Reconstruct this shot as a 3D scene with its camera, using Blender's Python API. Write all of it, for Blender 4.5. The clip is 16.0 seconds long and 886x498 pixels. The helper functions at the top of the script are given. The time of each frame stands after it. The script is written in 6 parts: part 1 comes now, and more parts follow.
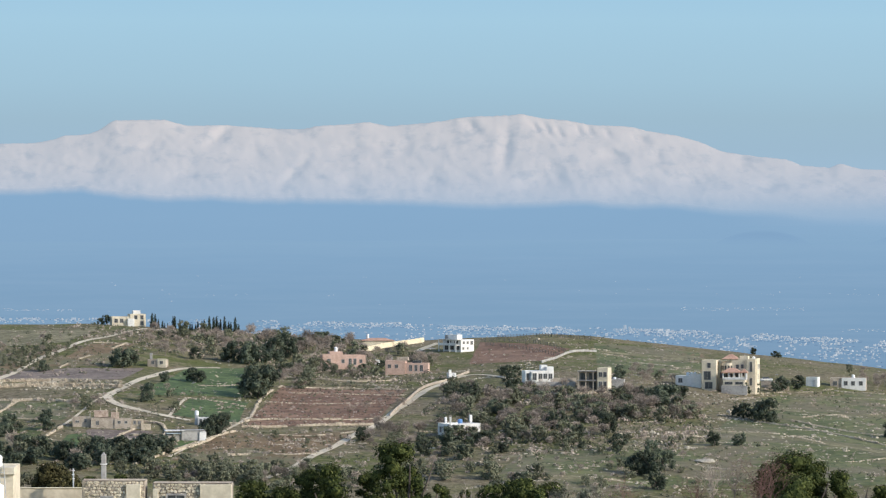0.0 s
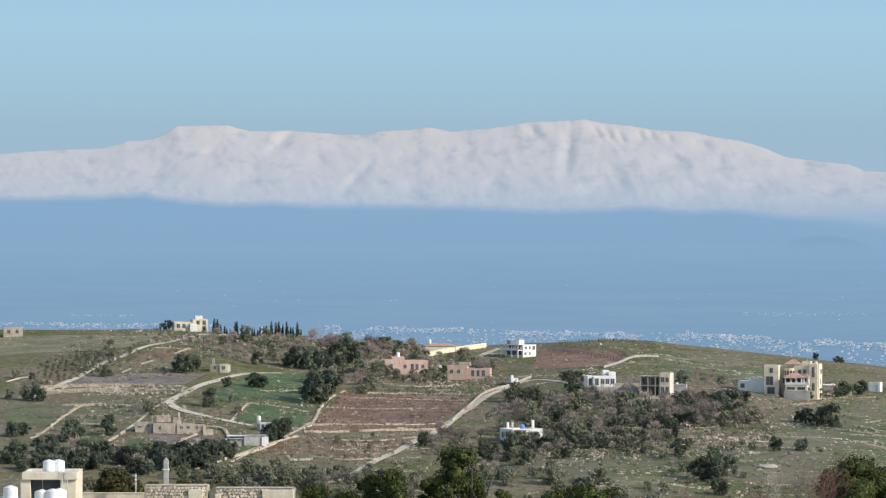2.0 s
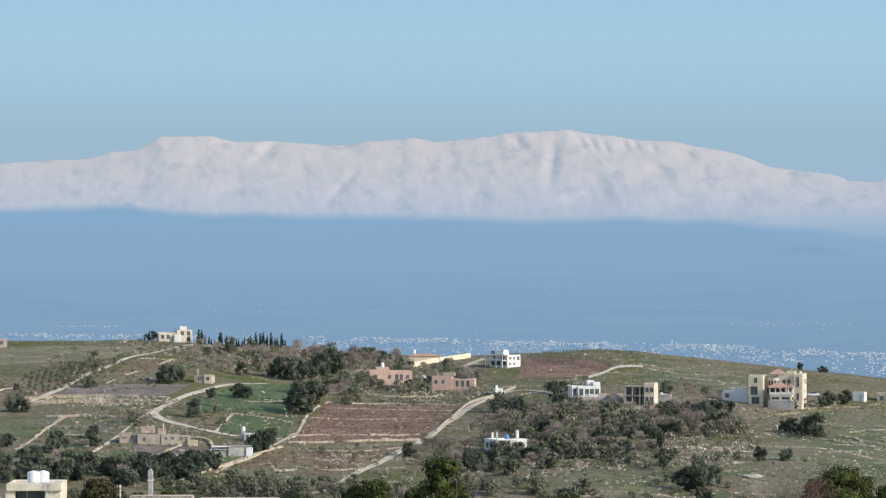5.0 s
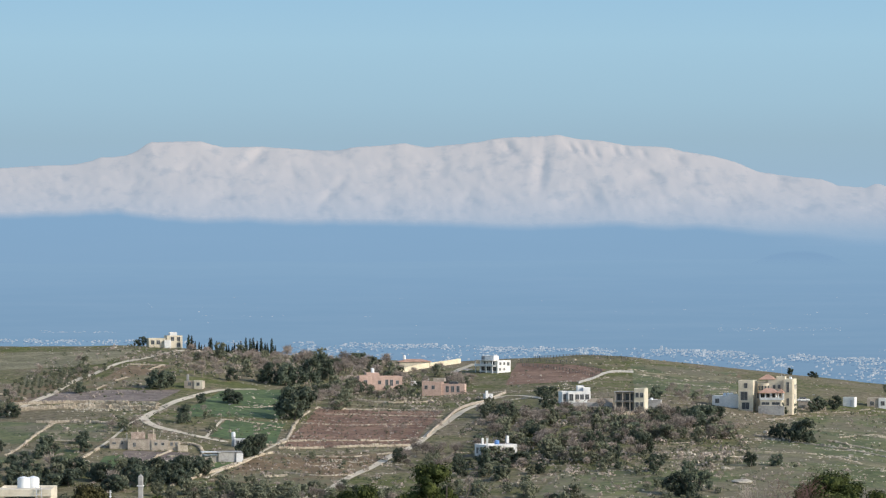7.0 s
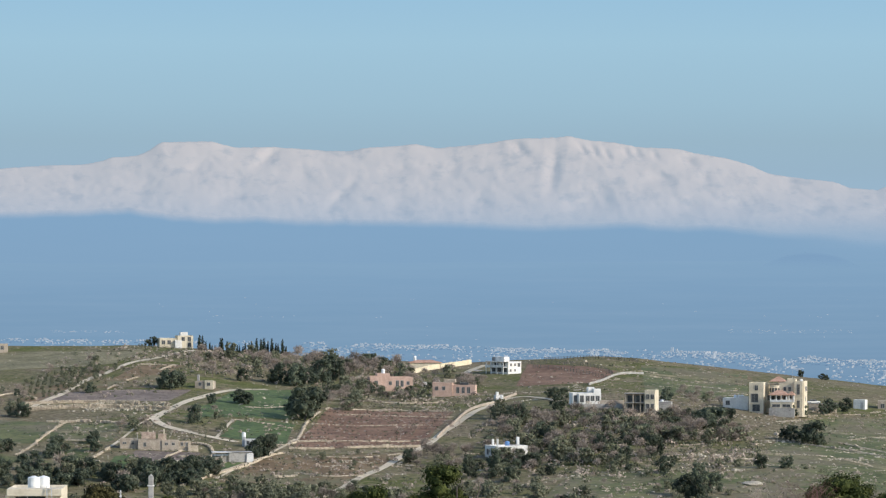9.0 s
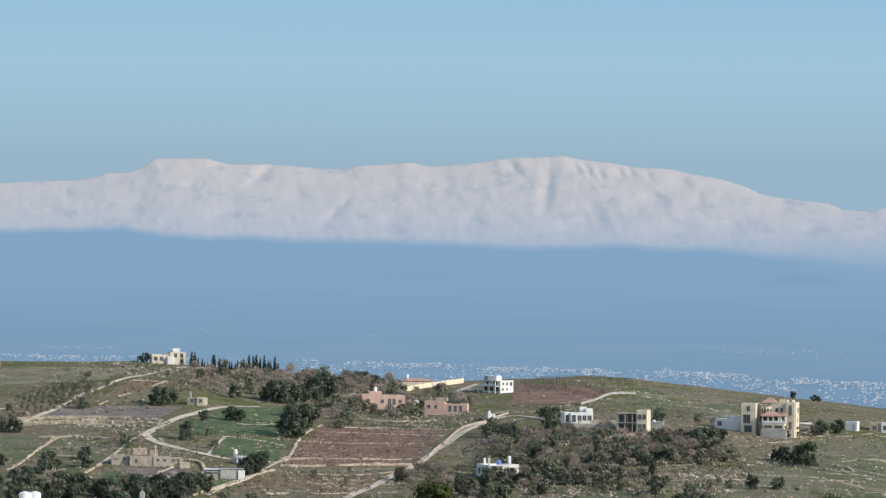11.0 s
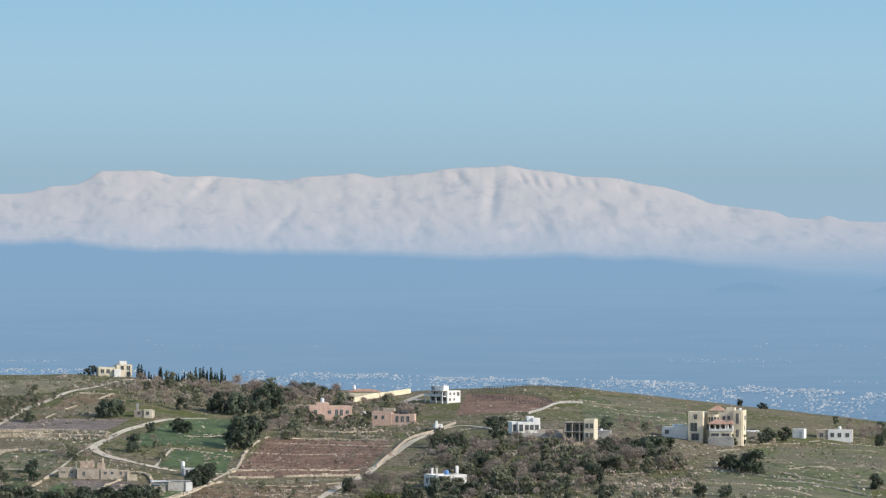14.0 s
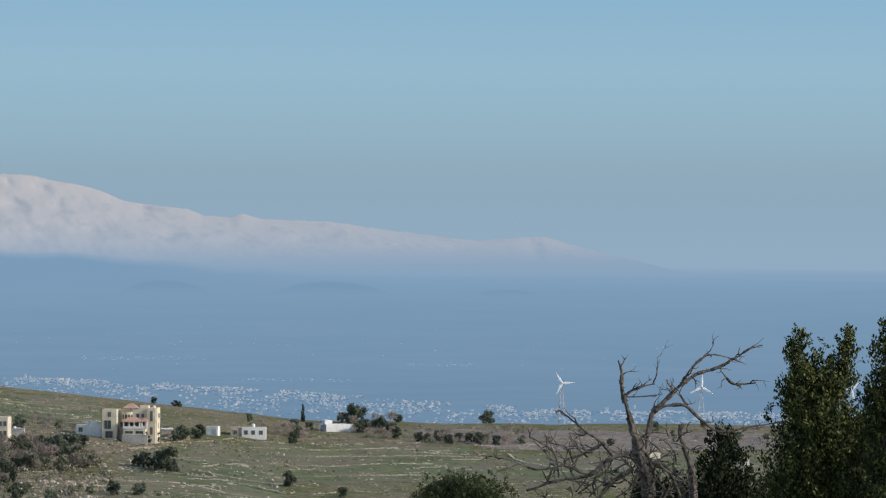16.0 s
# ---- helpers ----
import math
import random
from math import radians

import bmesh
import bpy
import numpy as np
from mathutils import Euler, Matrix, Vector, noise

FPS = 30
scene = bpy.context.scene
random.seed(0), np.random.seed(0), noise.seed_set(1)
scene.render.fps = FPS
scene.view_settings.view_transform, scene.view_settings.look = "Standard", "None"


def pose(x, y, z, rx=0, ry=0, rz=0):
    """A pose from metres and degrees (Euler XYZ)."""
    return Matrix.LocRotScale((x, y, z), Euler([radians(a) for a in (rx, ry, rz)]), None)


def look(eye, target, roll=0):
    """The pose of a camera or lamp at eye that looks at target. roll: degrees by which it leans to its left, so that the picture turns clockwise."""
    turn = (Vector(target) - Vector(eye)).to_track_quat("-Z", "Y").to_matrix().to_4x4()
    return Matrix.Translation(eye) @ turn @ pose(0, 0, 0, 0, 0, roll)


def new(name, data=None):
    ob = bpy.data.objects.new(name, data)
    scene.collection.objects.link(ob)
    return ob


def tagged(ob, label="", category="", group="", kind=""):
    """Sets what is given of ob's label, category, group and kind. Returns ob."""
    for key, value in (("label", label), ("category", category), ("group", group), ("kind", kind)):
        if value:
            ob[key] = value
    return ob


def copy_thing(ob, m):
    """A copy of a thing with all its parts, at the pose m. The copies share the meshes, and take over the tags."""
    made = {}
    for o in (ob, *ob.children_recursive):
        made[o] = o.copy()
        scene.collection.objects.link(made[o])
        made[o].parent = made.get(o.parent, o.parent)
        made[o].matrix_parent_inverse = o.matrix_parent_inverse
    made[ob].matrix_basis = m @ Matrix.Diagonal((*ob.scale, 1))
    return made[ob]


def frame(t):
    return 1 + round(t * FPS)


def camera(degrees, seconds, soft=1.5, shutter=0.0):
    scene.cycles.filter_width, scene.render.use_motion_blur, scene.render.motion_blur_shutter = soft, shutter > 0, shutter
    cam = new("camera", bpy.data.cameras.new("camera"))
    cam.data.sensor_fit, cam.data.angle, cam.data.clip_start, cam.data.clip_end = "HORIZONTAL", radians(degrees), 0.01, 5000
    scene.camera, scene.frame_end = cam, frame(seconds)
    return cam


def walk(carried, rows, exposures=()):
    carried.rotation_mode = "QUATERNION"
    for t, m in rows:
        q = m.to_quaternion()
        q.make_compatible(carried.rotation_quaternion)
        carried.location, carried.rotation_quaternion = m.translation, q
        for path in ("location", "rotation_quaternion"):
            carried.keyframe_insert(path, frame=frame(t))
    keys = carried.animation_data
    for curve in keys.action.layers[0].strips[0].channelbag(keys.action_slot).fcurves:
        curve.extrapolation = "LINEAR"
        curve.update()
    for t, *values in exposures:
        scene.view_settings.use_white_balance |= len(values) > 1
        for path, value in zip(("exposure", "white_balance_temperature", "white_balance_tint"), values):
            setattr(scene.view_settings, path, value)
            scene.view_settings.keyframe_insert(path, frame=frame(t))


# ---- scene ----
cam = camera(10.0, 16.0, soft=1.2)
# seconds, turn to the left, tilt, lean
ROWS = [
    (0.0, 0.0000, -0.4540, 0.000),
    (0.5, 0.2831, -0.4330, -0.024),
    (1.0, 0.4699, -0.3854, 0.002),
    (1.5, 0.6703, -0.3846, -0.023),
    (2.0, 0.7018, -0.3953, -0.028),
    (2.5, 0.6538, -0.3937, -0.026),
    (3.0, 0.6419, -0.3755, -0.145),
    (3.5, 0.6523, -0.3447, -0.110),
    (4.0, 0.6727, -0.3250, -0.057),
    (4.5, 0.6127, -0.2974, -0.006),
    (5.0, 0.5236, -0.2779, -0.109),
    (7.5, 0.3702, -0.2081, -0.098),
    (8.0, 0.3352, -0.2044, 0.110),
    (8.5, 0.3417, -0.2003, -0.018),
    (8.7, 0.4691, -0.2109, -0.005),
    (10.8, 0.5900, -0.0155, 0.294),
    (11.0, 0.4598, 0.0045, 0.507),
    (11.5, 0.2464, 0.0134, 0.316),
    (12.0, 0.2189, 0.0316, 0.274),
    (12.5, 0.1711, 0.0391, 0.381),
    (13.0, 0.1121, 0.0575, 0.401),
    (13.5, 0.0754, 0.0620, 0.486),
    (14.0, -0.1504, 0.1237, 0.090),
    (14.2, -1.1104, 0.2333, 0.300),
    (14.5, -2.2873, 0.3489, 0.509),
    (15.0, -4.0774, 0.4348, 0.694),
    (15.5, -5.8997, 0.2387, 0.709),
    (16.0, -6.7688, 0.1166, 0.254),
]
EXPOSURES = [(0.0, 0.0), (5.0, -0.02), (8.5, -0.1), (11.0, -0.11), (13.5, -0.07), (14.0, -0.07), (14.5, -0.25), (15.0, -0.29), (16.0, -0.31)]
walk(cam, [(t, pose(0, 0, 1.65, 90 + tilt, 0, turn) @ pose(0, 0, 0, 0, 0, lean)) for t, turn, tilt, lean in ROWS], EXPOSURES)

# ---- daylight ----
SUN_TO = Vector((0.88, -0.42, 0.49)).normalized()
world = bpy.data.worlds.new("sky")
scene.world = world
world.use_nodes = True
wn = world.node_tree
sky = wn.nodes.new("ShaderNodeTexSky")
sky.sky_type, sky.sun_disc = "NISHITA", False
sky.sun_elevation, sky.sun_rotation = math.asin(SUN_TO.z), math.atan2(SUN_TO.x, SUN_TO.y)
sky.air_density, sky.dust_density, sky.ozone_density = 1.0, 0.6, 1.5
wn.nodes["Background"].inputs["Strength"].default_value = 0.20
wn.links.new(sky.outputs[0], wn.nodes["Background"].inputs["Color"])
sun = new("sun", bpy.data.lights.new("sun", "SUN"))
sun.data.energy, sun.data.angle, sun.data.color = 4.15, radians(0.6), (1.0, 0.93, 0.83)
sun.matrix_world = look(SUN_TO * 100, (0, 0, 0))

# ---- the land ----
# the lie of the land: eye at (0, 0, 1.65), looking along +y
EYE = 1.65
NEAR_Y = (-600, -60, -5, 5, 40, 100, 200, 300, 450, 700, 900, 1100, 1350)
NEAR_Z = (-30, 2, 0, 0, -3.5, -9.0, -14.5, -20.5, -32.0, -57.0, -78.0, -88.0, -79.0)
CREST_X = (-420, -190, -157, -127, -107, -87, -71, -53, -37, -17, 15, 35, 53, 74, 104, 134, 158, 174, 204, 237, 320, 420, 700)
CREST_V = (215, 206, 203, 201, 204, 214, 221, 228, 233, 236, 229, 223, 227, 238, 251, 267, 283, 289, 293, 295, 297, 295, 295)
CREST_Y = 1800.0
FOCAL = 8961.0


def lerp(x, xs, ys):
    return float(np.interp(x, xs, ys))


def ground(x, y):
    """The height of the land at x, y."""
    if y < 1350:
        z = lerp(y, NEAR_Y, NEAR_Z)
        if y < 700:
            z += 0.012 * min(abs(x), 300) * min(1, max(0, y) / 400) * (1 if x < 0 else -0.4)
    else:
        crest = EYE - lerp(x * CREST_Y / max(y, 1500.0), CREST_X, CREST_V) / FOCAL * CREST_Y
        if y <= CREST_Y:
            s = (CREST_Y - y) / 450.0
            z = crest - (crest + 79.0) * (0.75 * s + 0.25 * s * s)
        else:
            s = y - CREST_Y
            z = crest - 0.036 * s - 0.00008 * s * s
            z = max(z, -100.0)
        w = min(1.0, (y - 1350) / 60.0)
        z += w * (0.35 * math.sin(x / 19.0 + 1.3) * math.sin(y / 27.0) + 0.22 * math.sin(x / 7.3 + y / 11.0) + 0.5 * math.sin(x / 41.0 - y / 33.0))
    return z



# ---- materials ----
def srgb(r, g, b):
    return tuple(((c / 255 + 0.055) / 1.055) ** 2.4 if c > 10 else c / 255 / 12.92 for c in (r, g, b)) + (1.0,)


class Nodes:
    def __init__(self, name):
        self.m = bpy.data.materials.new(name)
        self.m.use_nodes = True
        self.t = self.m.node_tree
        self.b = self.t.nodes["Principled BSDF"]

    def add(self, kind, **values):
        n = self.t.nodes.new(kind)
        for k, v in values.items():
            n.inputs[k].default_value = v
        return n

    def link(self, a, b):
        self.t.links.new(a, b)

    def noise(self, where, scale, detail=4.0, rough=0.6):
        n = self.add("ShaderNodeTexNoise", Scale=scale, Detail=detail, Roughness=rough)
        self.link(where, n.inputs["Vector"])
        return n.outputs["Fac"]

    def ramp(self, fac, stops):
        n = self.t.nodes.new("ShaderNodeValToRGB")
        e = n.color_ramp.elements
        while len(e) < len(stops):
            e.new(0.5)
        for el, (p, c) in zip(e, stops):
            el.position, el.color = p, c
        self.link(fac, n.inputs[0])
        return n.outputs[0]

    def mix(self, fac, a, b, mode="MIX"):
        n = self.t.nodes.new("ShaderNodeMix")
        n.data_type, n.blend_type = "RGBA", mode
        for v, s in ((fac, n.inputs[0]), (a, n.inputs[6]), (b, n.inputs[7])):
            if isinstance(v, (int, float, tuple)):
                s.default_value = v
            else:
                self.link(v, s)
        return n.outputs[2]

    def bump(self, fac, strength, distance):
        n = self.add("ShaderNodeBump", Strength=strength, Distance=distance)
        self.link(fac, n.inputs["Height"])
        self.link(n.outputs[0], self.b.inputs["Normal"])


def surface(name, low, high, coarse=0.3, fine=3.0, rough=0.9, bump=0.3, depth=0.05, vary=0.0, metal=0.0, world_space=False, stones=0.0, patches=None):
    """A matt surface whose colour runs between two tones at two scales."""
    n = Nodes(name)
    if world_space:
        where = n.t.nodes.new("ShaderNodeNewGeometry").outputs["Position"]
    else:
        where = n.t.nodes.new("ShaderNodeTexCoord").outputs["Object"]
    a, b = n.noise(where, coarse), n.noise(where, fine, 6)
    m = n.add("ShaderNodeMath")
    m.operation = "ADD"
    n.link(a, m.inputs[0]), n.link(b, m.inputs[1])
    h = n.add("ShaderNodeMath")
    h.operation = "MULTIPLY"
    h.inputs[1].default_value = 0.5
    n.link(m.outputs[0], h.inputs[0])
    col = n.ramp(h.outputs[0], [(0.42, (*low, 1)), (0.58, (*high, 1))])
    if patches:
        worn = n.ramp(n.noise(where, 0.035, 7, 0.7), [(0.47, (0, 0, 0, 1)), (0.56, (0.85, 0.85, 0.85, 1))])
        col = n.mix(worn, col, (*patches, 1))
    if stones:
        dots = n.ramp(n.noise(where, 0.7, 9, 0.9), [(0.69 - stones, (0, 0, 0, 1)), (0.74 - stones, (0.9, 0.9, 0.9, 1))])
        col = n.mix(dots, col, (0.50, 0.44, 0.35, 1))
        shade = n.ramp(n.noise(where, 0.33, 9, 0.85), [(0.36, (0.45, 0.45, 0.45, 1)), (0.52, (1, 1, 1, 1))])
        col = n.mix(1.0, col, shade, "MULTIPLY")
    if vary:
        info = n.t.nodes.new("ShaderNodeObjectInfo")
        hue = n.add("ShaderNodeHueSaturation")
        mr = n.add("ShaderNodeMapRange")
        mr.inputs["To Min"].default_value, mr.inputs["To Max"].default_value = 1 - vary, 1 + vary
        n.link(info.outputs["Random"], mr.inputs[0]), n.link(mr.outputs[0], hue.inputs["Value"])
        n.link(col, hue.inputs["Color"])
        col = hue.outputs[0]
    n.link(col, n.b.inputs["Base Color"])
    n.b.inputs["Roughness"].default_value = rough
    n.b.inputs["Metallic"].default_value = metal
    if bump:
        n.bump(b, bump, depth)
    return n.m


def leafy(name, dark, light, vary=0.25):
    n = Nodes(name)
    isl = n.t.nodes.new("ShaderNodeNewGeometry").outputs["Random Per Island"]
    mid = tuple(a + (b - a) * 0.42 for a, b in zip(dark, light))
    col = n.ramp(isl, [(0.0, (*dark, 1)), (0.7, (*mid, 1)), (1.0, (*light, 1))])
    info = n.t.nodes.new("ShaderNodeObjectInfo")
    hue = n.add("ShaderNodeHueSaturation")
    mr = n.add("ShaderNodeMapRange")
    mr.inputs["To Min"].default_value, mr.inputs["To Max"].default_value = 1 - vary, 1 + vary
    n.link(info.outputs["Random"], mr.inputs[0]), n.link(mr.outputs[0], hue.inputs["Value"])
    n.link(col, hue.inputs["Color"])
    n.link(hue.outputs[0], n.b.inputs["Base Color"])
    n.b.inputs["Roughness"].default_value = 0.7
    n.b.inputs["Specular IOR Level"].default_value = 0.1
    return n.m


def ground_material():
    n = Nodes("hillside_grass")
    pos = n.t.nodes.new("ShaderNodeNewGeometry").outputs["Position"]
    big, mid, fine = n.noise(pos, 0.018, 3), n.noise(pos, 0.09, 6, 0.75), n.noise(pos, 0.5, 8, 0.8)
    grass = n.ramp(fine, [(0.4, (0.066, 0.082, 0.025, 1)), (0.6, (0.166, 0.168, 0.064, 1))])
    dry = n.ramp(fine, [(0.4, (0.12, 0.096, 0.065, 1)), (0.6, (0.29, 0.24, 0.165, 1))])
    a = n.mix(n.ramp(big, [(0.40, (0, 0, 0, 1)), (0.62, (0.8, 0.8, 0.8, 1))]), grass, dry)
    b = n.mix(n.ramp(mid, [(0.46, (0, 0, 0, 1)), (0.62, (0.9, 0.9, 0.9, 1))]), a, dry)
    stone = n.ramp(n.noise(pos, 0.4, 8, 0.85), [(0.61, (0, 0, 0, 1)), (0.69, (0.85, 0.85, 0.85, 1))])
    c = n.mix(stone, b, (0.48, 0.43, 0.35, 1))
    n.link(c, n.b.inputs["Base Color"])
    n.b.inputs["Roughness"].default_value = 0.95
    n.b.inputs["Specular IOR Level"].default_value = 0.1
    n.bump(fine, 0.6, 0.5)
    return n.m


def distant(name, low, high, scale, haze, glow, stops=(0.4, 0.6), soft_rim=False, haze_side=None):
    """Far land with painted blue haze: its own colour, mixed with emission by height."""
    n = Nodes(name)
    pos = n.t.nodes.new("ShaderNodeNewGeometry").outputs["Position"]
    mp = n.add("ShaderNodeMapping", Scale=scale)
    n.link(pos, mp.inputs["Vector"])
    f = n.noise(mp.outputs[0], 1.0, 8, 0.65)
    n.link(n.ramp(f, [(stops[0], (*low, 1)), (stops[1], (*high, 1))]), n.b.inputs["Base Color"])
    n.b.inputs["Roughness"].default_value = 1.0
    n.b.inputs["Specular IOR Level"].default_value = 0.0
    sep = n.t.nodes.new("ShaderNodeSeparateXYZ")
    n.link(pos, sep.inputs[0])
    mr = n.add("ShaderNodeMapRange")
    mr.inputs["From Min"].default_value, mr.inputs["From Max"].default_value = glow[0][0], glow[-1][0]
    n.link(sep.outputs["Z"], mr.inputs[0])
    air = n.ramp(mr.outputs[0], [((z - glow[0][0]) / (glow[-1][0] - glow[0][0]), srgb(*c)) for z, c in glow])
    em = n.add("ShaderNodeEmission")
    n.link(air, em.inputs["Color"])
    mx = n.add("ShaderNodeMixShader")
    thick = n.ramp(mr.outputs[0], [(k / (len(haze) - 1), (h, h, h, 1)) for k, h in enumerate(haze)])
    if haze_side:
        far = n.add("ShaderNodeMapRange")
        far.inputs["From Min"].default_value, far.inputs["From Max"].default_value, far.inputs["To Max"].default_value = haze_side
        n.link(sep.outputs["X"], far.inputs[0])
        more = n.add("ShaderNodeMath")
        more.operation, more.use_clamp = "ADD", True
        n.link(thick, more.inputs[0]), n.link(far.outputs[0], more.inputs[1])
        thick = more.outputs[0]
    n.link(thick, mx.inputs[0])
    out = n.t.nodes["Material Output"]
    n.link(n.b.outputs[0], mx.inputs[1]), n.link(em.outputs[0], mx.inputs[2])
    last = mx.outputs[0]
    # the rim fades to clear, imitating haze in front of it
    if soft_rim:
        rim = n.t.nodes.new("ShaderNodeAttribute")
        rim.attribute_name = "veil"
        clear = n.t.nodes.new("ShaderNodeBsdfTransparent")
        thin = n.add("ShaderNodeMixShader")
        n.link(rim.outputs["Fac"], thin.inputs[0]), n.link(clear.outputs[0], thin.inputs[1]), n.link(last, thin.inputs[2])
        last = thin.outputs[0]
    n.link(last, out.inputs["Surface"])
    return n.m


def sky_material():
    n = Nodes("northern_sky")
    sep = n.t.nodes.new("ShaderNodeSeparateXYZ")
    n.link(n.t.nodes.new("ShaderNodeNewGeometry").outputs["Position"], sep.inputs[0])
    mr = n.add("ShaderNodeMapRange")
    mr.inputs["From Min"].default_value, mr.inputs["From Max"].default_value = 0.0, 300.0
    n.link(sep.outputs["Z"], mr.inputs[0])
    col = n.ramp(mr.outputs[0], [(0.0, srgb(160, 188, 213)), (0.12, srgb(158, 187, 210)), (0.2, srgb(157, 186, 207)), (0.30, srgb(158, 188, 207)), (0.42, srgb(162, 196, 216)), (0.62, srgb(165, 203, 225)), (1.0, srgb(148, 194, 228))])
    em = n.add("ShaderNodeEmission")
    n.link(col, em.inputs["Color"])
    n.link(em.outputs[0], n.t.nodes["Material Output"].inputs["Surface"])
    return n.m


M_GROUND = ground_material()
# painted haze thickens towards +x; the snow's warm tone stands for hazy light
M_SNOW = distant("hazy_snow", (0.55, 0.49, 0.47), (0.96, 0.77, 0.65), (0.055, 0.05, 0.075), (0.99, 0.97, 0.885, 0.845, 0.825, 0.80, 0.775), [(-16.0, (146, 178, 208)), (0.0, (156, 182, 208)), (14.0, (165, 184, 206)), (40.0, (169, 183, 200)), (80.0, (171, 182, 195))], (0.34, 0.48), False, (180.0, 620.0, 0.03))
# foothills, plain, hills, town and groves: haze is put into the colour by emission
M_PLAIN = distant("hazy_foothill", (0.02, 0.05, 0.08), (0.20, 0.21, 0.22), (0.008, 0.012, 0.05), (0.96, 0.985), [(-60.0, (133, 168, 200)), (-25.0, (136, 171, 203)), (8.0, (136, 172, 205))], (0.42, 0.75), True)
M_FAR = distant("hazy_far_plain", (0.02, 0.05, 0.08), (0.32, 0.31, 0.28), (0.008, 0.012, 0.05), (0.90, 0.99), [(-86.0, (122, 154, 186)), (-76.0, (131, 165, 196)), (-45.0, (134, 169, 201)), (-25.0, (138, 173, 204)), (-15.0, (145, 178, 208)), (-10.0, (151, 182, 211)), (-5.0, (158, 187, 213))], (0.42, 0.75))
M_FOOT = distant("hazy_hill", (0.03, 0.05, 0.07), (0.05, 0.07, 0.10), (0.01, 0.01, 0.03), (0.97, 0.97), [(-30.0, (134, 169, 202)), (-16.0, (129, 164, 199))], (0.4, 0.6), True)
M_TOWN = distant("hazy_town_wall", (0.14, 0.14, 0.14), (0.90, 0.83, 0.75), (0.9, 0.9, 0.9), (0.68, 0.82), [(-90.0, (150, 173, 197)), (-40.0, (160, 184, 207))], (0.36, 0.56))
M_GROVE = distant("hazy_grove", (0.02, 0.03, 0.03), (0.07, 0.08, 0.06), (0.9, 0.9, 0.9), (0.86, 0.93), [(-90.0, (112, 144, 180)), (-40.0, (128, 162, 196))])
M_SKY = sky_material()
M_TRACK = surface("pale_gravel", (0.50, 0.425, 0.31), (0.68, 0.59, 0.45), 0.15, 1.2, world_space=True, patches=(0.44, 0.385, 0.28))
M_SOIL = surface("ploughed_red_soil", (0.135, 0.070, 0.041), (0.26, 0.155, 0.096), 0.07, 0.45, bump=0.7, depth=0.4, world_space=True, stones=0.0)
M_BROWN = surface("fallow_brown_soil", (0.135, 0.089, 0.043), (0.24, 0.160, 0.085), 0.07, 0.45, bump=0.6, depth=0.4, world_space=True, stones=0.0, patches=(0.14, 0.135, 0.066))
M_PURPLE = surface("bare_vineyard_soil", (0.15, 0.115, 0.095), (0.26, 0.205, 0.165), 0.07, 0.45, bump=0.6, depth=0.4, world_space=True, stones=0.01)
M_GREEN = surface("young_green_crop", (0.048, 0.085, 0.022), (0.11, 0.155, 0.045), 0.05, 0.4, bump=0.5, depth=0.3, world_space=True, stones=-0.03)
M_MEADOW = surface("rough_green_meadow", (0.074, 0.092, 0.024), (0.160, 0.166, 0.058), 0.06, 0.4, bump=0.5, depth=0.3, world_space=True, stones=0.03, patches=(0.18, 0.15, 0.088))
M_DRY = surface("dry_tan_grass", (0.15, 0.135, 0.062), (0.28, 0.24, 0.13), 0.1, 0.7, bump=0.5, depth=0.2, world_space=True, stones=0.03)
M_STONE = surface("dry_limestone", (0.33, 0.272, 0.20), (0.56, 0.475, 0.36), 0.4, 2.5, world_space=True)
M_ROCK = surface("pale_limestone_rock", (0.31, 0.27, 0.21), (0.55, 0.49, 0.39), 0.4, 2.5, world_space=True)
M_WHITE = surface("white_plaster", (0.60, 0.59, 0.565), (0.77, 0.75, 0.715), 0.35, 2.5)
M_CREAM = surface("cream_limestone_cladding", (0.54, 0.47, 0.35), (0.70, 0.62, 0.48), 0.35, 2.5)
M_PINK = surface("pink_render", (0.45, 0.31, 0.245), (0.57, 0.40, 0.325), 0.35, 2.5)
M_YELLOW = surface("yellow_render", (0.58, 0.50, 0.35), (0.72, 0.63, 0.46), 0.35, 2.5)
M_BEIGE = surface("beige_blockwork", (0.30, 0.25, 0.20), (0.47, 0.40, 0.32), 0.35, 2.5)
M_GREY = surface("grey_concrete", (0.26, 0.25, 0.24), (0.42, 0.40, 0.37), 0.35, 2.5)
M_TILE = surface("red_roof_tile", (0.40, 0.235, 0.165), (0.54, 0.335, 0.25), 0.5, 4.0)
M_GLASS = surface("dark_window_glass", (0.035, 0.04, 0.045), (0.08, 0.085, 0.09), 0.5, 3.0, rough=0.3, bump=0)
M_FENCE = surface("weathered_fence_steel", (0.08, 0.075, 0.07), (0.16, 0.15, 0.135), 0.5, 3.0)
M_METAL = surface("galvanised_steel", (0.35, 0.36, 0.37), (0.5, 0.5, 0.5), 0.5, 3.0, rough=0.5, bump=0)
M_TANK = surface("white_plastic_tank", (0.74, 0.74, 0.74), (0.84, 0.84, 0.83), 0.5, 3.0, rough=0.4, bump=0)
M_BLUE = surface("blue_plastic", (0.12, 0.25, 0.5), (0.16, 0.32, 0.6), 0.5, 3.0, rough=0.4, bump=0)
M_BARK = surface("grey_brown_bark", (0.07, 0.055, 0.045), (0.17, 0.14, 0.115), 2.0, 14.0, bump=0.6, depth=0.02)
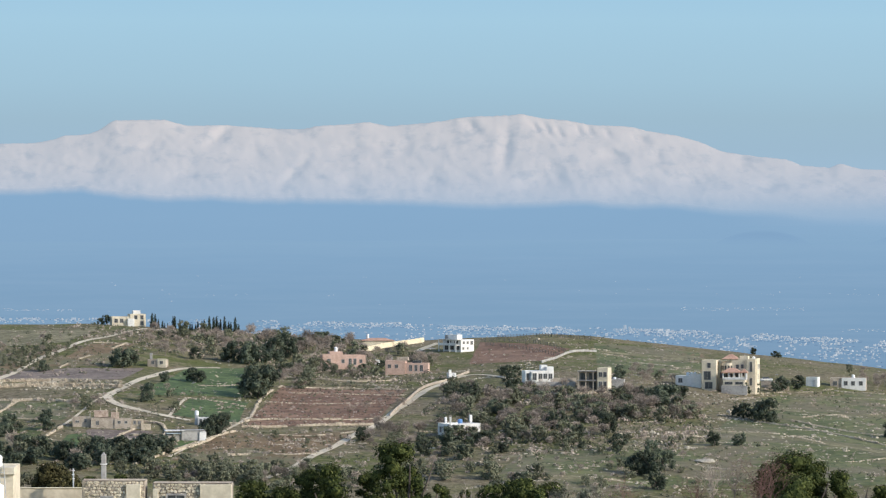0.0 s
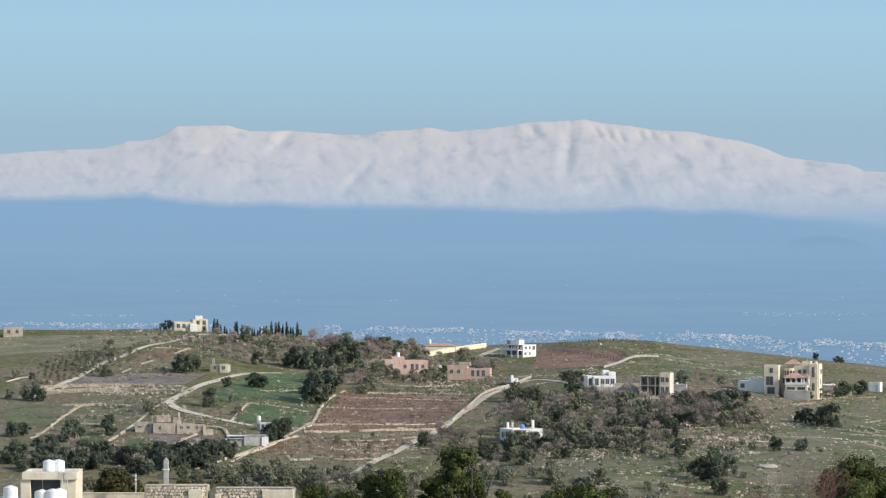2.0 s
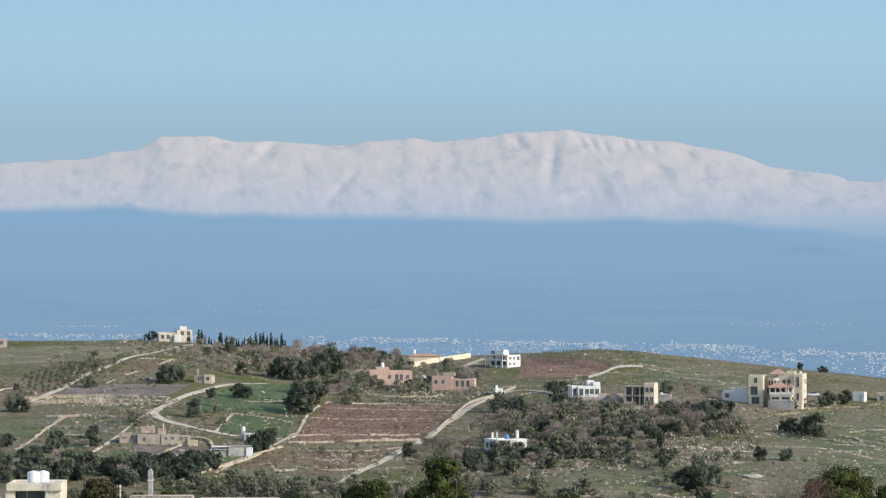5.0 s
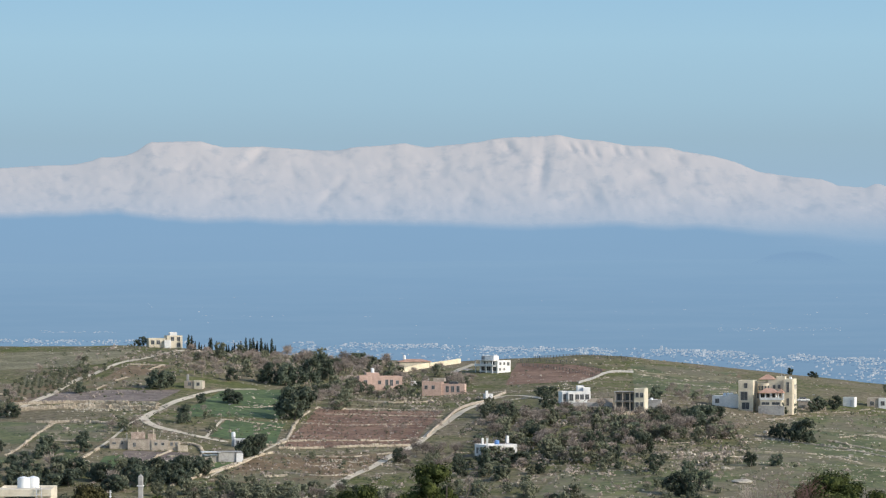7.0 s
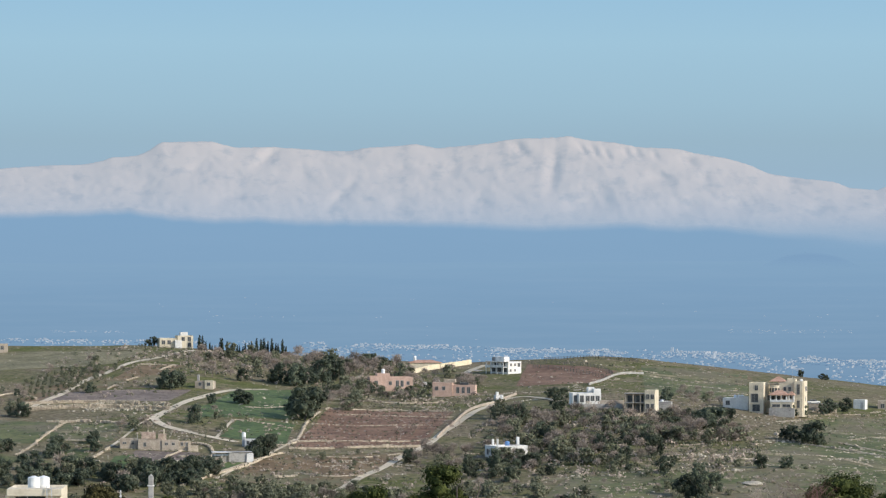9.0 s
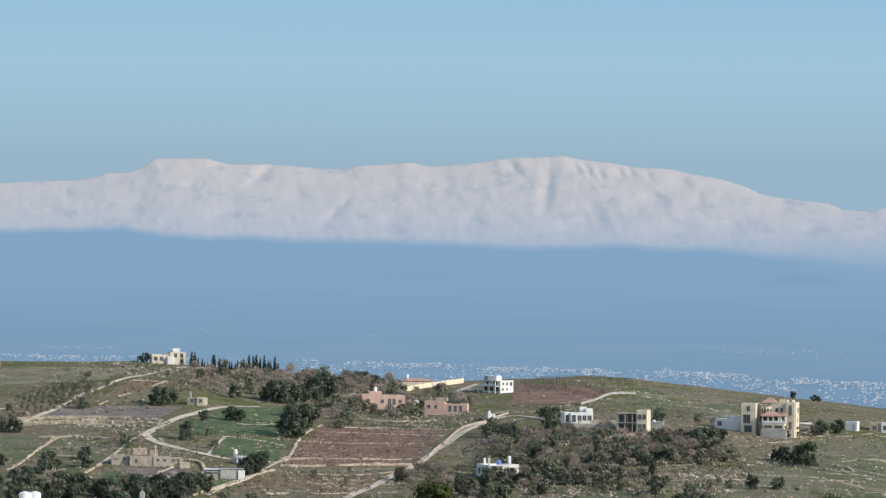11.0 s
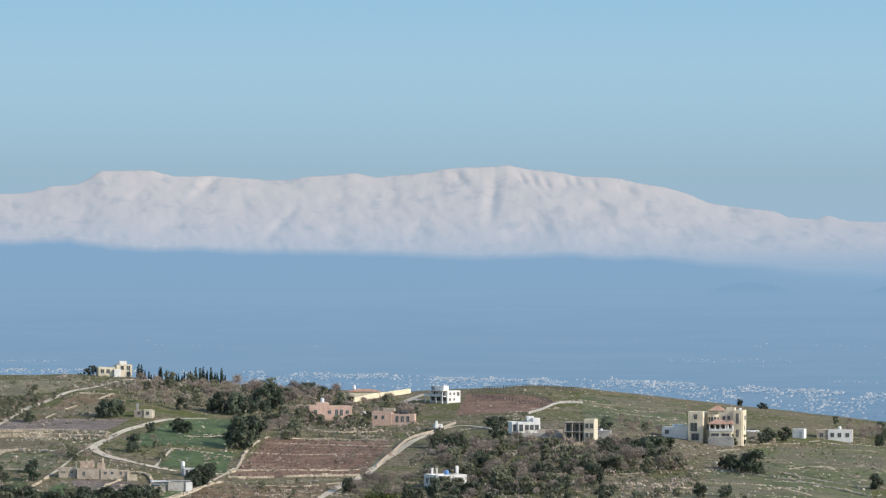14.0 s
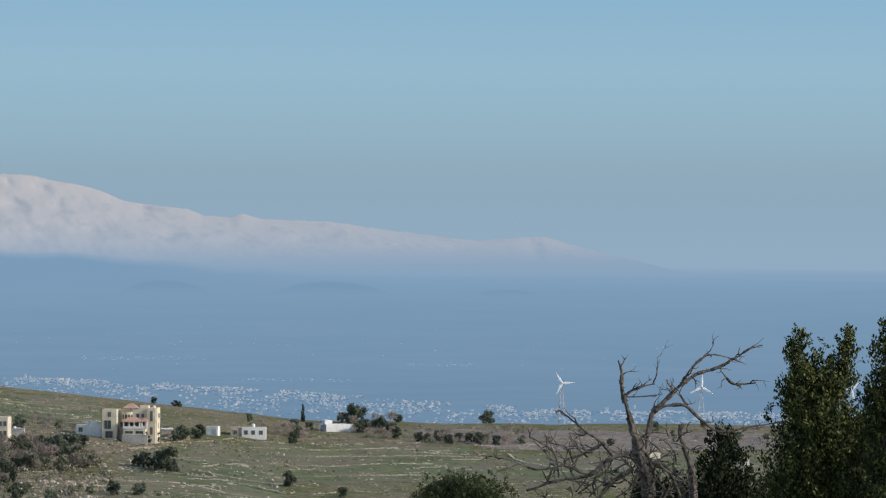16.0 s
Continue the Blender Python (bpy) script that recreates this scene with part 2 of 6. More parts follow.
M_TWIG = surface("grey_bare_twigs", (0.20, 0.166, 0.138), (0.39, 0.32, 0.265), 0.5, 4.0, bump=0, vary=0.4)
M_REDTWIG = surface("reddish_bare_twigs", (0.10, 0.055, 0.045), (0.21, 0.118, 0.095), 0.5, 4.0, bump=0, vary=0.2)
M_OAK = leafy("evergreen_oak_leaves", (0.046, 0.062, 0.046), (0.135, 0.150, 0.098), 0.35)
M_OLIVE = leafy("olive_leaves", (0.085, 0.094, 0.062), (0.25, 0.25, 0.165), 0.35)
M_TAWNY = leafy("tawny_leaves", (0.034, 0.032, 0.014), (0.150, 0.135, 0.058))
M_CYPRESS = leafy("cypress_leaves", (0.02, 0.03, 0.02), (0.055, 0.07, 0.042))
M_NEAROAK = leafy("near_oak_leaves", (0.010, 0.017, 0.006), (0.17, 0.18, 0.06))
M_PINE = leafy("pine_needles", (0.017, 0.028, 0.009), (0.115, 0.130, 0.038))


# ---- building blocks ----
def part(name, shape, material, parent, label=""):
    """Links a bmesh or mesh as one object under its thing."""
    me = shape
    if isinstance(shape, bmesh.types.BMesh):
        me = bpy.data.meshes.new(name)
        shape.to_mesh(me)
        shape.free()
    if material and not me.materials:
        me.materials.append(material)
    ob = new(name, me)
    ob.parent = parent
    if label:
        tagged(ob, label)
    return ob


def thing(name, x, y, z, turn, label, category, group="", kind=""):
    ob = new(name)
    ob.matrix_world = pose(x, y, z, 0, 0, turn)
    return tagged(ob, label, category, group, kind)


def mesh(name, verts, faces, material, smooth=False):
    me = bpy.data.meshes.new(name)
    me.from_pydata([tuple(map(float, v)) for v in verts], [], faces)
    me.materials.append(material)
    if smooth:
        me.shade_smooth()
    return me


def solid(name, verts, faces, material, label, category, kind, smooth=False):
    return tagged(new(name, mesh(name, verts, faces, material, smooth)), label, category, "", kind)


def add_box(bm, x0, y0, z0, x1, y1, z1, bevel=0.0):
    m = Matrix.LocRotScale(((x0 + x1) / 2, (y0 + y1) / 2, (z0 + z1) / 2), None, (x1 - x0, y1 - y0, z1 - z0))
    r = bmesh.ops.create_cube(bm, size=1, matrix=m)
    if bevel:
        es = list({e for v in r["verts"] for e in v.link_edges})
        bmesh.ops.bevel(bm, geom=es, offset=bevel, segments=1, affect="EDGES")


def box(*b, bevel=0.04):
    bm = bmesh.new()
    add_box(bm, *b, bevel=bevel)
    return bm


def walls(x0, y0, z0, x1, y1, z1, parapet=0.5, thick=0.25):
    """A flat-roofed block with a parapet round its sunken roof."""
    bm = bmesh.new()
    add_box(bm, x0, y0, z0, x1, y1, z1)
    top = max(bm.faces, key=lambda f: f.calc_center_median().z)
    if parapet:
        bmesh.ops.inset_region(bm, faces=[top], thickness=thick, depth=0)
        bmesh.ops.translate(bm, verts=top.verts[:], vec=(0, 0, -parapet))
    edges = [e for e in bm.edges if abs(e.verts[0].co.z - e.verts[1].co.z) > 0.8]
    bmesh.ops.bevel(bm, geom=edges, offset=0.05, segments=1, affect="EDGES")
    return bm


def rod(bm, a, b, ra, rb, sides=6):
    a, b = Vector(a), Vector(b)
    d = b - a
    if d.length < 1e-5:
        return
    m = Matrix.Translation((a + b) / 2) @ d.to_track_quat("Z", "Y").to_matrix().to_4x4()
    bmesh.ops.create_cone(bm, cap_ends=True, segments=sides, radius1=ra, radius2=rb, depth=d.length, matrix=m)


def tank(parent, x, y, z, r=0.6, h=1.4, material=None, name="water_tank"):
    bm = bmesh.new()
    rod(bm, (x, y, z), (x, y, z + h * 0.86), r, r, 20)
    rod(bm, (x, y, z + h * 0.86), (x, y, z + h * 0.96), r, r * 0.5, 20)
    rod(bm, (x, y, z + h * 0.96), (x, y, z + h), r * 0.28, r * 0.28, 12)
    for i in (0.25, 0.5, 0.72):
        rod(bm, (x, y, z + h * i - 0.03), (x, y, z + h * i + 0.03), r * 1.03, r * 1.03, 20)
    return part(name, bm, material or M_TANK, parent, "white plastic roof water tank")


def window(parent, x, z, w, h, y=0.0, side="front", frame=None):
    """A dark pane in a raised frame with a sill, on the front (-y), or on the left or right wall."""
    turn = {"front": 0, "right": 90, "left": -90}[side]
    m = (pose(x, y, z) if side == "front" else pose(y, x, z, 0, 0, turn))
    bm = bmesh.new()
    for b in ((-w / 2 - 0.1, -0.09, -0.1, -w / 2, 0.05, h + 0.1), (w / 2, -0.09, -0.1, w / 2 + 0.1, 0.05, h + 0.1), (-w / 2, -0.09, h, w / 2, 0.05, h + 0.1), (-w / 2, -0.09, -0.1, w / 2, 0.05, 0.0), (-0.04, -0.06, 0, 0.04, 0.02, h)):
        add_box(bm, *b)
    bm.transform(m)
    win = part("window", bm, frame or M_GREY, parent)
    pane = bmesh.new()
    add_box(pane, -w / 2, -0.03, 0.0, w / 2, 0.04, h)
    pane.transform(m)
    part("pane", pane, M_GLASS, win)
    return win


def hip_roof(x0, y0, x1, y1, z, rise, over=0.4):
    bm = bmesh.new()
    x0, y0, x1, y1 = x0 - over, y0 - over, x1 + over, y1 + over
    run = min(x1 - x0, y1 - y0) / 2
    c = [bm.verts.new(p) for p in ((x0, y0, z), (x1, y0, z), (x1, y1, z), (x0, y1, z))]
    lo = [bm.verts.new((v.co.x, v.co.y, z - 0.15)) for v in c]
    if x1 - x0 >= y1 - y0:
        r = [bm.verts.new((x0 + run, (y0 + y1) / 2, z + rise)), bm.verts.new((x1 - run + 0.01, (y0 + y1) / 2, z + rise))]
        fs = ((c[0], c[1], r[1], r[0]), (c[1], c[2], r[1]), (c[2], c[3], r[0], r[1]), (c[3], c[0], r[0]))
    else:
        r = [bm.verts.new(((x0 + x1) / 2, y0 + run, z + rise)), bm.verts.new(((x0 + x1) / 2, y1 - run + 0.01, z + rise))]
        fs = ((c[0], c[1], r[0]), (c[1], c[2], r[1], r[0]), (c[2], c[3], r[1]), (c[3], c[0], r[0], r[1]))
    for f in fs:
        bm.faces.new(f)
    for i in range(4):
        bm.faces.new((lo[i], lo[(i + 1) % 4], c[(i + 1) % 4], c[i]))
    bm.faces.new(lo[::-1])
    return bm


# ---- the land itself ----
def steps(*runs):
    out = []
    for a, b, s in runs:
        out += list(np.arange(a, b, s))
    return out + [runs[-1][1]]


def land():
    xs = steps((-1500, -400, 100), (-400, -215, 15), (-215, 420, 2.5), (420, 600, 15), (600, 2000, 100))
    ys = steps((-600, 0, 60), (0, 500, 10), (500, 1300, 25), (1300, 1900, 2.5), (1900, 2700, 40))
    verts = [(x, y, ground(x, y)) for y in ys for x in xs]
    n = len(xs)
    faces = [(j * n + i, j * n + i + 1, (j + 1) * n + i + 1, (j + 1) * n + i) for j in range(len(ys) - 1) for i in range(n - 1)]
    solid("ground", verts, faces, M_GROUND, "rough winter hillside of grass, soil and limestone", "hillside", "structure", True)


land()


def arc(u, r):
    """The place at distance r, u units aside of the first line of sight."""
    a = math.atan2(u, FOCAL)
    return r * math.sin(a), r * math.cos(a)


PLAIN_R, PLAIN_V = (2300, 2500, 2750, 3400, 3900, 4400, 4700), (335, 310, 270, 205, 130, 55, 15)


def plain_z(r, u):
    return EYE - lerp(r, PLAIN_R, PLAIN_V) / FOCAL * r + 1.2 * noise.noise((u / 300, r / 160, 3.0))


def sheet(name, us, rows, height, material, label, category, veil=None):
    verts = []
    for k in rows:
        for u in us:
            verts.append(height(u, k))
    n = len(us)
    faces = [(j * n + i, j * n + i + 1, (j + 1) * n + i + 1, (j + 1) * n + i) for j in range(len(rows) - 1) for i in range(n - 1)]
    ob = solid(name, verts, faces, material, label, category, "structure", True)
    if veil:
        at = ob.data.attributes.new("veil", "FLOAT", "POINT")
        at.data.foreach_set("value", [float(veil(u, k)) for k in rows for u in us])
    return ob


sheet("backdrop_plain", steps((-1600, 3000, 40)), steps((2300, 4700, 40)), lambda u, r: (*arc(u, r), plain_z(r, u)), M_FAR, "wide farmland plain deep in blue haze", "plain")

# foothills: low dark swells under the snow
FOOT_U, FOOT_V = (-1600, -784, -640, -560, -380, -100, 100, 250, 420, 560, 660, 900, 2400), (28, 30, 36, 24, 18, 14, 6, 12, 4, -8, -16, -30, -60)


def foothill(u, k):
    """k runs from 0 at the bottom to 1 on the rim."""
    r = 4380 + 60 * k
    v = lerp(u, FOOT_U, FOOT_V) + 4 * noise.noise((u / 90, 1.0, 2.0)) + 2 * noise.noise((u / 25, 4.0, 2.0))
    return (*arc(u, r), EYE + (v + 5 - (1 - k) * 110) / FOCAL * r)


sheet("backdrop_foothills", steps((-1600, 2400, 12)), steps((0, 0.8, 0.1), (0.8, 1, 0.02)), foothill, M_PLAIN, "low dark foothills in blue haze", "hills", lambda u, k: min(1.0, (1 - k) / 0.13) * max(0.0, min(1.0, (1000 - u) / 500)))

for hx, hv, hw in ((566, -37, 95), (862, -38, 120), (1180, -52, 70)):
    def hill(u, k):
        v = -66 + (hv + 66) * (1 - abs(k)) ** 0.5 * max(0.0, 1 - abs((u - hx) / hw) ** 2.2)
        r = 4360 + 15 * k
        return (*arc(u, r), EYE + v / FOCAL * r)
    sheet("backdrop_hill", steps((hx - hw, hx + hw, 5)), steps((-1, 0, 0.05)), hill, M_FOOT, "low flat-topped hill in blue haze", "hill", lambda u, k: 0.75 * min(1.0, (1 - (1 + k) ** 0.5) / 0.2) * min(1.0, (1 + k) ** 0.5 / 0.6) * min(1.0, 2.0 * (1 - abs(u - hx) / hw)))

# the snow range: its crest, shoulders and gullies
RIDGE_U = (-1600, -934, -784, -724, -684, -674, -624, -604, -584, -494, -454, -384, -284, -244, -229, -164, -134, -94, -54, 0, 16, 56, 96, 136, 176, 216, 266, 326, 366, 416, 456, 491, 526, 611, 631, 686, 701, 740, 860, 960, 1060, 1120, 1210, 1245, 1310, 1360, 1410, 1490, 1612, 2400)
RIDGE_V = (90, 104, 115, 116, 123, 129, 132, 142, 156, 158, 147, 148, 141, 141, 146, 150, 154, 146, 150, 155, 159, 164, 164, 168, 160, 157, 148, 146, 137, 129, 118, 102, 96, 87, 77, 72, 81, 70, 66, 52, 40, 33, 40, 41, 23, 10, 0, -20, -35, -60)


# hollows and gullies in the snow: aside, height, half width, half height, slant, depth
HOLLOWS = ((110, 102, 11, 34, 0.1, 6.0), (55, 141, 12, 20, -0.8, 4.0), (-395, 128, 16, 22, 0.9, 5.0), (-170, 105, 26, 9, 0.6, 3.5), (-115, 112, 24, 8, 0.2, 3.0), (-70, 107, 14, 16, 0.0, 3.0), (180, 48, 44, 22, 0.3, 9.0), (350, 42, 38, 16, 0.2, 7.0), (300, 92, 28, 13, -0.2, 7.0), (350, 122, 13, 11, -0.8, 4.5), (165, 142, 5, 13, -0.7, 3.0), (187, 138, 5, 14, -0.7, 3.0), (208, 134, 5, 12, -0.6, 3.0), (240, 138, 5, 11, -0.6, 2.6), (262, 137, 6, 11, -0.6, 2.6), (292, 132, 6, 10, -0.6, 2.4), (380, 92, 12, 12, -0.3, 4.0), (440, 48, 36, 18, 0.1, 7.0), (-265, 62, 12, 26, 0.8, 4.5), (-160, 50, 22, 14, 0.3, 4.5), (-20, 50, 20, 16, 0.2, 4.0), (530, 84, 15, 18, -0.2, 4.0), (690, 30, 28, 10, 0.0, 5.0), (580, 40, 24, 12, 0.0, 5.0), (-520, 110, 18, 22, 0.5, 3.0), (-620, 70, 26, 20, 0.5, 3.5), (-460, 60, 24, 16, 0.4, 3.5), (-330, 100, 16, 14, 0.2, 2.5), (820, 34, 40, 10, 0.1, 5.0), (960, 20, 40, 9, 0.0, 4.0), (1080, 14, 30, 10, 0.1, 5.0), (1232, 12, 16, 22, -0.5, 8.0), (1330, 4, 24, 12, -0.4, 4.0))


def range_height(u, k):
    """k runs from 0 at the foot to 1 on the crest and beyond it to 1.2."""
    crest = sum(lerp(u + d, RIDGE_U, RIDGE_V) for d in (-6, -3, 0, 3, 6)) / 5 + 1.0 * noise.noise((u / 22, 5.0, 1.0)) + 1.0 * noise.noise((u / 7, 2.0, 1.0))
    foot = -30.0
    s = min(k, 1.0)
    broad = sum(lerp(u + d, RIDGE_U, RIDGE_V) for d in range(-90, 91, 15)) / 13
    v = foot + (broad + (crest - broad) * s ** 5 - foot) * s ** 0.9
    bend = 40 * noise.noise((u / 110, s * 1.6, 4.0))
    spur = noise.fractal(((u + 150 * s + bend) / 55, s * 4.2, 7.0), 0.9, 2.1, 3)
    fine = noise.fractal(((u + 60 * s) / 20, s * 10.0, 2.0), 0.75, 2.0, 4)
    edge = min(1.0, (1 - s) * 5) if k <= 1 else 0
    sunk = 0.0
    for hu, hv, hw, hh, slant, depth in HOLLOWS:
        if abs(u - hu) < 3 * hw + 30:
            a, b = (u - hu - slant * (v - hv) + 3 * fine) / hw, (v - hv) / hh
            q = a * a + b * b
            if q < 7:
                sunk += depth * math.exp(-q)
    r = 4500 + 110 * k - (2.6 * spur + 1.5 * fine) * (0.2 + 0.8 * edge) * min(1.0, 4 * s) + 1.5 * sunk
    if k > 1:
        v -= 60 * (k - 1) / 0.2
    return (*arc(u, r), EYE + v / FOCAL * r)


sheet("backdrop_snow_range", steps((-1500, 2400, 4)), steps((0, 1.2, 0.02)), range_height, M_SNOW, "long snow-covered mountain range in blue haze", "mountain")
sheet("backdrop_sky", steps((-2400, 3400, 100)), steps((0, 1, 0.125)), lambda u, k: (*arc(u, 4960), -60 + 560 * k), M_SKY, "clear pale blue winter sky", "sky")


# ---- far town on the plain ----
# the town's upper rim below eye level, and how far it reaches down
RIM_U = (-900, -560, -350, -100, 130, 330, 470, 640, 820, 1000, 1150, 1400, 1900)
RIM_V = (190, 196, 198, 203, 208, 212, 218, 228, 236, 252, 260, 268, 272)
RIM_D = (12, 14, 26, 26, 24, 26, 36, 44, 48, 40, 34, 30, 30)


def far_town():
    rng = random.Random(4)
    verts, faces, dark, dark_faces = [], [], [], []

    def block(vs, fs, u, r, w, d, h, lift=0.0):
        x, y = arc(u, r)
        z = plain_z(r, u) - 0.3 + lift
        a = rng.uniform(-0.7, 0.7)
        b = len(vs)
        for zz in (z, z + h + 0.3):
            for sx, sy in ((-1, -1), (1, -1), (1, 1), (-1, 1)):
                px, py = sx * w / 2, sy * d / 2
                vs.append((x + px * math.cos(a) - py * math.sin(a), y + px * math.sin(a) + py * math.cos(a), zz))
        fs.extend([(b, b + 1, b + 5, b + 4), (b + 1, b + 2, b + 6, b + 5), (b + 2, b + 3, b + 7, b + 6), (b + 3, b, b + 4, b + 7), (b + 4, b + 5, b + 6, b + 7)])

    def far(v):
        return float(np.interp(-v, [-x for x in PLAIN_V], PLAIN_R))

    for i in range(8600):
        u = rng.uniform(-900, 1900)
        rim, deep = lerp(u, RIM_U, RIM_V), lerp(u, RIM_U, RIM_D)
        q = min(1.3, rng.expovariate(2.6))
        v = rim + 5 * noise.noise((u / 60, 1.0, 0)) + deep * q
        crowd = noise.noise((u / 55, v / 16, 0)) + 0.5 * noise.noise((u / 16, v / 7, 5.0))
        if crowd < rng.uniform(-0.35, 0.25) or (u < -300 and rng.random() < 0.6):
            continue
        s = rng.uniform(0.45, 1.0) * (1.5 if rng.random() < 0.06 else 1.0)
        tall = rng.choice((0.55, 0.7, 0.9, 1.2))
        block(verts, faces, u, far(v), 1.2 * s * rng.uniform(0.6, 1.7), 1.0 * s, 0.85 * s * tall)
        if rng.random() < 0.35:
            block(verts, faces, u + rng.uniform(-1, 1), far(v), 0.5 * s, 0.4 * s, 0.8 * s * tall + 0.35)
        if rng.random() < 0.55:
            block(dark, dark_faces, u + rng.uniform(-9, 9), far(v + rng.uniform(-1.5, 4)), rng.uniform(0.5, 2.2), 0.8, rng.uniform(0.2, 0.55))
    # taller blocks that stand out, and a minaret
    for u, v, w, h in ((322, 213, 1.6, 2.9), (330, 214, 1.0, 2.3), (338, 215, 1.4, 1.6), (385, 216, 3.6, 1.5), (398, 217, 2.2, 1.9), (410, 218, 2.6, 1.1), (520, 238, 1.0, 2.6), (521, 238, 0.3, 4.2), (660, 231, 5.0, 1.2), (676, 231, 3.2, 1.5), (694, 232, 3.4, 1.1), (730, 236, 2.0, 1.4), (1360, 268, 1.6, 2.4), (1410, 262, 1.0, 2.0), (-240, 206, 2.2, 1.4), (-60, 206, 1.8, 1.5)):
        block(verts, faces, u, far(v), w, 1.2, h)
    # villages and roads further out on the plain
    for u0, u1, v0, v1, count in ((420, 640, 174, 180, 70), (1000, 1130, 184, 189, 40), (700, 900, 214, 219, 60), (-700, 1800, 120, 195, 90), (560, 820, 150, 153, 14), (-780, -640, 176, 180, 50), (-500, -340, 150, 153, 10)):
        for i in range(count):
            u, v = rng.uniform(u0, u1), rng.uniform(v0, v1)
            s = rng.uniform(0.3, 0.7)
            block(verts, faces, u, far(v), 1.6 * s * rng.uniform(0.6, 1.8), 0.8 * s, 0.5 * s)
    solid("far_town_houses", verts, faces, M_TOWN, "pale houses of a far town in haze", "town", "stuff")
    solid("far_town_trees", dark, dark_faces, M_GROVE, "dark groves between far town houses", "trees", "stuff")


far_town()


# ---- fields and tracks ----
def field(material, label, name, *c, lift=0.06):
    """A patch of field draped on the land between four corners."""
    (ax, ay), (bx, by), (cx, cy), (dx, dy) = c
    n = max(8, int(max(math.hypot(bx - ax, by - ay), math.hypot(cx - dx, cy - dy)) / 2.5))
    m = max(8, int(max(math.hypot(dx - ax, dy - ay), math.hypot(cx - bx, cy - by)) / 2.5))
    verts, faces = [], []
    for j in range(m + 1):
        for i in range(n + 1):
            s, t = i / n, j / m
            w = 0.6 * noise.noise((s * 5, t * 5, ax)) * (1 if (i in (0, n) or j in (0, m)) else 0)
            x = (1 - t) * ((1 - s) * ax + s * bx) + t * ((1 - s) * dx + s * cx) + w
            y = (1 - t) * ((1 - s) * ay + s * by) + t * ((1 - s) * dy + s * cy) + w
            verts.append((x, y, ground(x, y) + lift))
    faces = [(j * (n + 1) + i, j * (n + 1) + i + 1, (j + 1) * (n + 1) + i + 1, (j + 1) * (n + 1) + i) for j in range(m) for i in range(n)]
    return solid(name, verts, faces, material, label, "field", "structure", True)


def smooth_line(pts, step):
    out = []
    for i in range(len(pts) - 1):
        p0, p1, p2, p3 = (Vector(pts[max(0, min(len(pts) - 1, i + k))]) for k in (-1, 0, 1, 2))
        n = max(1, int((p2 - p1).length / step))
        for k in range(n):
            t = k / n
            out.append(0.5 * (2 * p1 + (p2 - p0) * t + (2 * p0 - 5 * p1 + 4 * p2 - p3) * t * t + (3 * p1 - p0 - 3 * p2 + p3) * t ** 3))
    return out + [Vector(pts[-1])]


def track(label, width, *pts, material=None, name="road"):
    line = smooth_line(pts, 2.5)
    verts = []
    for i, p in enumerate(line):
        d = (line[min(i + 1, len(line) - 1)] - line[max(i - 1, 0)]).normalized()
        s = Vector((-d.y, d.x)) * width * (0.5 + (0.12 if material is None else 0.45) * noise.noise((p.x / 9, p.y / 9, 0)))
        for q in (p + s, p, p - s):
            verts.append((q.x, q.y, ground(q.x, q.y) + (0.16 if material is None else 0.1)))
    faces = []
    for i in range(len(line) - 1):
        a = 3 * i
        faces += [(a + 1, a, a + 3, a + 4), (a + 2, a + 1, a + 4, a + 5)]
    return solid(name, verts, faces, material or M_TRACK, label, "track", "structure", True)


CUBE = ((-1, -1, -1), (1, -1, -1), (1, 1, -1), (-1, 1, -1), (-1, -1, 1), (1, -1, 1), (1, 1, 1), (-1, 1, 1))
CUBE_F = ((0, 3, 2, 1), (4, 5, 6, 7), (0, 1, 5, 4), (1, 2, 6, 5), (2, 3, 7, 6), (3, 0, 4, 7))


def lump(verts, faces, rng, x, y, z, sx, sy, sz, jag=0.28):
    b = len(verts)
    a = rng.uniform(0, 6.3)
    c, s = math.cos(a), math.sin(a)
    for vx, vy, vz in CUBE:
        px, py, pz = (v * d * rng.uniform(1 - jag, 1 + jag) / 2 for v, d in zip((vx, vy, vz), (sx, sy, sz)))
        if vz > 0:
            px, py = px * 0.75, py * 0.75
        verts.append((x + px * c - py * s, y + px * s + py * c, z + pz))
    faces.extend(tuple(b + i for i in f) for f in CUBE_F)


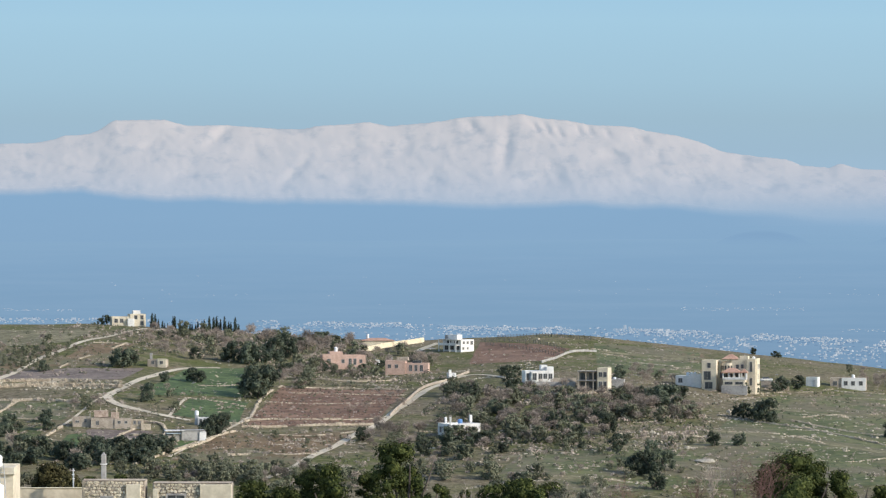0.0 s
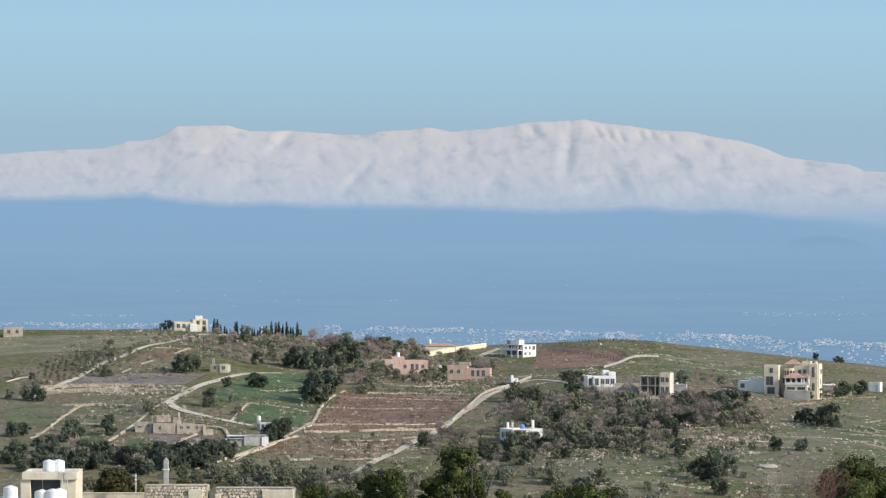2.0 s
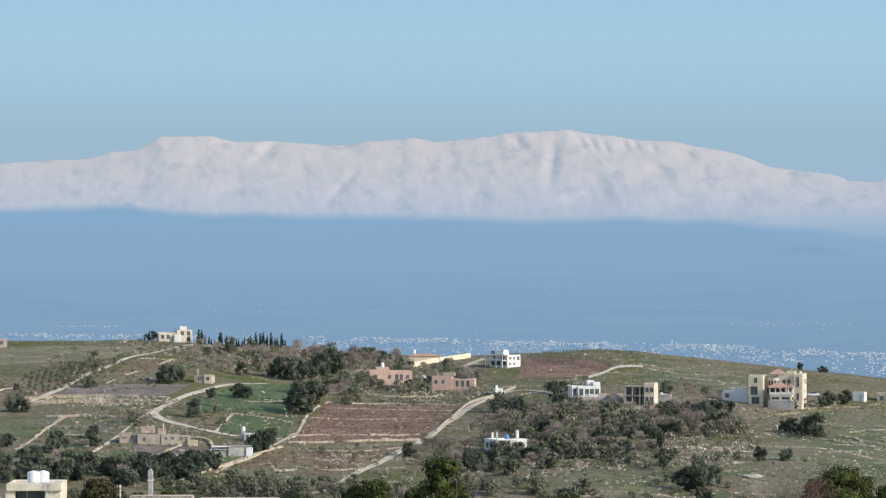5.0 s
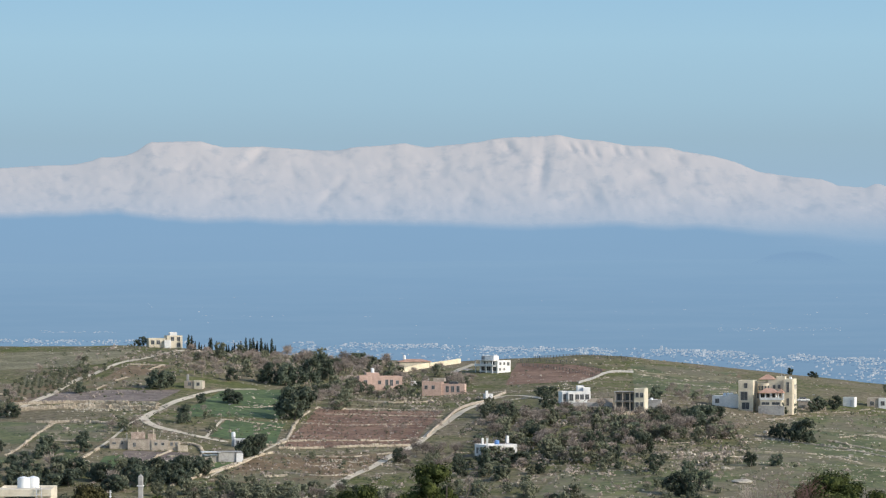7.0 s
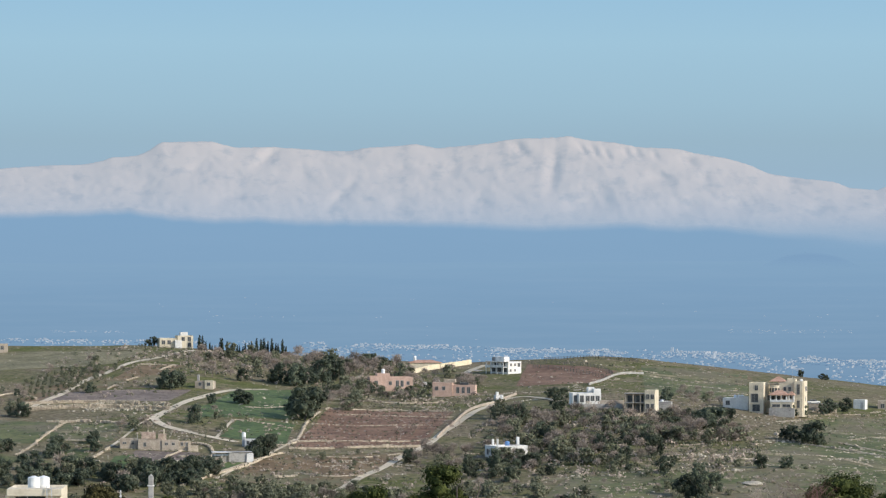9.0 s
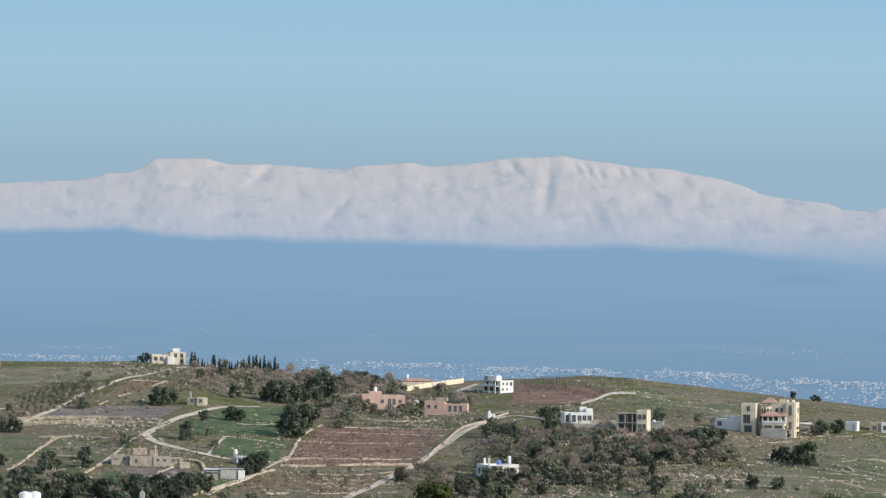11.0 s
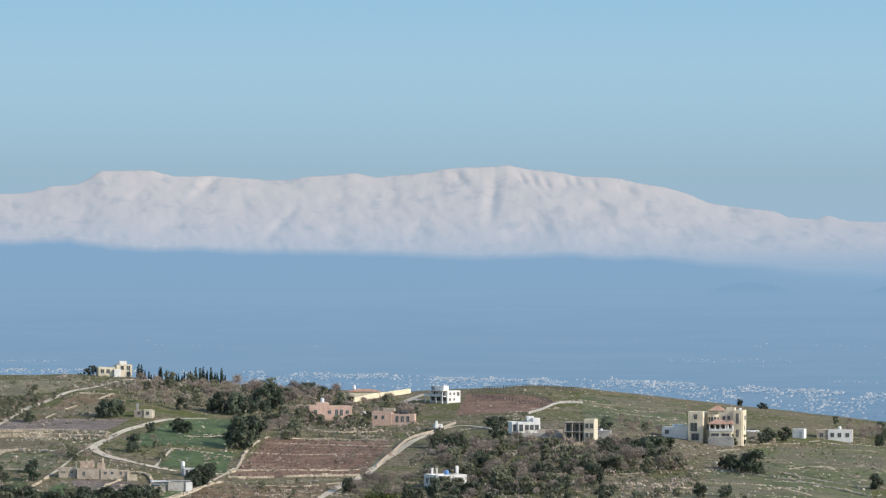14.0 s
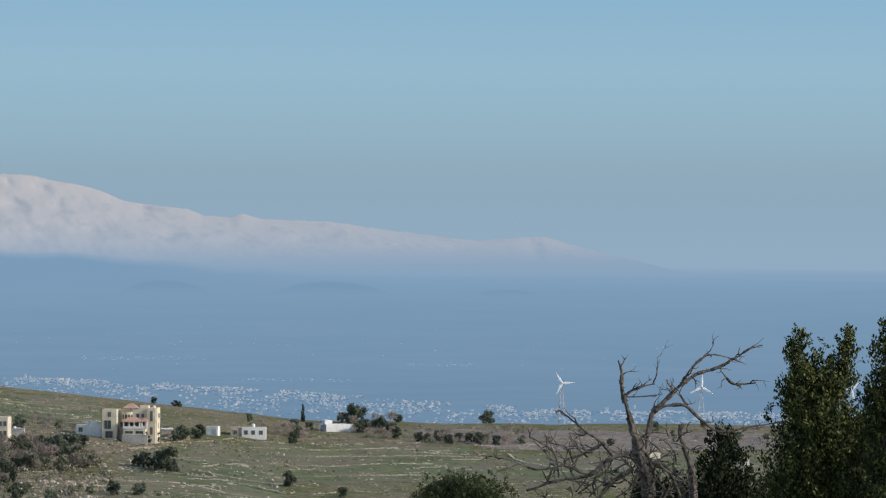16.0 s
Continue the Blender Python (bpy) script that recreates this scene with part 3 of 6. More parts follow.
def stone_wall(label, high, *pts, wide=0.8, gap=0.1, material=None):
    """A tumbled dry-stone wall of rough boulders along a line."""
    rng = random.Random(int(abs(pts[0][0]) * 10 + pts[0][1]))
    verts, faces = [], []
    k = 0.66 if high > 0.75 else 0.56
    for p in smooth_line(pts, 0.6 * k):
        hole = noise.noise((p.x / 7, p.y / 7, 9.0))
        if hole < gap - (0.62 if k > 0.6 else 0.15):
            continue
        z = ground(p.x, p.y)
        off = 0.0 if k > 0.6 else 0.55
        for lay in range(max(1, int(high / 0.46 + 0.4 * hole))):
            lump(verts, faces, rng, p.x + rng.uniform(-0.3 - off, 0.3 + off), p.y + rng.uniform(-0.3 - off, 0.3 + off), z + 0.2 * k + 0.33 * lay, k * rng.uniform(0.5, 1.3), k * wide * rng.uniform(0.6, 1.3), 0.6 * k * rng.uniform(0.5, 1.35), 0.35)
    if high > 0.75:
        ridge, last = smooth_line(pts, 1.4), None
        for i, p in enumerate(ridge):
            if noise.noise((p.x / 7, p.y / 7, 9.0)) < gap - 0.62:
                last = None
                continue
            d = (ridge[min(i + 1, len(ridge) - 1)] - ridge[max(i - 1, 0)]).normalized()
            side, z = Vector((-d.y, d.x)) * wide * 0.3, ground(p.x, p.y)
            tall = high * rng.uniform(0.30, 0.52)
            b = len(verts)
            for q, zz in ((p + side * 1.3, z - 0.3), (p + side, z + tall), (p - side, z + tall * rng.uniform(0.9, 1.05)), (p - side * 1.3, z - 0.3)):
                verts.append((q.x, q.y, zz))
            if last is not None:
                faces.extend([(last + k, last + k + 1, b + k + 1, b + k) for k in range(3)])
            last = b
    return solid("dry_stone_wall", verts, faces, material or M_STONE, label, "stone wall", "structure")


# strips of ploughed, fallow and green land
field(M_SOIL, "ploughed red-brown terrace field", "field", (-59.5, 1513.0), (-20.4, 1533.0), (-11.6, 1623.0), (-51.5, 1625.0))
field(M_BROWN, "fallow brown field below the terraces", "field", (-77.9, 1442.0), (-39.3, 1441.0), (-24.3, 1513.0), (-64.9, 1495.0))
field(M_GREEN, "bright green young crop field", "field", (-95.8, 1577.0), (-62.7, 1588.0), (-63.6, 1680.0), (-84.3, 1663.0))
field(M_GREEN, "bright green young crop field", "field", (-81.8, 1530.0), (-61.7, 1519.0), (-60.5, 1576.0), (-79.0, 1576.0))
field(M_SOIL, "red ploughed field near the crest", "field", (8.8, 1708.0), (33.4, 1701.0), (44.2, 1754.0), (13.1, 1782.0))
field(M_PURPLE, "bare vineyard soil strip", "field", (-145.4, 1620.0), (-103.0, 1621.0), (-97.9, 1658.0), (-143.7, 1642.0))
field(M_GREEN, "green crop strip beside the sheds", "field", (-112.8, 1456.0), (-96.6, 1457.0), (-92.4, 1494.0), (-110.1, 1486.0))
field(M_GREEN, "green crop strip below the sheds", "field", (-96.4, 1454.0), (-74.1, 1462.0), (-72.0, 1487.0), (-92.3, 1479.0))
field(M_PURPLE, "trodden bare earth before the farm", "field", (-104.5, 1474.0), (-87.5, 1476.0), (-85.5, 1497.0), (-105.0, 1496.0), lift=0.12)
field(M_MEADOW, "rough green terrace meadow", "field", (-132.6, 1515.0), (-113.9, 1514.0), (-108.2, 1554.0), (-136.7, 1562.0))
field(M_MEADOW, "rough green terrace meadow", "field", (-143.6, 1472.0), (-119.0, 1472.0), (-118.0, 1502.0), (-146.6, 1503.0))
field(M_BROWN, "bare brown orchard strip", "field", (-130.9, 1654.0), (-109.9, 1658.0), (-104.6, 1723.0), (-119.2, 1712.0))
field(M_MEADOW, "broad green pasture on the slope", "field", (61.9, 1400.0), (123.1, 1407.0), (147.2, 1682.0), (99.3, 1629.0))
field(M_MEADOW, "broad green pasture on the slope", "field", (130.9, 1547.0), (206.5, 1564.0), (210.9, 1700.0), (132.5, 1677.0))
field(M_MEADOW, "green pasture beyond the dead tree", "field", (206.5, 1564.0), (297.8, 1574.0), (310.4, 1641.0), (220.6, 1671.0))
field(M_PURPLE, "bare brown land along the crest", "field", (217.4, 1690.0), (347.7, 1675.0), (368.2, 1774.0), (196.9, 1764.0))

field(M_BROWN, "reddish orchard soil on the slope", "field", (-150.5, 1598.0), (-138.1, 1641.0), (-129.8, 1700.0), (-151.2, 1685.0))
field(M_DRY, "dry grassy brow dotted with stones", "field", (-215.0, 1688.0), (-127.5, 1721.0), (-117.8, 1777.0), (-230.0, 1779.0))
field(M_MEADOW, "rough terrace meadow by the far track", "field", (-149.0, 1510.0), (-134.3, 1515.0), (-133.2, 1562.0), (-155.5, 1576.0))
field(M_MEADOW, "stony green pasture in the foreground slope", "field", (10.2, 1381.0), (61.3, 1386.0), (78.0, 1468.0), (23.9, 1464.0))
field(M_MEADOW, "green pasture along the crest", "field", (51.5, 1673.0), (85.3, 1676.0), (90.9, 1786.0), (52.9, 1781.0))
field(M_BROWN, "bare tan strip on the crest pasture", "field", (76.9, 1740.0), (90.4, 1738.0), (91.6, 1780.0), (79.4, 1774.0))
track("pale unpaved track up the hill", 2.3, (-149.2, 1584.0), (-140.1, 1632.0), (-133.3, 1673.0), (-124.9, 1711.0), (-115.5, 1742.0), (-103.9, 1784.0))
track("pale unpaved track with a sharp bend", 2.8, (-73.6, 1673.0), (-89.3, 1653.0), (-98.1, 1615.0), (-103.8, 1574.0), (-100.2, 1550.0), (-89.7, 1533.0), (-76.1, 1519.0))
track("pale gravel lane between stone walls", 2.5, (-49.4, 1409.0), (-40.9, 1441.0), (-27.5, 1500.0), (-17.9, 1542.0), (-8.7, 1597.0), (1.1, 1649.0), (11.4, 1667.0), (23.1, 1642.0))
track("narrow pale footpath", 1.0, (-121.3, 1460.0), (-113.0, 1502.0), (-108.9, 1539.0), (-104.4, 1574.0))
track("narrow pale footpath", 1.0, (-78.2, 1447.0), (-71.6, 1478.0), (-65.8, 1495.0), (-59.0, 1536.0))
track("pale concrete drive to the white house", 2.4, (-10.5, 1739.0), (-7.7, 1758.0), (-1.8, 1787.0))
track("narrow pale footpath", 1.0, (-82.5, 1527.0), (-81.1, 1559.0), (-79.9, 1576.0))

for wide, pts in (
    (5, ((144.2, 1660.0), (172.2, 1678.0), (203.0, 1682.0))), (7, ((148.2, 1642.0), (181.0, 1655.0), (214.6, 1654.0))), (5, ((133.8, 1603.0), (162.4, 1618.0), (192.8, 1628.0))), (6, ((147.0, 1570.0), (177.1, 1586.0), (196.9, 1572.0))), (4, ((151.3, 1698.0), (176.6, 1721.0), (191.1, 1712.0))), (5, ((227.8, 1726.0), (266.1, 1719.0), (323.6, 1711.0))),
    (6, ((79.5, 1528.0), (103.8, 1510.0), (130.2, 1488.0))), (5, ((52.2, 1480.0), (67.6, 1491.0), (84.4, 1494.0))), (8, ((55.0, 1467.0), (65.5, 1481.0), (76.8, 1477.0))), (5, ((18.2, 1403.0), (37.1, 1407.0), (49.5, 1404.0))), (5, ((64.8, 1430.0), (82.2, 1427.0), (105.7, 1443.0))), (5, ((15.5, 1446.0), (28.6, 1458.0), (42.0, 1469.0))), (6, ((54.1, 1756.0), (73.6, 1754.0), (86.8, 1743.0))), (9, ((78.6, 1756.0), (89.6, 1760.0))), (4, ((99.4, 1602.0), (113.4, 1598.0), (135.0, 1600.0))),
    (4, ((-152.9, 1770.0), (-137.9, 1780.0), (-122.0, 1780.0))), (4, ((-165.1, 1753.0), (-147.1, 1748.0), (-131.4, 1747.0))), (4, ((-55.9, 1647.0), (-33.7, 1639.0), (-9.9, 1636.0))), (4, ((-56.1, 1505.0), (-37.8, 1512.0), (-17.7, 1526.0))), (4, ((-130.9, 1535.0), (-117.4, 1537.0), (-108.6, 1535.0))),
):
    track("dry tan grass bank on a terrace edge", wide, *pts, material=M_DRY, name="grass_bank")

for pts, hh in (
    (((-146.9, 1597.0), (-122.2, 1600.0), (-101.4, 1596.0)), 2.1), (((-148.1, 1610.0), (-123.5, 1617.0), (-102.3, 1610.0)), 1.5),
    (((-137.0, 1566.0), (-122.7, 1562.0), (-109.7, 1550.0)), 1.0), (((-132.8, 1518.0), (-117.3, 1514.0)), 0.9), (((-121.3, 1460.0), (-117.1, 1480.0), (-112.9, 1500.0)), 1.0),
    (((-50.5, 1620.0), (-31.6, 1627.0), (-11.6, 1621.0)), 0.9), (((-59.8, 1513.0), (-41.4, 1521.0), (-21.2, 1532.0)), 1.3), (((-60.4, 1529.0), (-41.8, 1536.0), (-17.9, 1546.0)), 0.9),
    (((-47.3, 1604.0), (-29.5, 1609.0), (-12.4, 1606.0)), 0.6), (((-55.4, 1580.0), (-35.9, 1578.0), (-14.8, 1582.0)), 0.5), 
    (((-64.3, 1520.0), (-58.8, 1530.0), (-56.7, 1591.0), (-51.5, 1625.0)), 0.9), (((-41.3, 1653.0), (-26.5, 1650.0), (-15.6, 1663.0)), 0.9),
    (((-79.9, 1576.0), (-69.0, 1570.0), (-59.9, 1559.0)), 0.7), (((-77.5, 1618.0), (-70.3, 1619.0), (-62.5, 1627.0)), 0.6),
    
    (((52.3, 1762.0), (71.9, 1761.0)), 0.6), (((51.8, 1744.0), (80.9, 1742.0), (87.5, 1739.0)), 0.7),
    (((96.8, 1559.0), (112.9, 1542.0), (132.2, 1510.0)), 0.9), (((107.7, 1566.0), (123.2, 1541.0), (139.5, 1531.0)), 0.8), (((99.8, 1637.0), (118.0, 1662.0), (128.5, 1678.0)), 0.6),
    (((51.0, 1493.0), (66.4, 1502.0), (79.9, 1504.0)), 0.7), (((47.0, 1524.0), (63.2, 1547.0), (87.3, 1576.0)), 0.5), (((83.3, 1602.0), (99.3, 1629.0)), 0.6),
    (((148.0, 1661.0), (172.1, 1677.0), (198.7, 1678.0)), 0.6), (((153.8, 1643.0), (181.0, 1655.0), (210.4, 1650.0)), 0.6), (((135.9, 1606.0), (162.4, 1618.0), (189.0, 1627.0)), 0.6),
    (((154.2, 1571.0), (177.1, 1586.0), (195.3, 1574.0)), 0.6), (((220.6, 1671.0), (220.8, 1630.0), (229.7, 1602.0), (239.8, 1596.0)), 0.8), (((198.1, 1641.0), (209.2, 1641.0)), 0.8),
    (((216.8, 1701.0), (243.3, 1697.0), (298.8, 1682.0)), 0.7), (((249.3, 1739.0), (288.5, 1736.0), (328.3, 1736.0)), 0.7),
    (((26.3, 1612.0), (42.1, 1599.0), (52.3, 1610.0)), 1.4), (((-72.4, 1478.0), (-78.8, 1458.0)), 0.8), (((-107.8, 1455.0), (-102.5, 1460.0)), 1.6), (((-99.0, 1468.0), (-89.8, 1506.0)), 0.9),
    (((-139.1, 1485.0), (-134.5, 1527.0), (-131.4, 1561.0)), 0.9), (((-133.2, 1562.0), (-124.7, 1565.0)), 0.9), (((-160.4, 1626.0), (-154.1, 1636.0), (-145.8, 1625.0)), 0.8),
    (((14.9, 1394.0), (30.8, 1408.0), (46.4, 1405.0)), 0.6), (((10.6, 1444.0), (23.7, 1456.0), (37.1, 1472.0)), 0.6), (((51.5, 1459.0), (67.6, 1455.0), (84.6, 1468.0)), 0.6), (((65.8, 1416.0), (81.3, 1412.0), (101.5, 1430.0)), 0.6),
    (((97.1, 1460.0), (113.4, 1459.0), (128.9, 1473.0)), 0.6), (((111.8, 1575.0), (124.2, 1598.0), (126.8, 1587.0)), 0.6), (((86.1, 1525.0), (104.4, 1518.0), (118.8, 1486.0)), 0.6), (((9.7, 1552.0), (18.5, 1562.0)), 0.8), (((-16.0, 1521.0), (-4.1, 1517.0)), 0.6),
    (((-56.2, 1464.0), (-46.2, 1458.0), (-36.5, 1461.0)), 0.8), (((-61.6, 1455.0), (-56.0, 1458.0)), 1.0), (((-50.9, 1500.0), (-37.6, 1502.0), (-22.7, 1515.0)), 0.8), (((-90.2, 1513.0), (-84.1, 1509.0), (-82.1, 1489.0), (-91.1, 1486.0)), 1.0),
    (((-118.6, 1717.0), (-107.1, 1717.0)), 0.8), (((-125.1, 1651.0), (-123.1, 1661.0)), 0.8), (((-110.9, 1702.0), (-107.4, 1721.0)), 0.8), (((-120.5, 1676.0), (-117.4, 1685.0)), 0.8),
):
    stone_wall("tumbled dry-stone terrace wall of pale limestone", hh, *pts, wide=0.8)


def rocks():
    rng = random.Random(8)
    verts, faces = [], []
    for cx, cy, rx, ry, count, size in (
        (65.9, 1493.5, 15.0, 21.5, 160, 0.9), (106.3, 1526.5, 27.0, 47.5, 420, 0.6), (41.3, 1423.5, 30.9, 47.5, 380, 0.6), (106.8, 1444.0, 19.1, 39.0, 160, 0.5),
        (-131.0, 1764.5, 23.7, 32.5, 120, 0.5), (-36.6, 1572.5, 25.4, 50.5, 160, 0.35), (-121.4, 1606.5, 19.3, 16.5, 500, 0.6), (-15.6, 1772.5, 10.8, 27.5, 60, 0.5), (53.8, 1741.0, 35.1, 54.0, 160, 0.5),
        (-93.8, 1502.0, 7.5, 36.0, 160, 0.5), (-71.7, 1607.5, 9.9, 48.5, 60, 0.6), (-52.0, 1458.5, 28.5, 39.5, 160, 0.5), (170.4, 1621.5, 42.4, 96.5, 420, 0.5), (279.0, 1669.5, 62.8, 102.5, 300, 0.5),
        (92.3, 1603.5, 21.5, 44.5, 260, 0.6), (-115.5, 1523.0, 16.9, 67.0, 240, 0.5), (-26.6, 1660.5, 22.2, 35.5, 200, 0.5),
    ):
        for i in range(count):
            a, q = rng.uniform(0, 6.283), math.sqrt(rng.random())
            x, y = cx + rx * q * math.cos(a) * 1.1, cy + ry * q * math.sin(a) * 1.1
            if noise.noise((x / 14, y / 9, 4.0)) < -0.05:
                continue
            s = size * 0.46 * rng.uniform(0.4, 2.2) * (2.0 if rng.random() < 0.06 else 1.0)
            lump(verts, faces, rng, x, y, ground(x, y) + 0.12 * s, 1.5 * s, 1.1 * s, 0.8 * s)
    for i in range(4500):
        x, y = rng.uniform(-190, 380), rng.uniform(1370, 1795)
        if noise.noise((x / 22, y / 16, 7.0)) + 0.5 * noise.noise((x / 6, y / 5, 3.0)) < rng.uniform(-0.1, 0.35):
            continue
        s = rng.uniform(0.12, 0.42)
        lump(verts, faces, rng, x, y, ground(x, y) + 0.05 + 0.12 * s, 1.3 * s, 1.1 * s, 0.8 * s)
    for i in range(330):
        x, y = rng.uniform(-60, 330), rng.uniform(1385, 1720)
        if x > 60 and rng.random() < 0.25 or x < 60 and 1500 < y < 1640:
            continue
        slope = rng.uniform(-0.5, 0.9)
        for k in range(rng.randrange(6, 30)):
            x, y = x + rng.uniform(0.25, 0.7), y + slope * rng.uniform(0.1, 0.8)
            if rng.random() < 0.3:
                continue
            s = rng.uniform(0.15, 0.5)
            lump(verts, faces, rng, x, y + rng.uniform(-0.6, 0.6), ground(x, y) + 0.08 + 0.12 * s, 1.4 * s, 1.1 * s, 0.8 * s)
    solid("limestone_rocks", verts, faces, M_ROCK, "scattered pale limestone rocks in grass", "rocks", "stuff")
    verts, faces = [], []
    x, y = 74.9, 1446.0
    bm = bmesh.new()
    bmesh.ops.create_icosphere(bm, subdivisions=3, radius=1.0)
    for vert in bm.verts:
        q = 1 + 0.18 * noise.noise(vert.co * 1.7)
        verts.append((x + vert.co.x * 3.2 * q, y + vert.co.y * 5.0 * q, ground(x, y) + 0.1 + vert.co.z * 0.75 * q))
    bm.verts.index_update()
    faces = [tuple(v.index for v in f.verts) for f in bm.faces]
    bm.free()
    solid("limestone_slab", verts, faces, M_ROCK, "smooth pale limestone boulder on the slope", "boulder", "")


rocks()

# ==== things ====
# ==== houses ====
M_ROUGHPINK = surface("crumbling_pinkish_stone", (0.30, 0.22, 0.175), (0.52, 0.42, 0.34), 0.6, 3.0)
M_PALEBLUE = surface("faded_blue_sheet", (0.40, 0.50, 0.55), (0.52, 0.61, 0.66), 0.5, 3.0, rough=0.6, bump=0)


def house(label, x, y, turn, blocks, category="house", sink=0.8):
    """Blocks: x0, y0, z0, x1, y1, z1, material and the parapet's height."""
    h = thing("house", x, y, ground(x, y), turn, label, category)
    for *b, material, parapet in blocks:
        if b[2] <= 0:
            b[2] = -sink
        part("wall", walls(*b, parapet=parapet), material, h)
    return h


def windows(h, spots, y, side="front", frame=None):
    for a, z, w, t in spots:
        window(h, a, z, w, t, y, side, frame)


def steel_door(h, x, y, z=0.0, w=1.0, t=2.1):
    d = part("door", box(x - w / 2, y - 0.06, z, x + w / 2, y + 0.04, z + t, bevel=0.02), M_METAL, h, "grey steel door")
    part("handle", box(x + w / 2 - 0.16, y - 0.12, z + 1.0, x + w / 2 - 0.1, y - 0.05, z + 1.16, bevel=0), M_GLASS, d)


# three-storey villa with tiled pavilions
v = house("large cream stone villa with red tiled pavilion roofs", 93.2, 1641.0, -13, [
    (-9.4, -4.0, 0, -4.3, 3.5, 11.0, M_CREAM, 0.5), (-4.3, 0.5, 0, 0.5, 5.0, 10.6, M_CREAM, 0.4), (0.5, -1.2, 0, 9.3, 5.5, 11.5, M_CREAM, 0.5), (6.0, -2.2, 0, 9.0, -1.2, 11.3, M_CREAM, 0.3), (-1.6, -6.0, 0, 6.0, -1.2, 4.4, M_CREAM, 0.3), (3.0, 1.0, 10.8, 6.0, 4.0, 12.3, M_CREAM, 0.2)], "villa")
v.scale = (0.94, 0.94, 0.94)
windows(v, [(-6.9, 1.2, 2.5, 2.2), (-7.4, 4.3, 2.3, 2.8), (-6.8, 8.4, 1.0, 1.6)], -4.0)
windows(v, [(2.6, 8.2, 0.8, 1.2), (4.3, 8.2, 0.8, 1.2), (2.2, 5.6, 1.0, 1.3), (4.4, 5.6, 1.0, 1.3)], -1.2)
windows(v, [(7.5, 7.0, 0.8, 3.4), (7.5, 2.4, 0.8, 2.4)], -2.2)
windows(v, [(1.6, 8.0, 1.0, 1.5), (1.6, 4.6, 1.0, 1.5), (3.8, 8.0, 1.0, 1.5)], 9.3, "right")
windows(v, [(-1.8, 1.6, 1.0, 1.8), (-1.8, 4.8, 1.0, 1.8), (-3.2, 4.8, 0.9, 1.8)], 0.5)
part("roof", hip_roof(-1.8, -6.0, 4.2, -2.0, 6.9, 1.5), M_TILE, v, "red tiled pavilion roof")
part("roof", hip_roof(4.6, -5.8, 6.6, -3.6, 6.9, 1.3, 0.2), M_TILE, v, "red tiled pavilion roof")
part("roof", hip_roof(-2.4, -1.0, 2.4, 3.0, 11.4, 1.6), M_TILE, v, "red tiled hipped roof")
for px, py in ((-1.6, -5.8), (0.4, -5.8), (2.2, -5.8), (4.0, -5.8), (4.8, -5.6), (6.3, -5.6), (6.3, -3.8)):
    part("column", box(px - 0.2, py - 0.2, 4.3, px + 0.2, py + 0.2, 6.9), M_WHITE, v)
part("balustrade", box(-1.6, -6.15, 4.4, 6.0, -6.0, 5.2), M_WHITE, v)
windows(v, [(0.2, 4.7, 1.4, 1.7), (2.8, 4.7, 1.4, 1.7)], -1.3)
bm = bmesh.new()
rod(bm, (-1.0, 0.0, 6.8), (-1.0, 0.0, 10.0), 2.1, 2.1, 20)
rod(bm, (-1.0, 0.0, 6.4), (-1.0, 0.0, 6.8), 1.7, 2.1, 20)
part("round_bay", bm, M_CREAM, v, "rounded stone bay under a tiled roof")
for a in (-70, -40, -10, 20, 50):
    q = pose(-1.0, 0, 7.6, 0, 0, a) @ pose(0, -2.1, 0)
    bm = box(-0.35, -0.04, 0, 0.35, 0.05, 1.5, bevel=0.02)
    bm.transform(q)
    part("bay_window", bm, M_GLASS, v)
part("retaining_wall", box(-2.0, -7.0, -0.8, 7.0, -6.4, 2.4), M_GREY, v, "grey concrete retaining wall")
windows(v, [(0.4, 2.8, 2.6, 0.8), (4.0, 2.8, 2.6, 0.8)], -6.0)
bm = bmesh.new()
rod(bm, (4.5, 3.0, 12.0), (4.5, 3.0, 16.0), 0.05, 0.03)
part("mast", bm, M_METAL, v)
tank(v, 7.6, 3.0, 11.0, 0.5, 1.2)

h = house("low white house with roof water tanks", 80.0, 1647.0, -10, [(-4.0, -3, 0, 4.0, 3, 3.3, M_WHITE, 0.3), (1.2, -3.4, 0, 4.4, -3, 4.0, M_WHITE, 0.3)])
windows(h, [(-2.4, 1.1, 1.2, 1.3)], -3)
for i in (-0.4, 0.8, 1.9):
    tank(h, i, 0.5, 3.0, 0.5, 1.3)
w = thing("yard_wall", 109.1, 1663.0, ground(109.1, 1663.0), -6, "beige rendered yard wall beside the villa", "wall")
part("wall", box(-4.6, -0.2, -0.8, 4.6, 0.2, 2.4), M_BEIGE, w)
part("coping", box(-4.7, -0.28, 2.4, 4.7, 0.28, 2.52), M_GREY, w)
part("gate", box(3.0, -0.26, 0, 4.2, -0.2, 2.1), M_YELLOW, w, "yellow painted steel gate")
h = house("small white cubic outbuilding", 123.0, 1683.0, -20, [(-2.0, -1.5, 0, 2.0, 1.5, 3.0, M_WHITE, 0.15)], "shed")
steel_door(h, 0.9, -1.5)
h = house("long low beige house with a roof tank", 135.4, 1689.0, -8, [(-6.0, -3, 0, 5.8, 3, 3.4, M_BEIGE, 0.3), (-2.2, -3.4, 0, 5.8, -3, 3.5, M_WHITE, 0.3)])
windows(h, [(-0.8, 1.0, 1.1, 1.3), (1.6, 1.0, 1.1, 1.3), (4.2, 1.0, 1.1, 1.3)], -3.4)
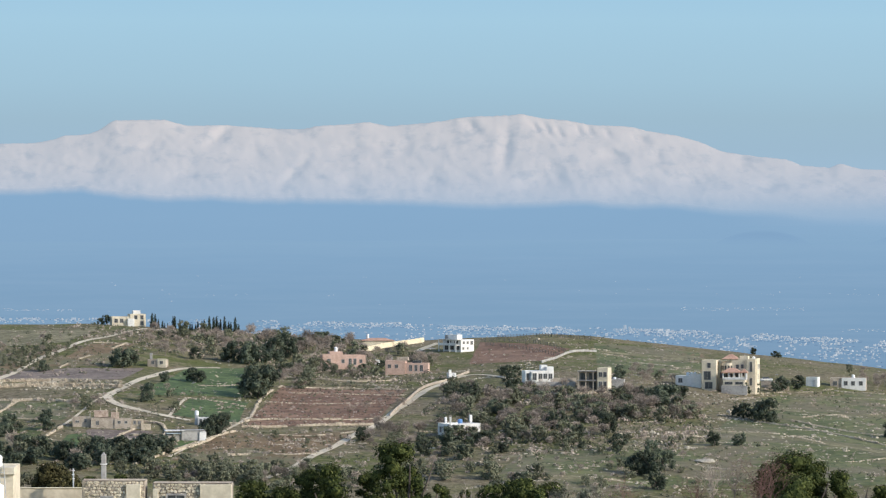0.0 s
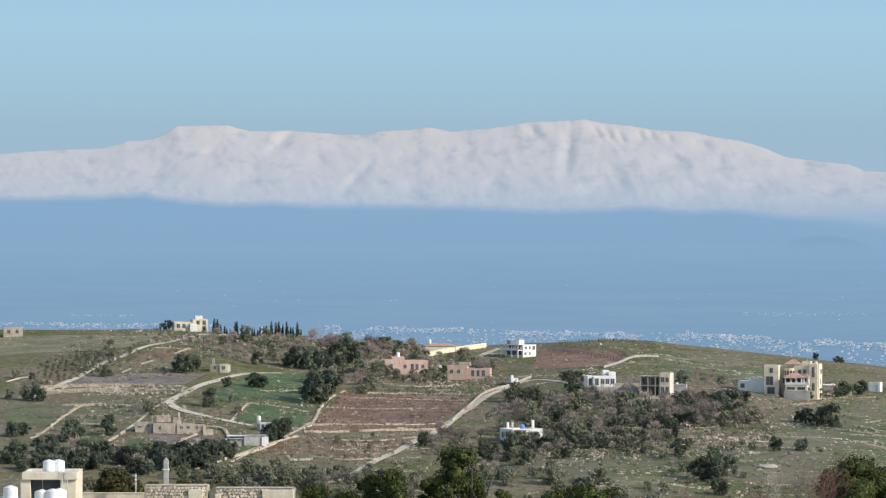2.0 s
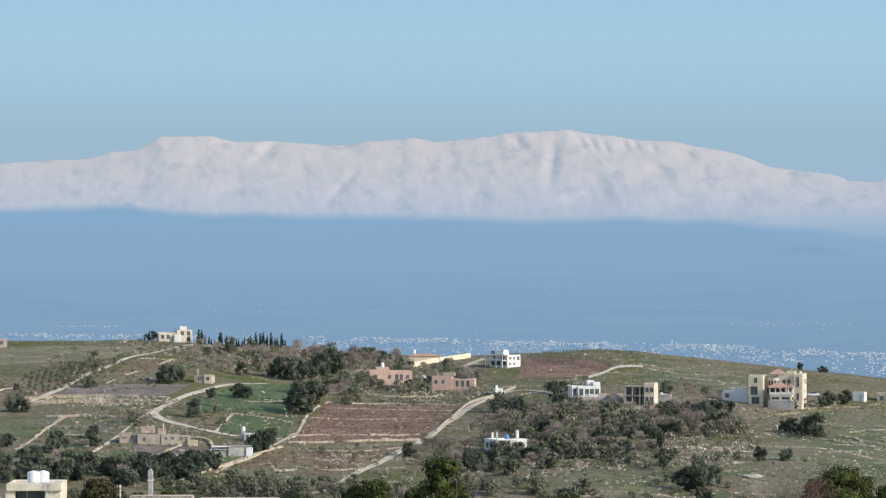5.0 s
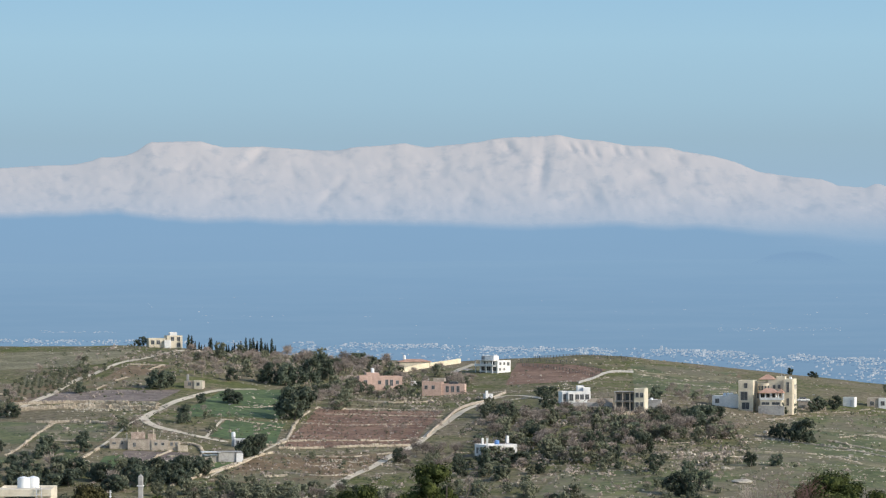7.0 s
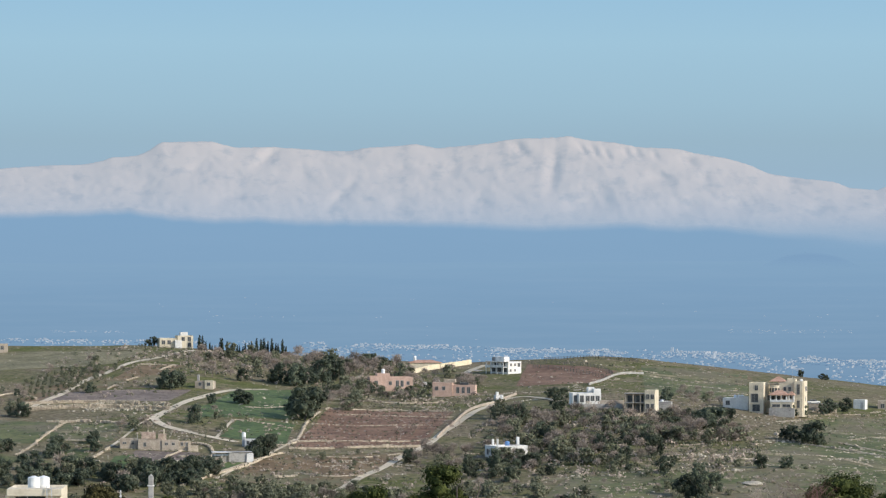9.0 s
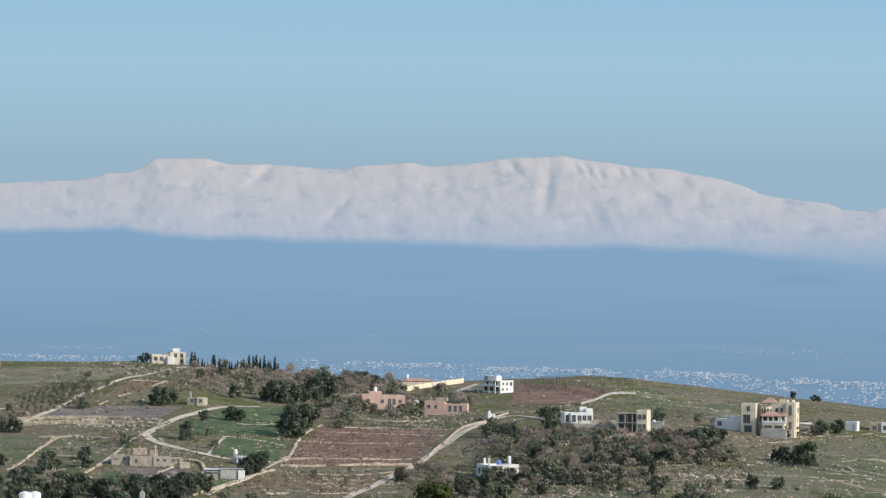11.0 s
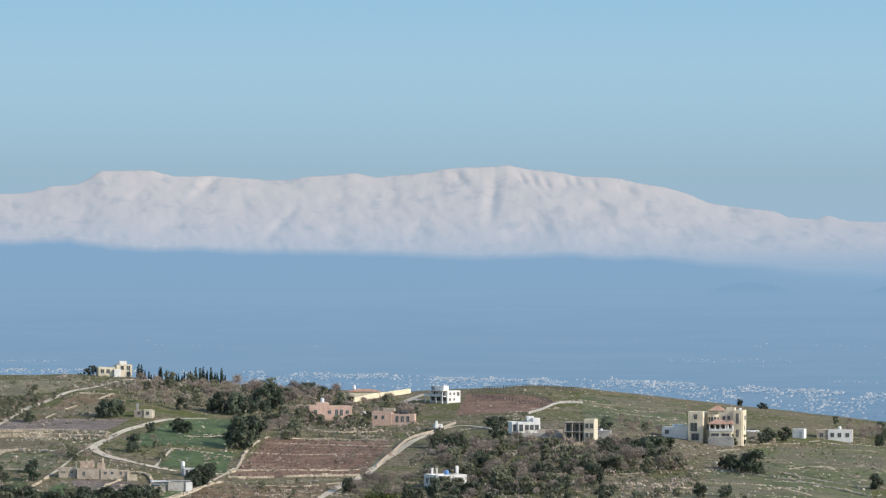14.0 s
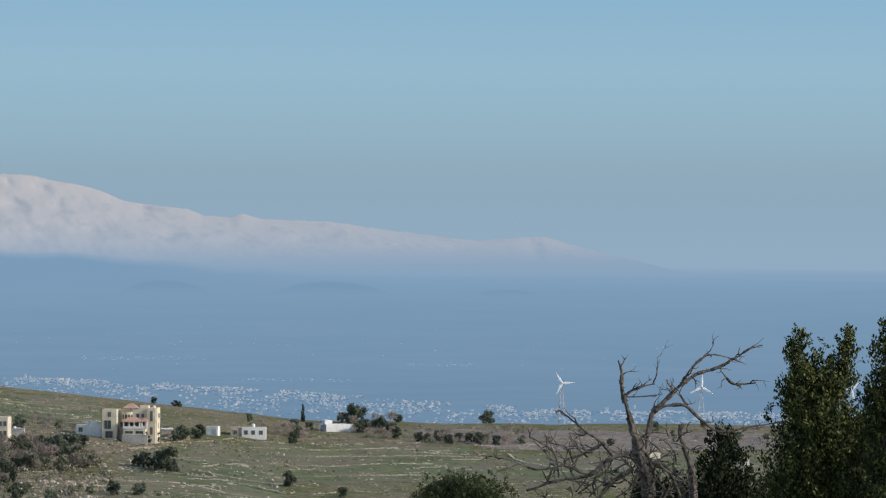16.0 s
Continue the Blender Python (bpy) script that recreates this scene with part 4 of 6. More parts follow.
windows(h, [(-4.4, 1.0, 1.2, 1.3)], -3)
tank(h, 1.5, 0, 3.1, 0.55, 1.4)

# white villa and the unfinished house
h = house("white flat-roofed villa with tall windows", 30.7, 1630.0, 10, [(-5.4, -3, 0, 5.2, 4, 4.2, M_WHITE, 0.3), (2.8, -1.5, 0, 5.4, 2, 5.6, M_WHITE, 0.3), (-3.4, -4.2, 0, -1.0, -3, 3.9, M_WHITE, 0.2), (1.0, 0.5, 4.2, 3.4, 3, 6.2, M_WHITE, 0.2)])
windows(h, [(-4.4, 0.8, 1.0, 2.4), (0.2, 1.2, 1.3, 1.8), (2.0, 1.2, 1.3, 1.8), (3.9, 1.2, 1.3, 1.8)], -3)
windows(h, [(-2.2, 0.8, 1.3, 2.4)], -4.2)
h.scale = (0.88, 0.88, 0.86)
w = thing("yard_wall", 36.3, 1618.0, ground(36.3, 1618.0), 4, "pale concrete terrace wall below a villa", "wall")
part("wall", box(-6.5, -0.2, -1.0, 6.0, 0.2, 1.4), M_GREY, w)
part("wall", box(-1.0, 1.8, -1.0, 6.5, 2.2, 2.6), M_BEIGE, w)
h = house("unfinished two-storey concrete house with open bays", 48.2, 1612.0, -12, [(-5.0, 0, 0, 2.0, 5, 6.2, M_BEIGE, 0.3), (1.4, -2.5, 0, 4.8, 4, 7.2, M_CREAM, 0.3)])
windows(h, [(2.4, 1.4, 0.9, 1.4), (3.9, 1.4, 0.9, 1.4), (2.4, 4.4, 0.9, 1.4), (3.9, 4.4, 0.9, 1.4)], -2.5)
# framed dark panes stand in for the shade inside the open bays
windows(h, [(-3.4, 0.2, 2.2, 2.4), (-0.6, 0.2, 2.2, 2.4), (-3.4, 3.4, 2.2, 2.0), (-0.6, 3.4, 2.2, 2.0)], 0)
for px in (-5.0, -2.6, -0.2):
    part("column", box(px, -2.2, -0.8, px + 0.35, -1.85, 6.4), M_BEIGE, h)
for z in (3.0, 6.0):
    part("floor_slab", box(-5.2, -2.4, z, 1.4, 0, z + 0.22), M_GREY, h)
h = house("small grey block hut with a white tank", 55.8, 1627.0, -8, [(-2.6, -1.5, 0, 2.6, 1.5, 2.6, M_GREY, 0.2)], "shed")
tank(h, -0.6, 0, 2.3, 0.5, 0.9)
h = house("tiny white pump house beside the lane", 2.8, 1658.0, 20, [(-1.3, -1, 0, 1.3, 1, 2.0, M_WHITE, 0.1), (-1.0, -0.5, 2.0, -0.2, 0.3, 3.0, M_WHITE, 0.05)], "hut")
steel_door(h, 0.4, -1.0, t=1.8, w=0.8)

# white modern house on the crest
h = house("white modern house with terraces on the crest", 5.5, 1750.0, 46, [(-3.0, -4.0, 0, 4.6, 6.0, 4.6, M_WHITE, 0.35), (-2.6, -1.5, 4.6, 0.4, 3.5, 6.4, M_WHITE, 0.2), (-2.0, 3.5, 4.6, 0.0, 6.0, 6.2, M_GREY, 0.1)])
windows(h, [(-1.4, 2.9, 0.9, 0.9), (0.9, 2.9, 0.9, 0.9), (3.2, 2.6, 1.3, 1.3), (-1.6, 0.8, 0.8, 0.8), (0.9, 0.8, 0.8, 0.8)], -4.0)
windows(h, [(-2.4, 0.7, 1.6, 1.5), (1.0, 0.7, 2.0, 1.5), (4.0, 0.7, 1.6, 1.5), (-1.4, 3.0, 2.0, 1.1), (2.6, 3.0, 2.0, 1.1)], -3.0, "left")
h.scale = (0.86, 0.86, 0.9)
part("terrace_slab", box(-5.4, -3.6, 2.3, -3.0, 6.6, 2.5), M_WHITE, h)
part("roof_slab", box(-5.4, -4.0, 4.55, -3.0, 6.6, 4.75), M_WHITE, h)
for py in (-3.2, 0.2, 3.4, 6.2):
    part("column", box(-5.3, py - 0.15, -0.8, -5.0, py + 0.15, 4.55), M_WHITE, h)
part("parapet", box(-5.4, -3.6, 2.5, -5.25, 6.6, 3.2), M_WHITE, h)
# grey strip laid in place of the dark shadow in this yard
track("grey yard strip laid for shadow by the crest house", 3.5, (-3.2, 1764.0), (-7.7, 1762.0), material=M_GREY, name="yard")

# pink houses
h = house("pink rendered house with a rooftop stair block", -33.4, 1701.0, 8, [(-7.6, -3.5, 0, 7.0, 3.5, 4.4, M_PINK, 0.4), (-5.0, -2.5, 4.4, -0.6, 3, 5.6, M_PINK, 0.3), (-7.6, -3.8, 0, -3.4, -3.5, 4.9, M_PINK, 0.3)])
windows(h, [(-6.2, 2.0, 1.1, 1.1), (-0.6, 1.8, 0.9, 1.1), (1.8, 1.2, 0.9, 2.0), (3.4, 1.2, 0.9, 2.0), (5.4, 1.8, 0.9, 1.1)], -3.5)
windows(h, [(-5.4, 2.0, 1.1, 1.1)], -3.8)
tank(h, -2.6, 0, 5.3, 0.6, 1.8)
h = house("long pink house half hidden by trees", -11.7, 1684.0, -6, [(-7.2, -3, 0, -0.6, 3, 4.2, M_PINK, 0.3), (-0.6, -2.4, 0, 7.0, 3, 3.4, M_PINK, 0.3), (-3.6, -1.5, 4.2, 0.2, 2, 5.3, M_BEIGE, 0.2)])
windows(h, [(1.2, 0.8, 0.9, 1.9), (3.0, 0.8, 0.9, 1.9), (4.8, 0.8, 0.9, 1.9)], -2.4)
windows(h, [(-5.8, 1.8, 0.9, 1.1), (-3.4, 1.8, 0.9, 1.1)], -3)
part("solar_panel", box(1.6, -1.0, 3.4, 4.6, 0.6, 4.1), M_GLASS, h, "dark solar heater panel on the roof")

# long yellow wall stepping up the crest, red roof behind it
w = thing("boundary_wall", -17.7, 1766.0, ground(-17.7, 1766.0), 0, "long yellow stepped boundary wall on the crest", "wall")
xa, ya = -28.0, 1755.0
xb, yb = -6.8, 1794.0
for i in range(14):
    s = (i + 0.5) / 14
    px, py = xa + (xb - xa) * s, ya + (yb - ya) * s
    q = pose(px - w.location.x, py - w.location.y, ground(px, py) - w.location.z, 0, 0, math.degrees(math.atan2(yb - ya, xb - xa)))
    ln = math.hypot(xb - xa, yb - ya) / 28 + 0.02
    bm = box(-ln, -0.2, -0.8, ln, 0.2, 1.7, bevel=0.03)
    bm.transform(q)
    part("wall_panel", bm, M_YELLOW, w)
def low_wall(label, high, material, *pts):
    """A rendered wall in short straight panels that follow the ground."""
    line = smooth_line(pts, 3.0)
    x, y = line[0]
    t = thing("boundary_wall", x, y, ground(x, y), 0, label, "wall")
    for p, q in zip(line, line[1:]):
        mid, d = (p + q) / 2, q - p
        bm = box(-d.length / 2 - 0.02, -0.18, -0.8, d.length / 2 + 0.02, 0.18, high, bevel=0.03)
        bm.transform(pose(mid.x - x, mid.y - y, ground(mid.x, mid.y) - t.location.z, 0, 0, math.degrees(math.atan2(d.y, d.x))))
        part("wall_panel", bm, material, t)


low_wall("pale grey block wall climbing the crest field", 0.75, M_GREY, (33.0, 1694.0), (36.4, 1709.0), (41.8, 1734.0), (46.5, 1745.0), (53.0, 1749.0))
low_wall("pale tan wall beside the gravel lane", 0.8, M_BEIGE, (-16.3, 1549.0), (-7.9, 1615.0), (-3.5, 1641.0), (3.0, 1656.0), (8.6, 1677.0))
low_wall("pale field wall beside the brown field", 0.65, M_STONE, (-61.5, 1500.0), (-64.8, 1493.0), (-72.1, 1472.0), (-87.8, 1432.0))
h = house("cream bungalow with a red tiled roof", -23.0, 1776.0, 6, [(-5.5, -3, 0, 5.5, 3, 1.9, M_CREAM, 0)])
part("roof", hip_roof(-5.5, -3, 5.5, 3, 1.9, 0.8), M_TILE, h, "red tiled hipped roof")
tank(h, -3.6, -2, 2.6, 0.5, 1.6)

# cream house on the left brow
h = house("cream two-storey house among cypresses on the brow", -111.7, 1800.0, 12, [(-6.4, -3, 0, 0.4, 3, 3.3, M_CREAM, 0.3), (0.0, -3.4, 0, 5.6, 3.4, 4.2, M_CREAM, 0.3), (1.4, -1, 4.2, 4.0, 2, 5.4, M_WHITE, 0.2), (-1.0, -4.2, 0, 1.4, -3.0, 2.6, M_WHITE, 0.2)])
windows(h, [(2.0, 2.4, 1.0, 1.3), (4.2, 2.4, 1.0, 1.3), (4.2, 0.3, 1.0, 1.3)], -3.4)
windows(h, [(-5.0, 1.2, 1.1, 1.3), (-3.0, 1.2, 1.1, 1.3)], -3)
h = house("small beige house on the far brow", -173.3, 1781.0, 8, [(-3.4, -2.5, 0, 3.4, 2.5, 3.0, M_BEIGE, 0.3)])
windows(h, [(-1.6, 1.0, 1.0, 1.2), (1.4, 1.0, 1.0, 1.2)], -2.5)
h = house("small stone farmhouse with a chimney", -93.8, 1664.0, -8, [(-3.0, -2, 0, 3.2, 2, 2.3, M_BEIGE, 0.2), (-2.4, -1, 0, -1.7, -0.3, 4.4, M_GREY, 0.05), (0.4, -2.3, 0, 3.2, -2, 2.6, M_CREAM, 0.2)])
windows(h, [(1.7, 0.8, 0.9, 1.0)], -2.3)
windows(h, [(-1.2, 0.8, 0.9, 1.0)], -2)

# old stone farm and sheds in the hollow
h = house("old beige stone farm buildings with flat roofs", -97.9, 1502.0, 4, [(-12.0, -1, 0, -6.8, 3, 3.2, M_BEIGE, 0.3), (-6.6, -2.5, 0, 0.4, 3, 3.0, M_BEIGE, 0.4), (0.4, -2.8, 0, 5.4, 2.5, 2.7, M_BEIGE, 0.3), (5.4, -2.6, 0, 9.0, 1.5, 2.4, M_STONE, 0.25), (-5.6, 1.5, 3.0, -1.4, 4, 5.0, M_ROUGHPINK, 0.0), (-0.6, 2.0, 2.6, 1.8, 4.5, 4.4, M_ROUGHPINK, 0.1), (8.2, -3.6, 0, 11.2, -2.8, 1.2, M_STONE, 0.0)], "farm buildings")
windows(h, [(-10.6, 1.6, 1.0, 0.5), (-8.2, 1.6, 0.6, 1.0)], -1)
windows(h, [(-4.6, 0.9, 0.7, 1.1)], -2.5)
windows(h, [(1.8, 1.3, 0.8, 0.7), (3.8, 1.3, 0.8, 0.7)], -2.8)
windows(h, [(6.4, 1.1, 0.6, 0.9), (7.8, 1.1, 0.6, 0.9)], -2.6)
part("wooden_post", box(-6.9, -1.6, -0.8, -6.7, -1.4, 4.6, bevel=0), M_GREY, h)
# solid dark panel stands in for the shade under an open lean-to
part("lean_to", box(-6.8, -2.4, 0.0, -6.62, 0.0, 2.4, bevel=0), M_GLASS, h, "dark panel for the shade inside a lean-to")
for k, (x0, x1, zz) in enumerate(((-3.8, -3.5, 5.6), (-2.2, -1.9, 5.3), (0.9, 1.3, 5.9))):
    part("broken_pier", box(x0, 2.0, 3.0, x1, 2.4, zz), M_CREAM, h, "broken stone pier of a ruined upper room")
h = house("low farm sheds with pale sheet-metal roofs", -76.9, 1484.0, 8, [(-4.4, -2.5, 0, 0.0, 2.5, 2.0, M_GREY, 0), (0.0, -3.0, 0, 5.2, 2.5, 2.6, M_GREY, 0), (5.2, -3.4, 0, 7.2, 0.0, 2.3, M_WHITE, 0.1)], "shed")
part("roof", box(-4.8, -3.4, 2.5, 0.8, 2.6, 2.68), M_WHITE, h, "pale sheet-metal roof")
part("roof", box(-4.4, -3.9, 1.75, -0.2, -2.2, 1.88), M_PALEBLUE, h, "pale blue sheet-metal lean-to roof")
part("roof", box(-0.2, -3.3, 2.6, 7.0, 2.8, 2.74), M_GREY, h, "grey concrete roof")
part("yard_wall", box(-12.0, -6.4, -0.8, -2.2, -6.1, 1.3), M_BEIGE, h)
part("yard_wall", box(-2.5, -6.4, -0.8, -2.2, -2.8, 1.5), M_CREAM, h)
part("yard_wall", box(-12.0, -6.1, -0.8, -11.7, 4.0, 1.2), M_BEIGE, h)
h = house("tiny white block hut with a raised tank", -71.2, 1511.0, -4, [(-1.9, -1.5, 0, 1.9, 1.5, 2.4, M_WHITE, 0.15)], "hut")
windows(h, [(-0.9, 0.9, 0.7, 0.9), (0.9, 0.9, 0.7, 0.9)], -1.5)
tank(h, -2.4, 0.4, 3.0, 0.6, 1.4)
part("tank_stand", box(-2.9, -0.1, -0.8, -1.9, 0.9, 3.0), M_METAL, h)
for label, (px, py), hh in (("slim grey lattice mast", (-75.5, 1527.0), 11.0), ("thin wooden utility pole", (-72.7, 1526.0), 4.0), ("thin wooden utility pole", (109.5, 1660.0), 5.5), ("thin wooden utility pole", (12.8, 1657.0), 4.5)):
    p = thing("utility_pole", px, py, ground(px, py), 0, label, "pole")
    bm = bmesh.new()
    rod(bm, (0, 0, -0.5), (0, 0, hh), 0.06, 0.035)
    part("pole", bm, M_FENCE, p)
    part("cross_arm", box(-0.45, -0.05, hh - 0.6, 0.45, 0.05, hh - 0.5, bevel=0), M_METAL, p)

# white house with columns in the hollow
h = house("white columned house with blue rooftop tank", 3.9, 1509.0, 24, [(-4.4, -3.5, 0, 6.4, 3.5, 3.6, M_WHITE, 0.35), (5.2, 1.5, 3.6, 6.0, 2.3, 5.9, M_WHITE, 0.1), (-3.2, 0.8, 3.6, -2.6, 1.4, 5.4, M_WHITE, 0.1)])
windows(h, [(-2.6, 0.6, 1.2, 2.1), (-0.2, 0.9, 1.1, 1.4), (2.2, 0.2, 1.3, 2.3), (4.6, 0.9, 1.1, 1.4)], -3.5)
windows(h, [(-1.6, 0.9, 1.2, 1.6), (1.4, 0.9, 1.2, 1.6)], -4.4, "left")
for px in (-4.2, -1.4, 1.2):
    part("column", box(px - 0.25, -6.0, -0.8, px + 0.25, -5.5, 3.3), M_WHITE, h)
part("porch_slab", box(-4.6, -6.3, 3.3, 1.6, -3.5, 3.55), M_WHITE, h)
tank(h, 1.4, 0.2, 3.3, 0.7, 1.5, M_BLUE)
p = thing("concrete_pole", 2.2, 1500.0, ground(2.2, 1500.0), 0, "tall white concrete post before a white house", "pole")
part("post", box(-0.28, -0.28, -0.5, 0.28, 0.28, 6.6), M_WHITE, p)
part("cap", box(-0.36, -0.36, 6.6, 0.36, 0.36, 6.75), M_WHITE, p)

# houses along the right-hand brow
h = house("long low white shed with a blue awning", 170.5, 1750.0, 14, [(-4.6, -3, 0, 5.2, 3, 2.4, M_WHITE, 0.2), (-4.4, -1, 2.4, -1.6, 2, 3.8, M_WHITE, 0.2)], "shed")
part("awning", box(-7.0, -2.5, 2.3, -4.6, 2.0, 2.5), M_BLUE, h, "pale blue awning")
part("awning_post", box(-6.9, -2.4, -0.8, -6.75, -2.25, 2.3), M_METAL, h)
h = house("small pale hut by a field track", 266.6, 1652.0, 6, [(-1.8, -1.2, 0, 1.8, 1.2, 1.9, M_CREAM, 0.1)], "hut")
steel_door(h, 0.6, -1.2, t=1.6)
h = house("small pale hut with a tiled roof", 291.0, 1621.0, -6, [(-1.7, -1.2, 0, 1.7, 1.2, 2.0, M_WHITE, 0)], "hut")
part("roof", hip_roof(-1.7, -1.2, 1.7, 1.2, 2.0, 0.8, 0.2), M_TILE, h)
steel_door(h, -0.4, -1.2, t=1.7)


def parked_car(label, x, y, turn, paint):
    c = thing("car", x, y, ground(x, y) + 0.02, turn, label, "car")
    bm = bmesh.new()
    add_box(bm, -2.1, -0.85, 0.3, 2.1, 0.85, 0.95, 0.15)
    part("body", bm, paint, c)
    bm = bmesh.new()
    add_box(bm, -1.3, -0.75, 0.93, 1.0, 0.75, 1.45, 0.2)
    part("cabin", bm, M_GLASS, c)
    for wx in (-1.3, 1.3):
        for wy in (-0.8, 0.8):
            bm = bmesh.new()
            rod(bm, (wx, wy - 0.1, 0.3), (wx, wy + 0.1, 0.3), 0.32, 0.32, 14)
            wheel = part("wheel", bm, M_GLASS, c)
            bm = bmesh.new()
            rod(bm, (wx, wy - 0.12, 0.3), (wx, wy + 0.12, 0.3), 0.18, 0.18, 10)
            part("rim", bm, M_METAL, wheel)


for (x, y), label in (((-18.1, 1726.0), "pale wooden crate stack in a yard"), ((-22.2, 1713.0), "pale wooden crate stack in a yard"), ((185.1, 1758.0), "pale wooden crate stack in a yard")):
    c = thing("crate_stack", x, y, ground(x, y), 10, label, "crates", "crate stacks")
    for k in range(3):
        part("crate", box(-1.0 + 0.1 * k, -0.6, 0.52 * k - 0.1, 0.9 - 0.1 * k, 0.6, 0.52 * k + 0.4, bevel=0.03), M_WHITE, c)
parked_car("white car parked by the villa", 107.6, 1685.0, 5, M_WHITE)
parked_car("white car parked beside a block hut", 55.6, 1640.0, 10, M_WHITE)

def fence(label, count, *pts, high=1.3):
    line = smooth_line(pts, 1.0)
    x, y = line[0]
    f = thing("fence", x, y, ground(x, y), 0, label, "fence")
    base = Vector((x, y, ground(x, y)))
    tops = []
    for i in range(count):
        p = line[round(i * (len(line) - 1) / (count - 1))]
        q = Vector((p.x, p.y, ground(p.x, p.y))) - base
        part("post", box(q.x - 0.09, q.y - 0.09, q.z - 0.3, q.x + 0.09, q.y + 0.09, q.z + high, bevel=0), M_FENCE, f)
        tops.append(q)
    for k in (0.35, 0.75, 1.15):
        bm = bmesh.new()
        for a, b in zip(tops, tops[1:]):
            rod(bm, a + Vector((0, 0, k)), b + Vector((0, 0, k)), 0.035, 0.035, 4)
        part("rail", bm, M_FENCE, f)


fence("dark post fence round the crest field", 34, (13.5, 1784.0), (28.9, 1771.0), (37.5, 1757.0), (42.0, 1741.0))
fence("thin post fence along the brow", 40, (19.2, 1791.0), (35.3, 1795.0), (52.1, 1790.0))
fence("thin post fence by the field track", 26, (15.0, 1770.0), (22.8, 1759.0), (39.7, 1726.0))

# ==== trees ====
def ball():
    bm = bmesh.new()
    bmesh.ops.create_icosphere(bm, subdivisions=1, radius=1.0)
    bm.verts.index_update()
    out = [tuple(v.co) for v in bm.verts], [tuple(v.index for v in f.verts) for f in bm.faces]
    bm.free()
    return out


BALL, BALL_F = ball()


def leaf_cloud(rng, blobs, count, size, squash=1.0, core=0.0):
    """Leaf clumps on the skins of several lobes: small bent cards, each its own island, over a dense inner mass."""
    verts, faces = [], []
    tot = sum(b[3] ** 2 for b in blobs)
    for bx, by, bz, br in blobs:
        if core:
            k = len(verts)
            for p in BALL:
                q = br * core * rng.uniform(0.85, 1.15)
                verts.append(Vector((bx + p[0] * q, by + p[1] * q, bz + p[2] * q * squash)))
            faces += [tuple(k + i for i in f) for f in BALL_F]
        for i in range(max(6, int(count * br * br / tot))):
            d = Vector((rng.gauss(0, 1), rng.gauss(0, 1), rng.gauss(0.15, 1))).normalized()
            r = br * (0.45 + 0.65 * rng.random() ** 0.75)
            c = Vector((bx, by, bz)) + Vector((d.x * r, d.y * r, d.z * r * squash))
            n = (d + Vector((rng.uniform(-1, 1), rng.uniform(-1, 1), rng.uniform(-0.6, 1))) * 0.5).normalized()
            t = n.orthogonal().normalized()
            t = Matrix.Rotation(rng.uniform(0, 6.3), 3, n) @ t
            s = n.cross(t)
            a = size * rng.uniform(0.6, 1.3)
            k = len(verts)
            verts += [c - t * a * 0.9, c + s * a * 0.45 + n * a * 0.16, c + t * a * 0.9, c - s * a * 0.45 + n * a * 0.16]
            faces += [(k, k + 1, k + 2), (k, k + 2, k + 3)]
    return verts, faces


def tree_frame(bm, rng, height, spread, limbs, r0):
    """A tapered trunk that forks into limbs; gives the limbs' ends."""
    fork = height * 0.35
    lean = Vector((rng.uniform(-0.15, 0.15) * height, rng.uniform(-0.1, 0.1) * height, fork))
    rod(bm, (0, 0, -0.6), lean * 0.5, r0, r0 * 0.8, 8)
    rod(bm, lean * 0.5, lean, r0 * 0.8, r0 * 0.62, 8)
    ends = []
    for i in range(limbs):
        a = 6.283 * (i + rng.random() * 0.6) / limbs
        mid = lean + Vector((math.cos(a) * spread * 0.45, math.sin(a) * spread * 0.45, height * rng.uniform(0.15, 0.3)))
        end = mid + Vector((math.cos(a) * spread * 0.35, math.sin(a) * spread * 0.35, height * rng.uniform(0.1, 0.25)))
        rod(bm, lean, mid, r0 * 0.5, r0 * 0.3, 6)
        rod(bm, mid, end, r0 * 0.3, r0 * 0.12, 5)
        ends += [mid, end]
    return ends


def make_tree(name, label, category, group, seed, height, width, material, count, size, low=0.12, lobes=26):
    rng = random.Random(seed)
    t = thing(name, 0, 0, -500, 0, label, category, group)
    bm = bmesh.new()
    tree_frame(bm, rng, height, width * 0.5, 4, 0.035 * height)
    part("trunk", bm, M_BARK, t)
    blobs = []
    for i in range(lobes):
        a, q = rng.uniform(0, 6.283), rng.random() ** 0.5
        zz = low + (1 - low) * rng.random()
        c = (zz - low) / (1 - low)
        lim = max(0.1, 1 - (1.7 * c - 0.75) ** 2) ** 0.5
        br = width * rng.uniform(0.09, 0.19)
        blobs.append((math.cos(a) * q * (width / 2 - br * 0.6) * lim, math.sin(a) * q * (width / 2 - br * 0.6) * lim, min(height - br * 0.8, max(br * 0.75, zz * height)), br))
    v, f = leaf_cloud(rng, blobs, count, size, core=0.58)
    part("crown", mesh("crown", v, f, material), None, t)
    return t


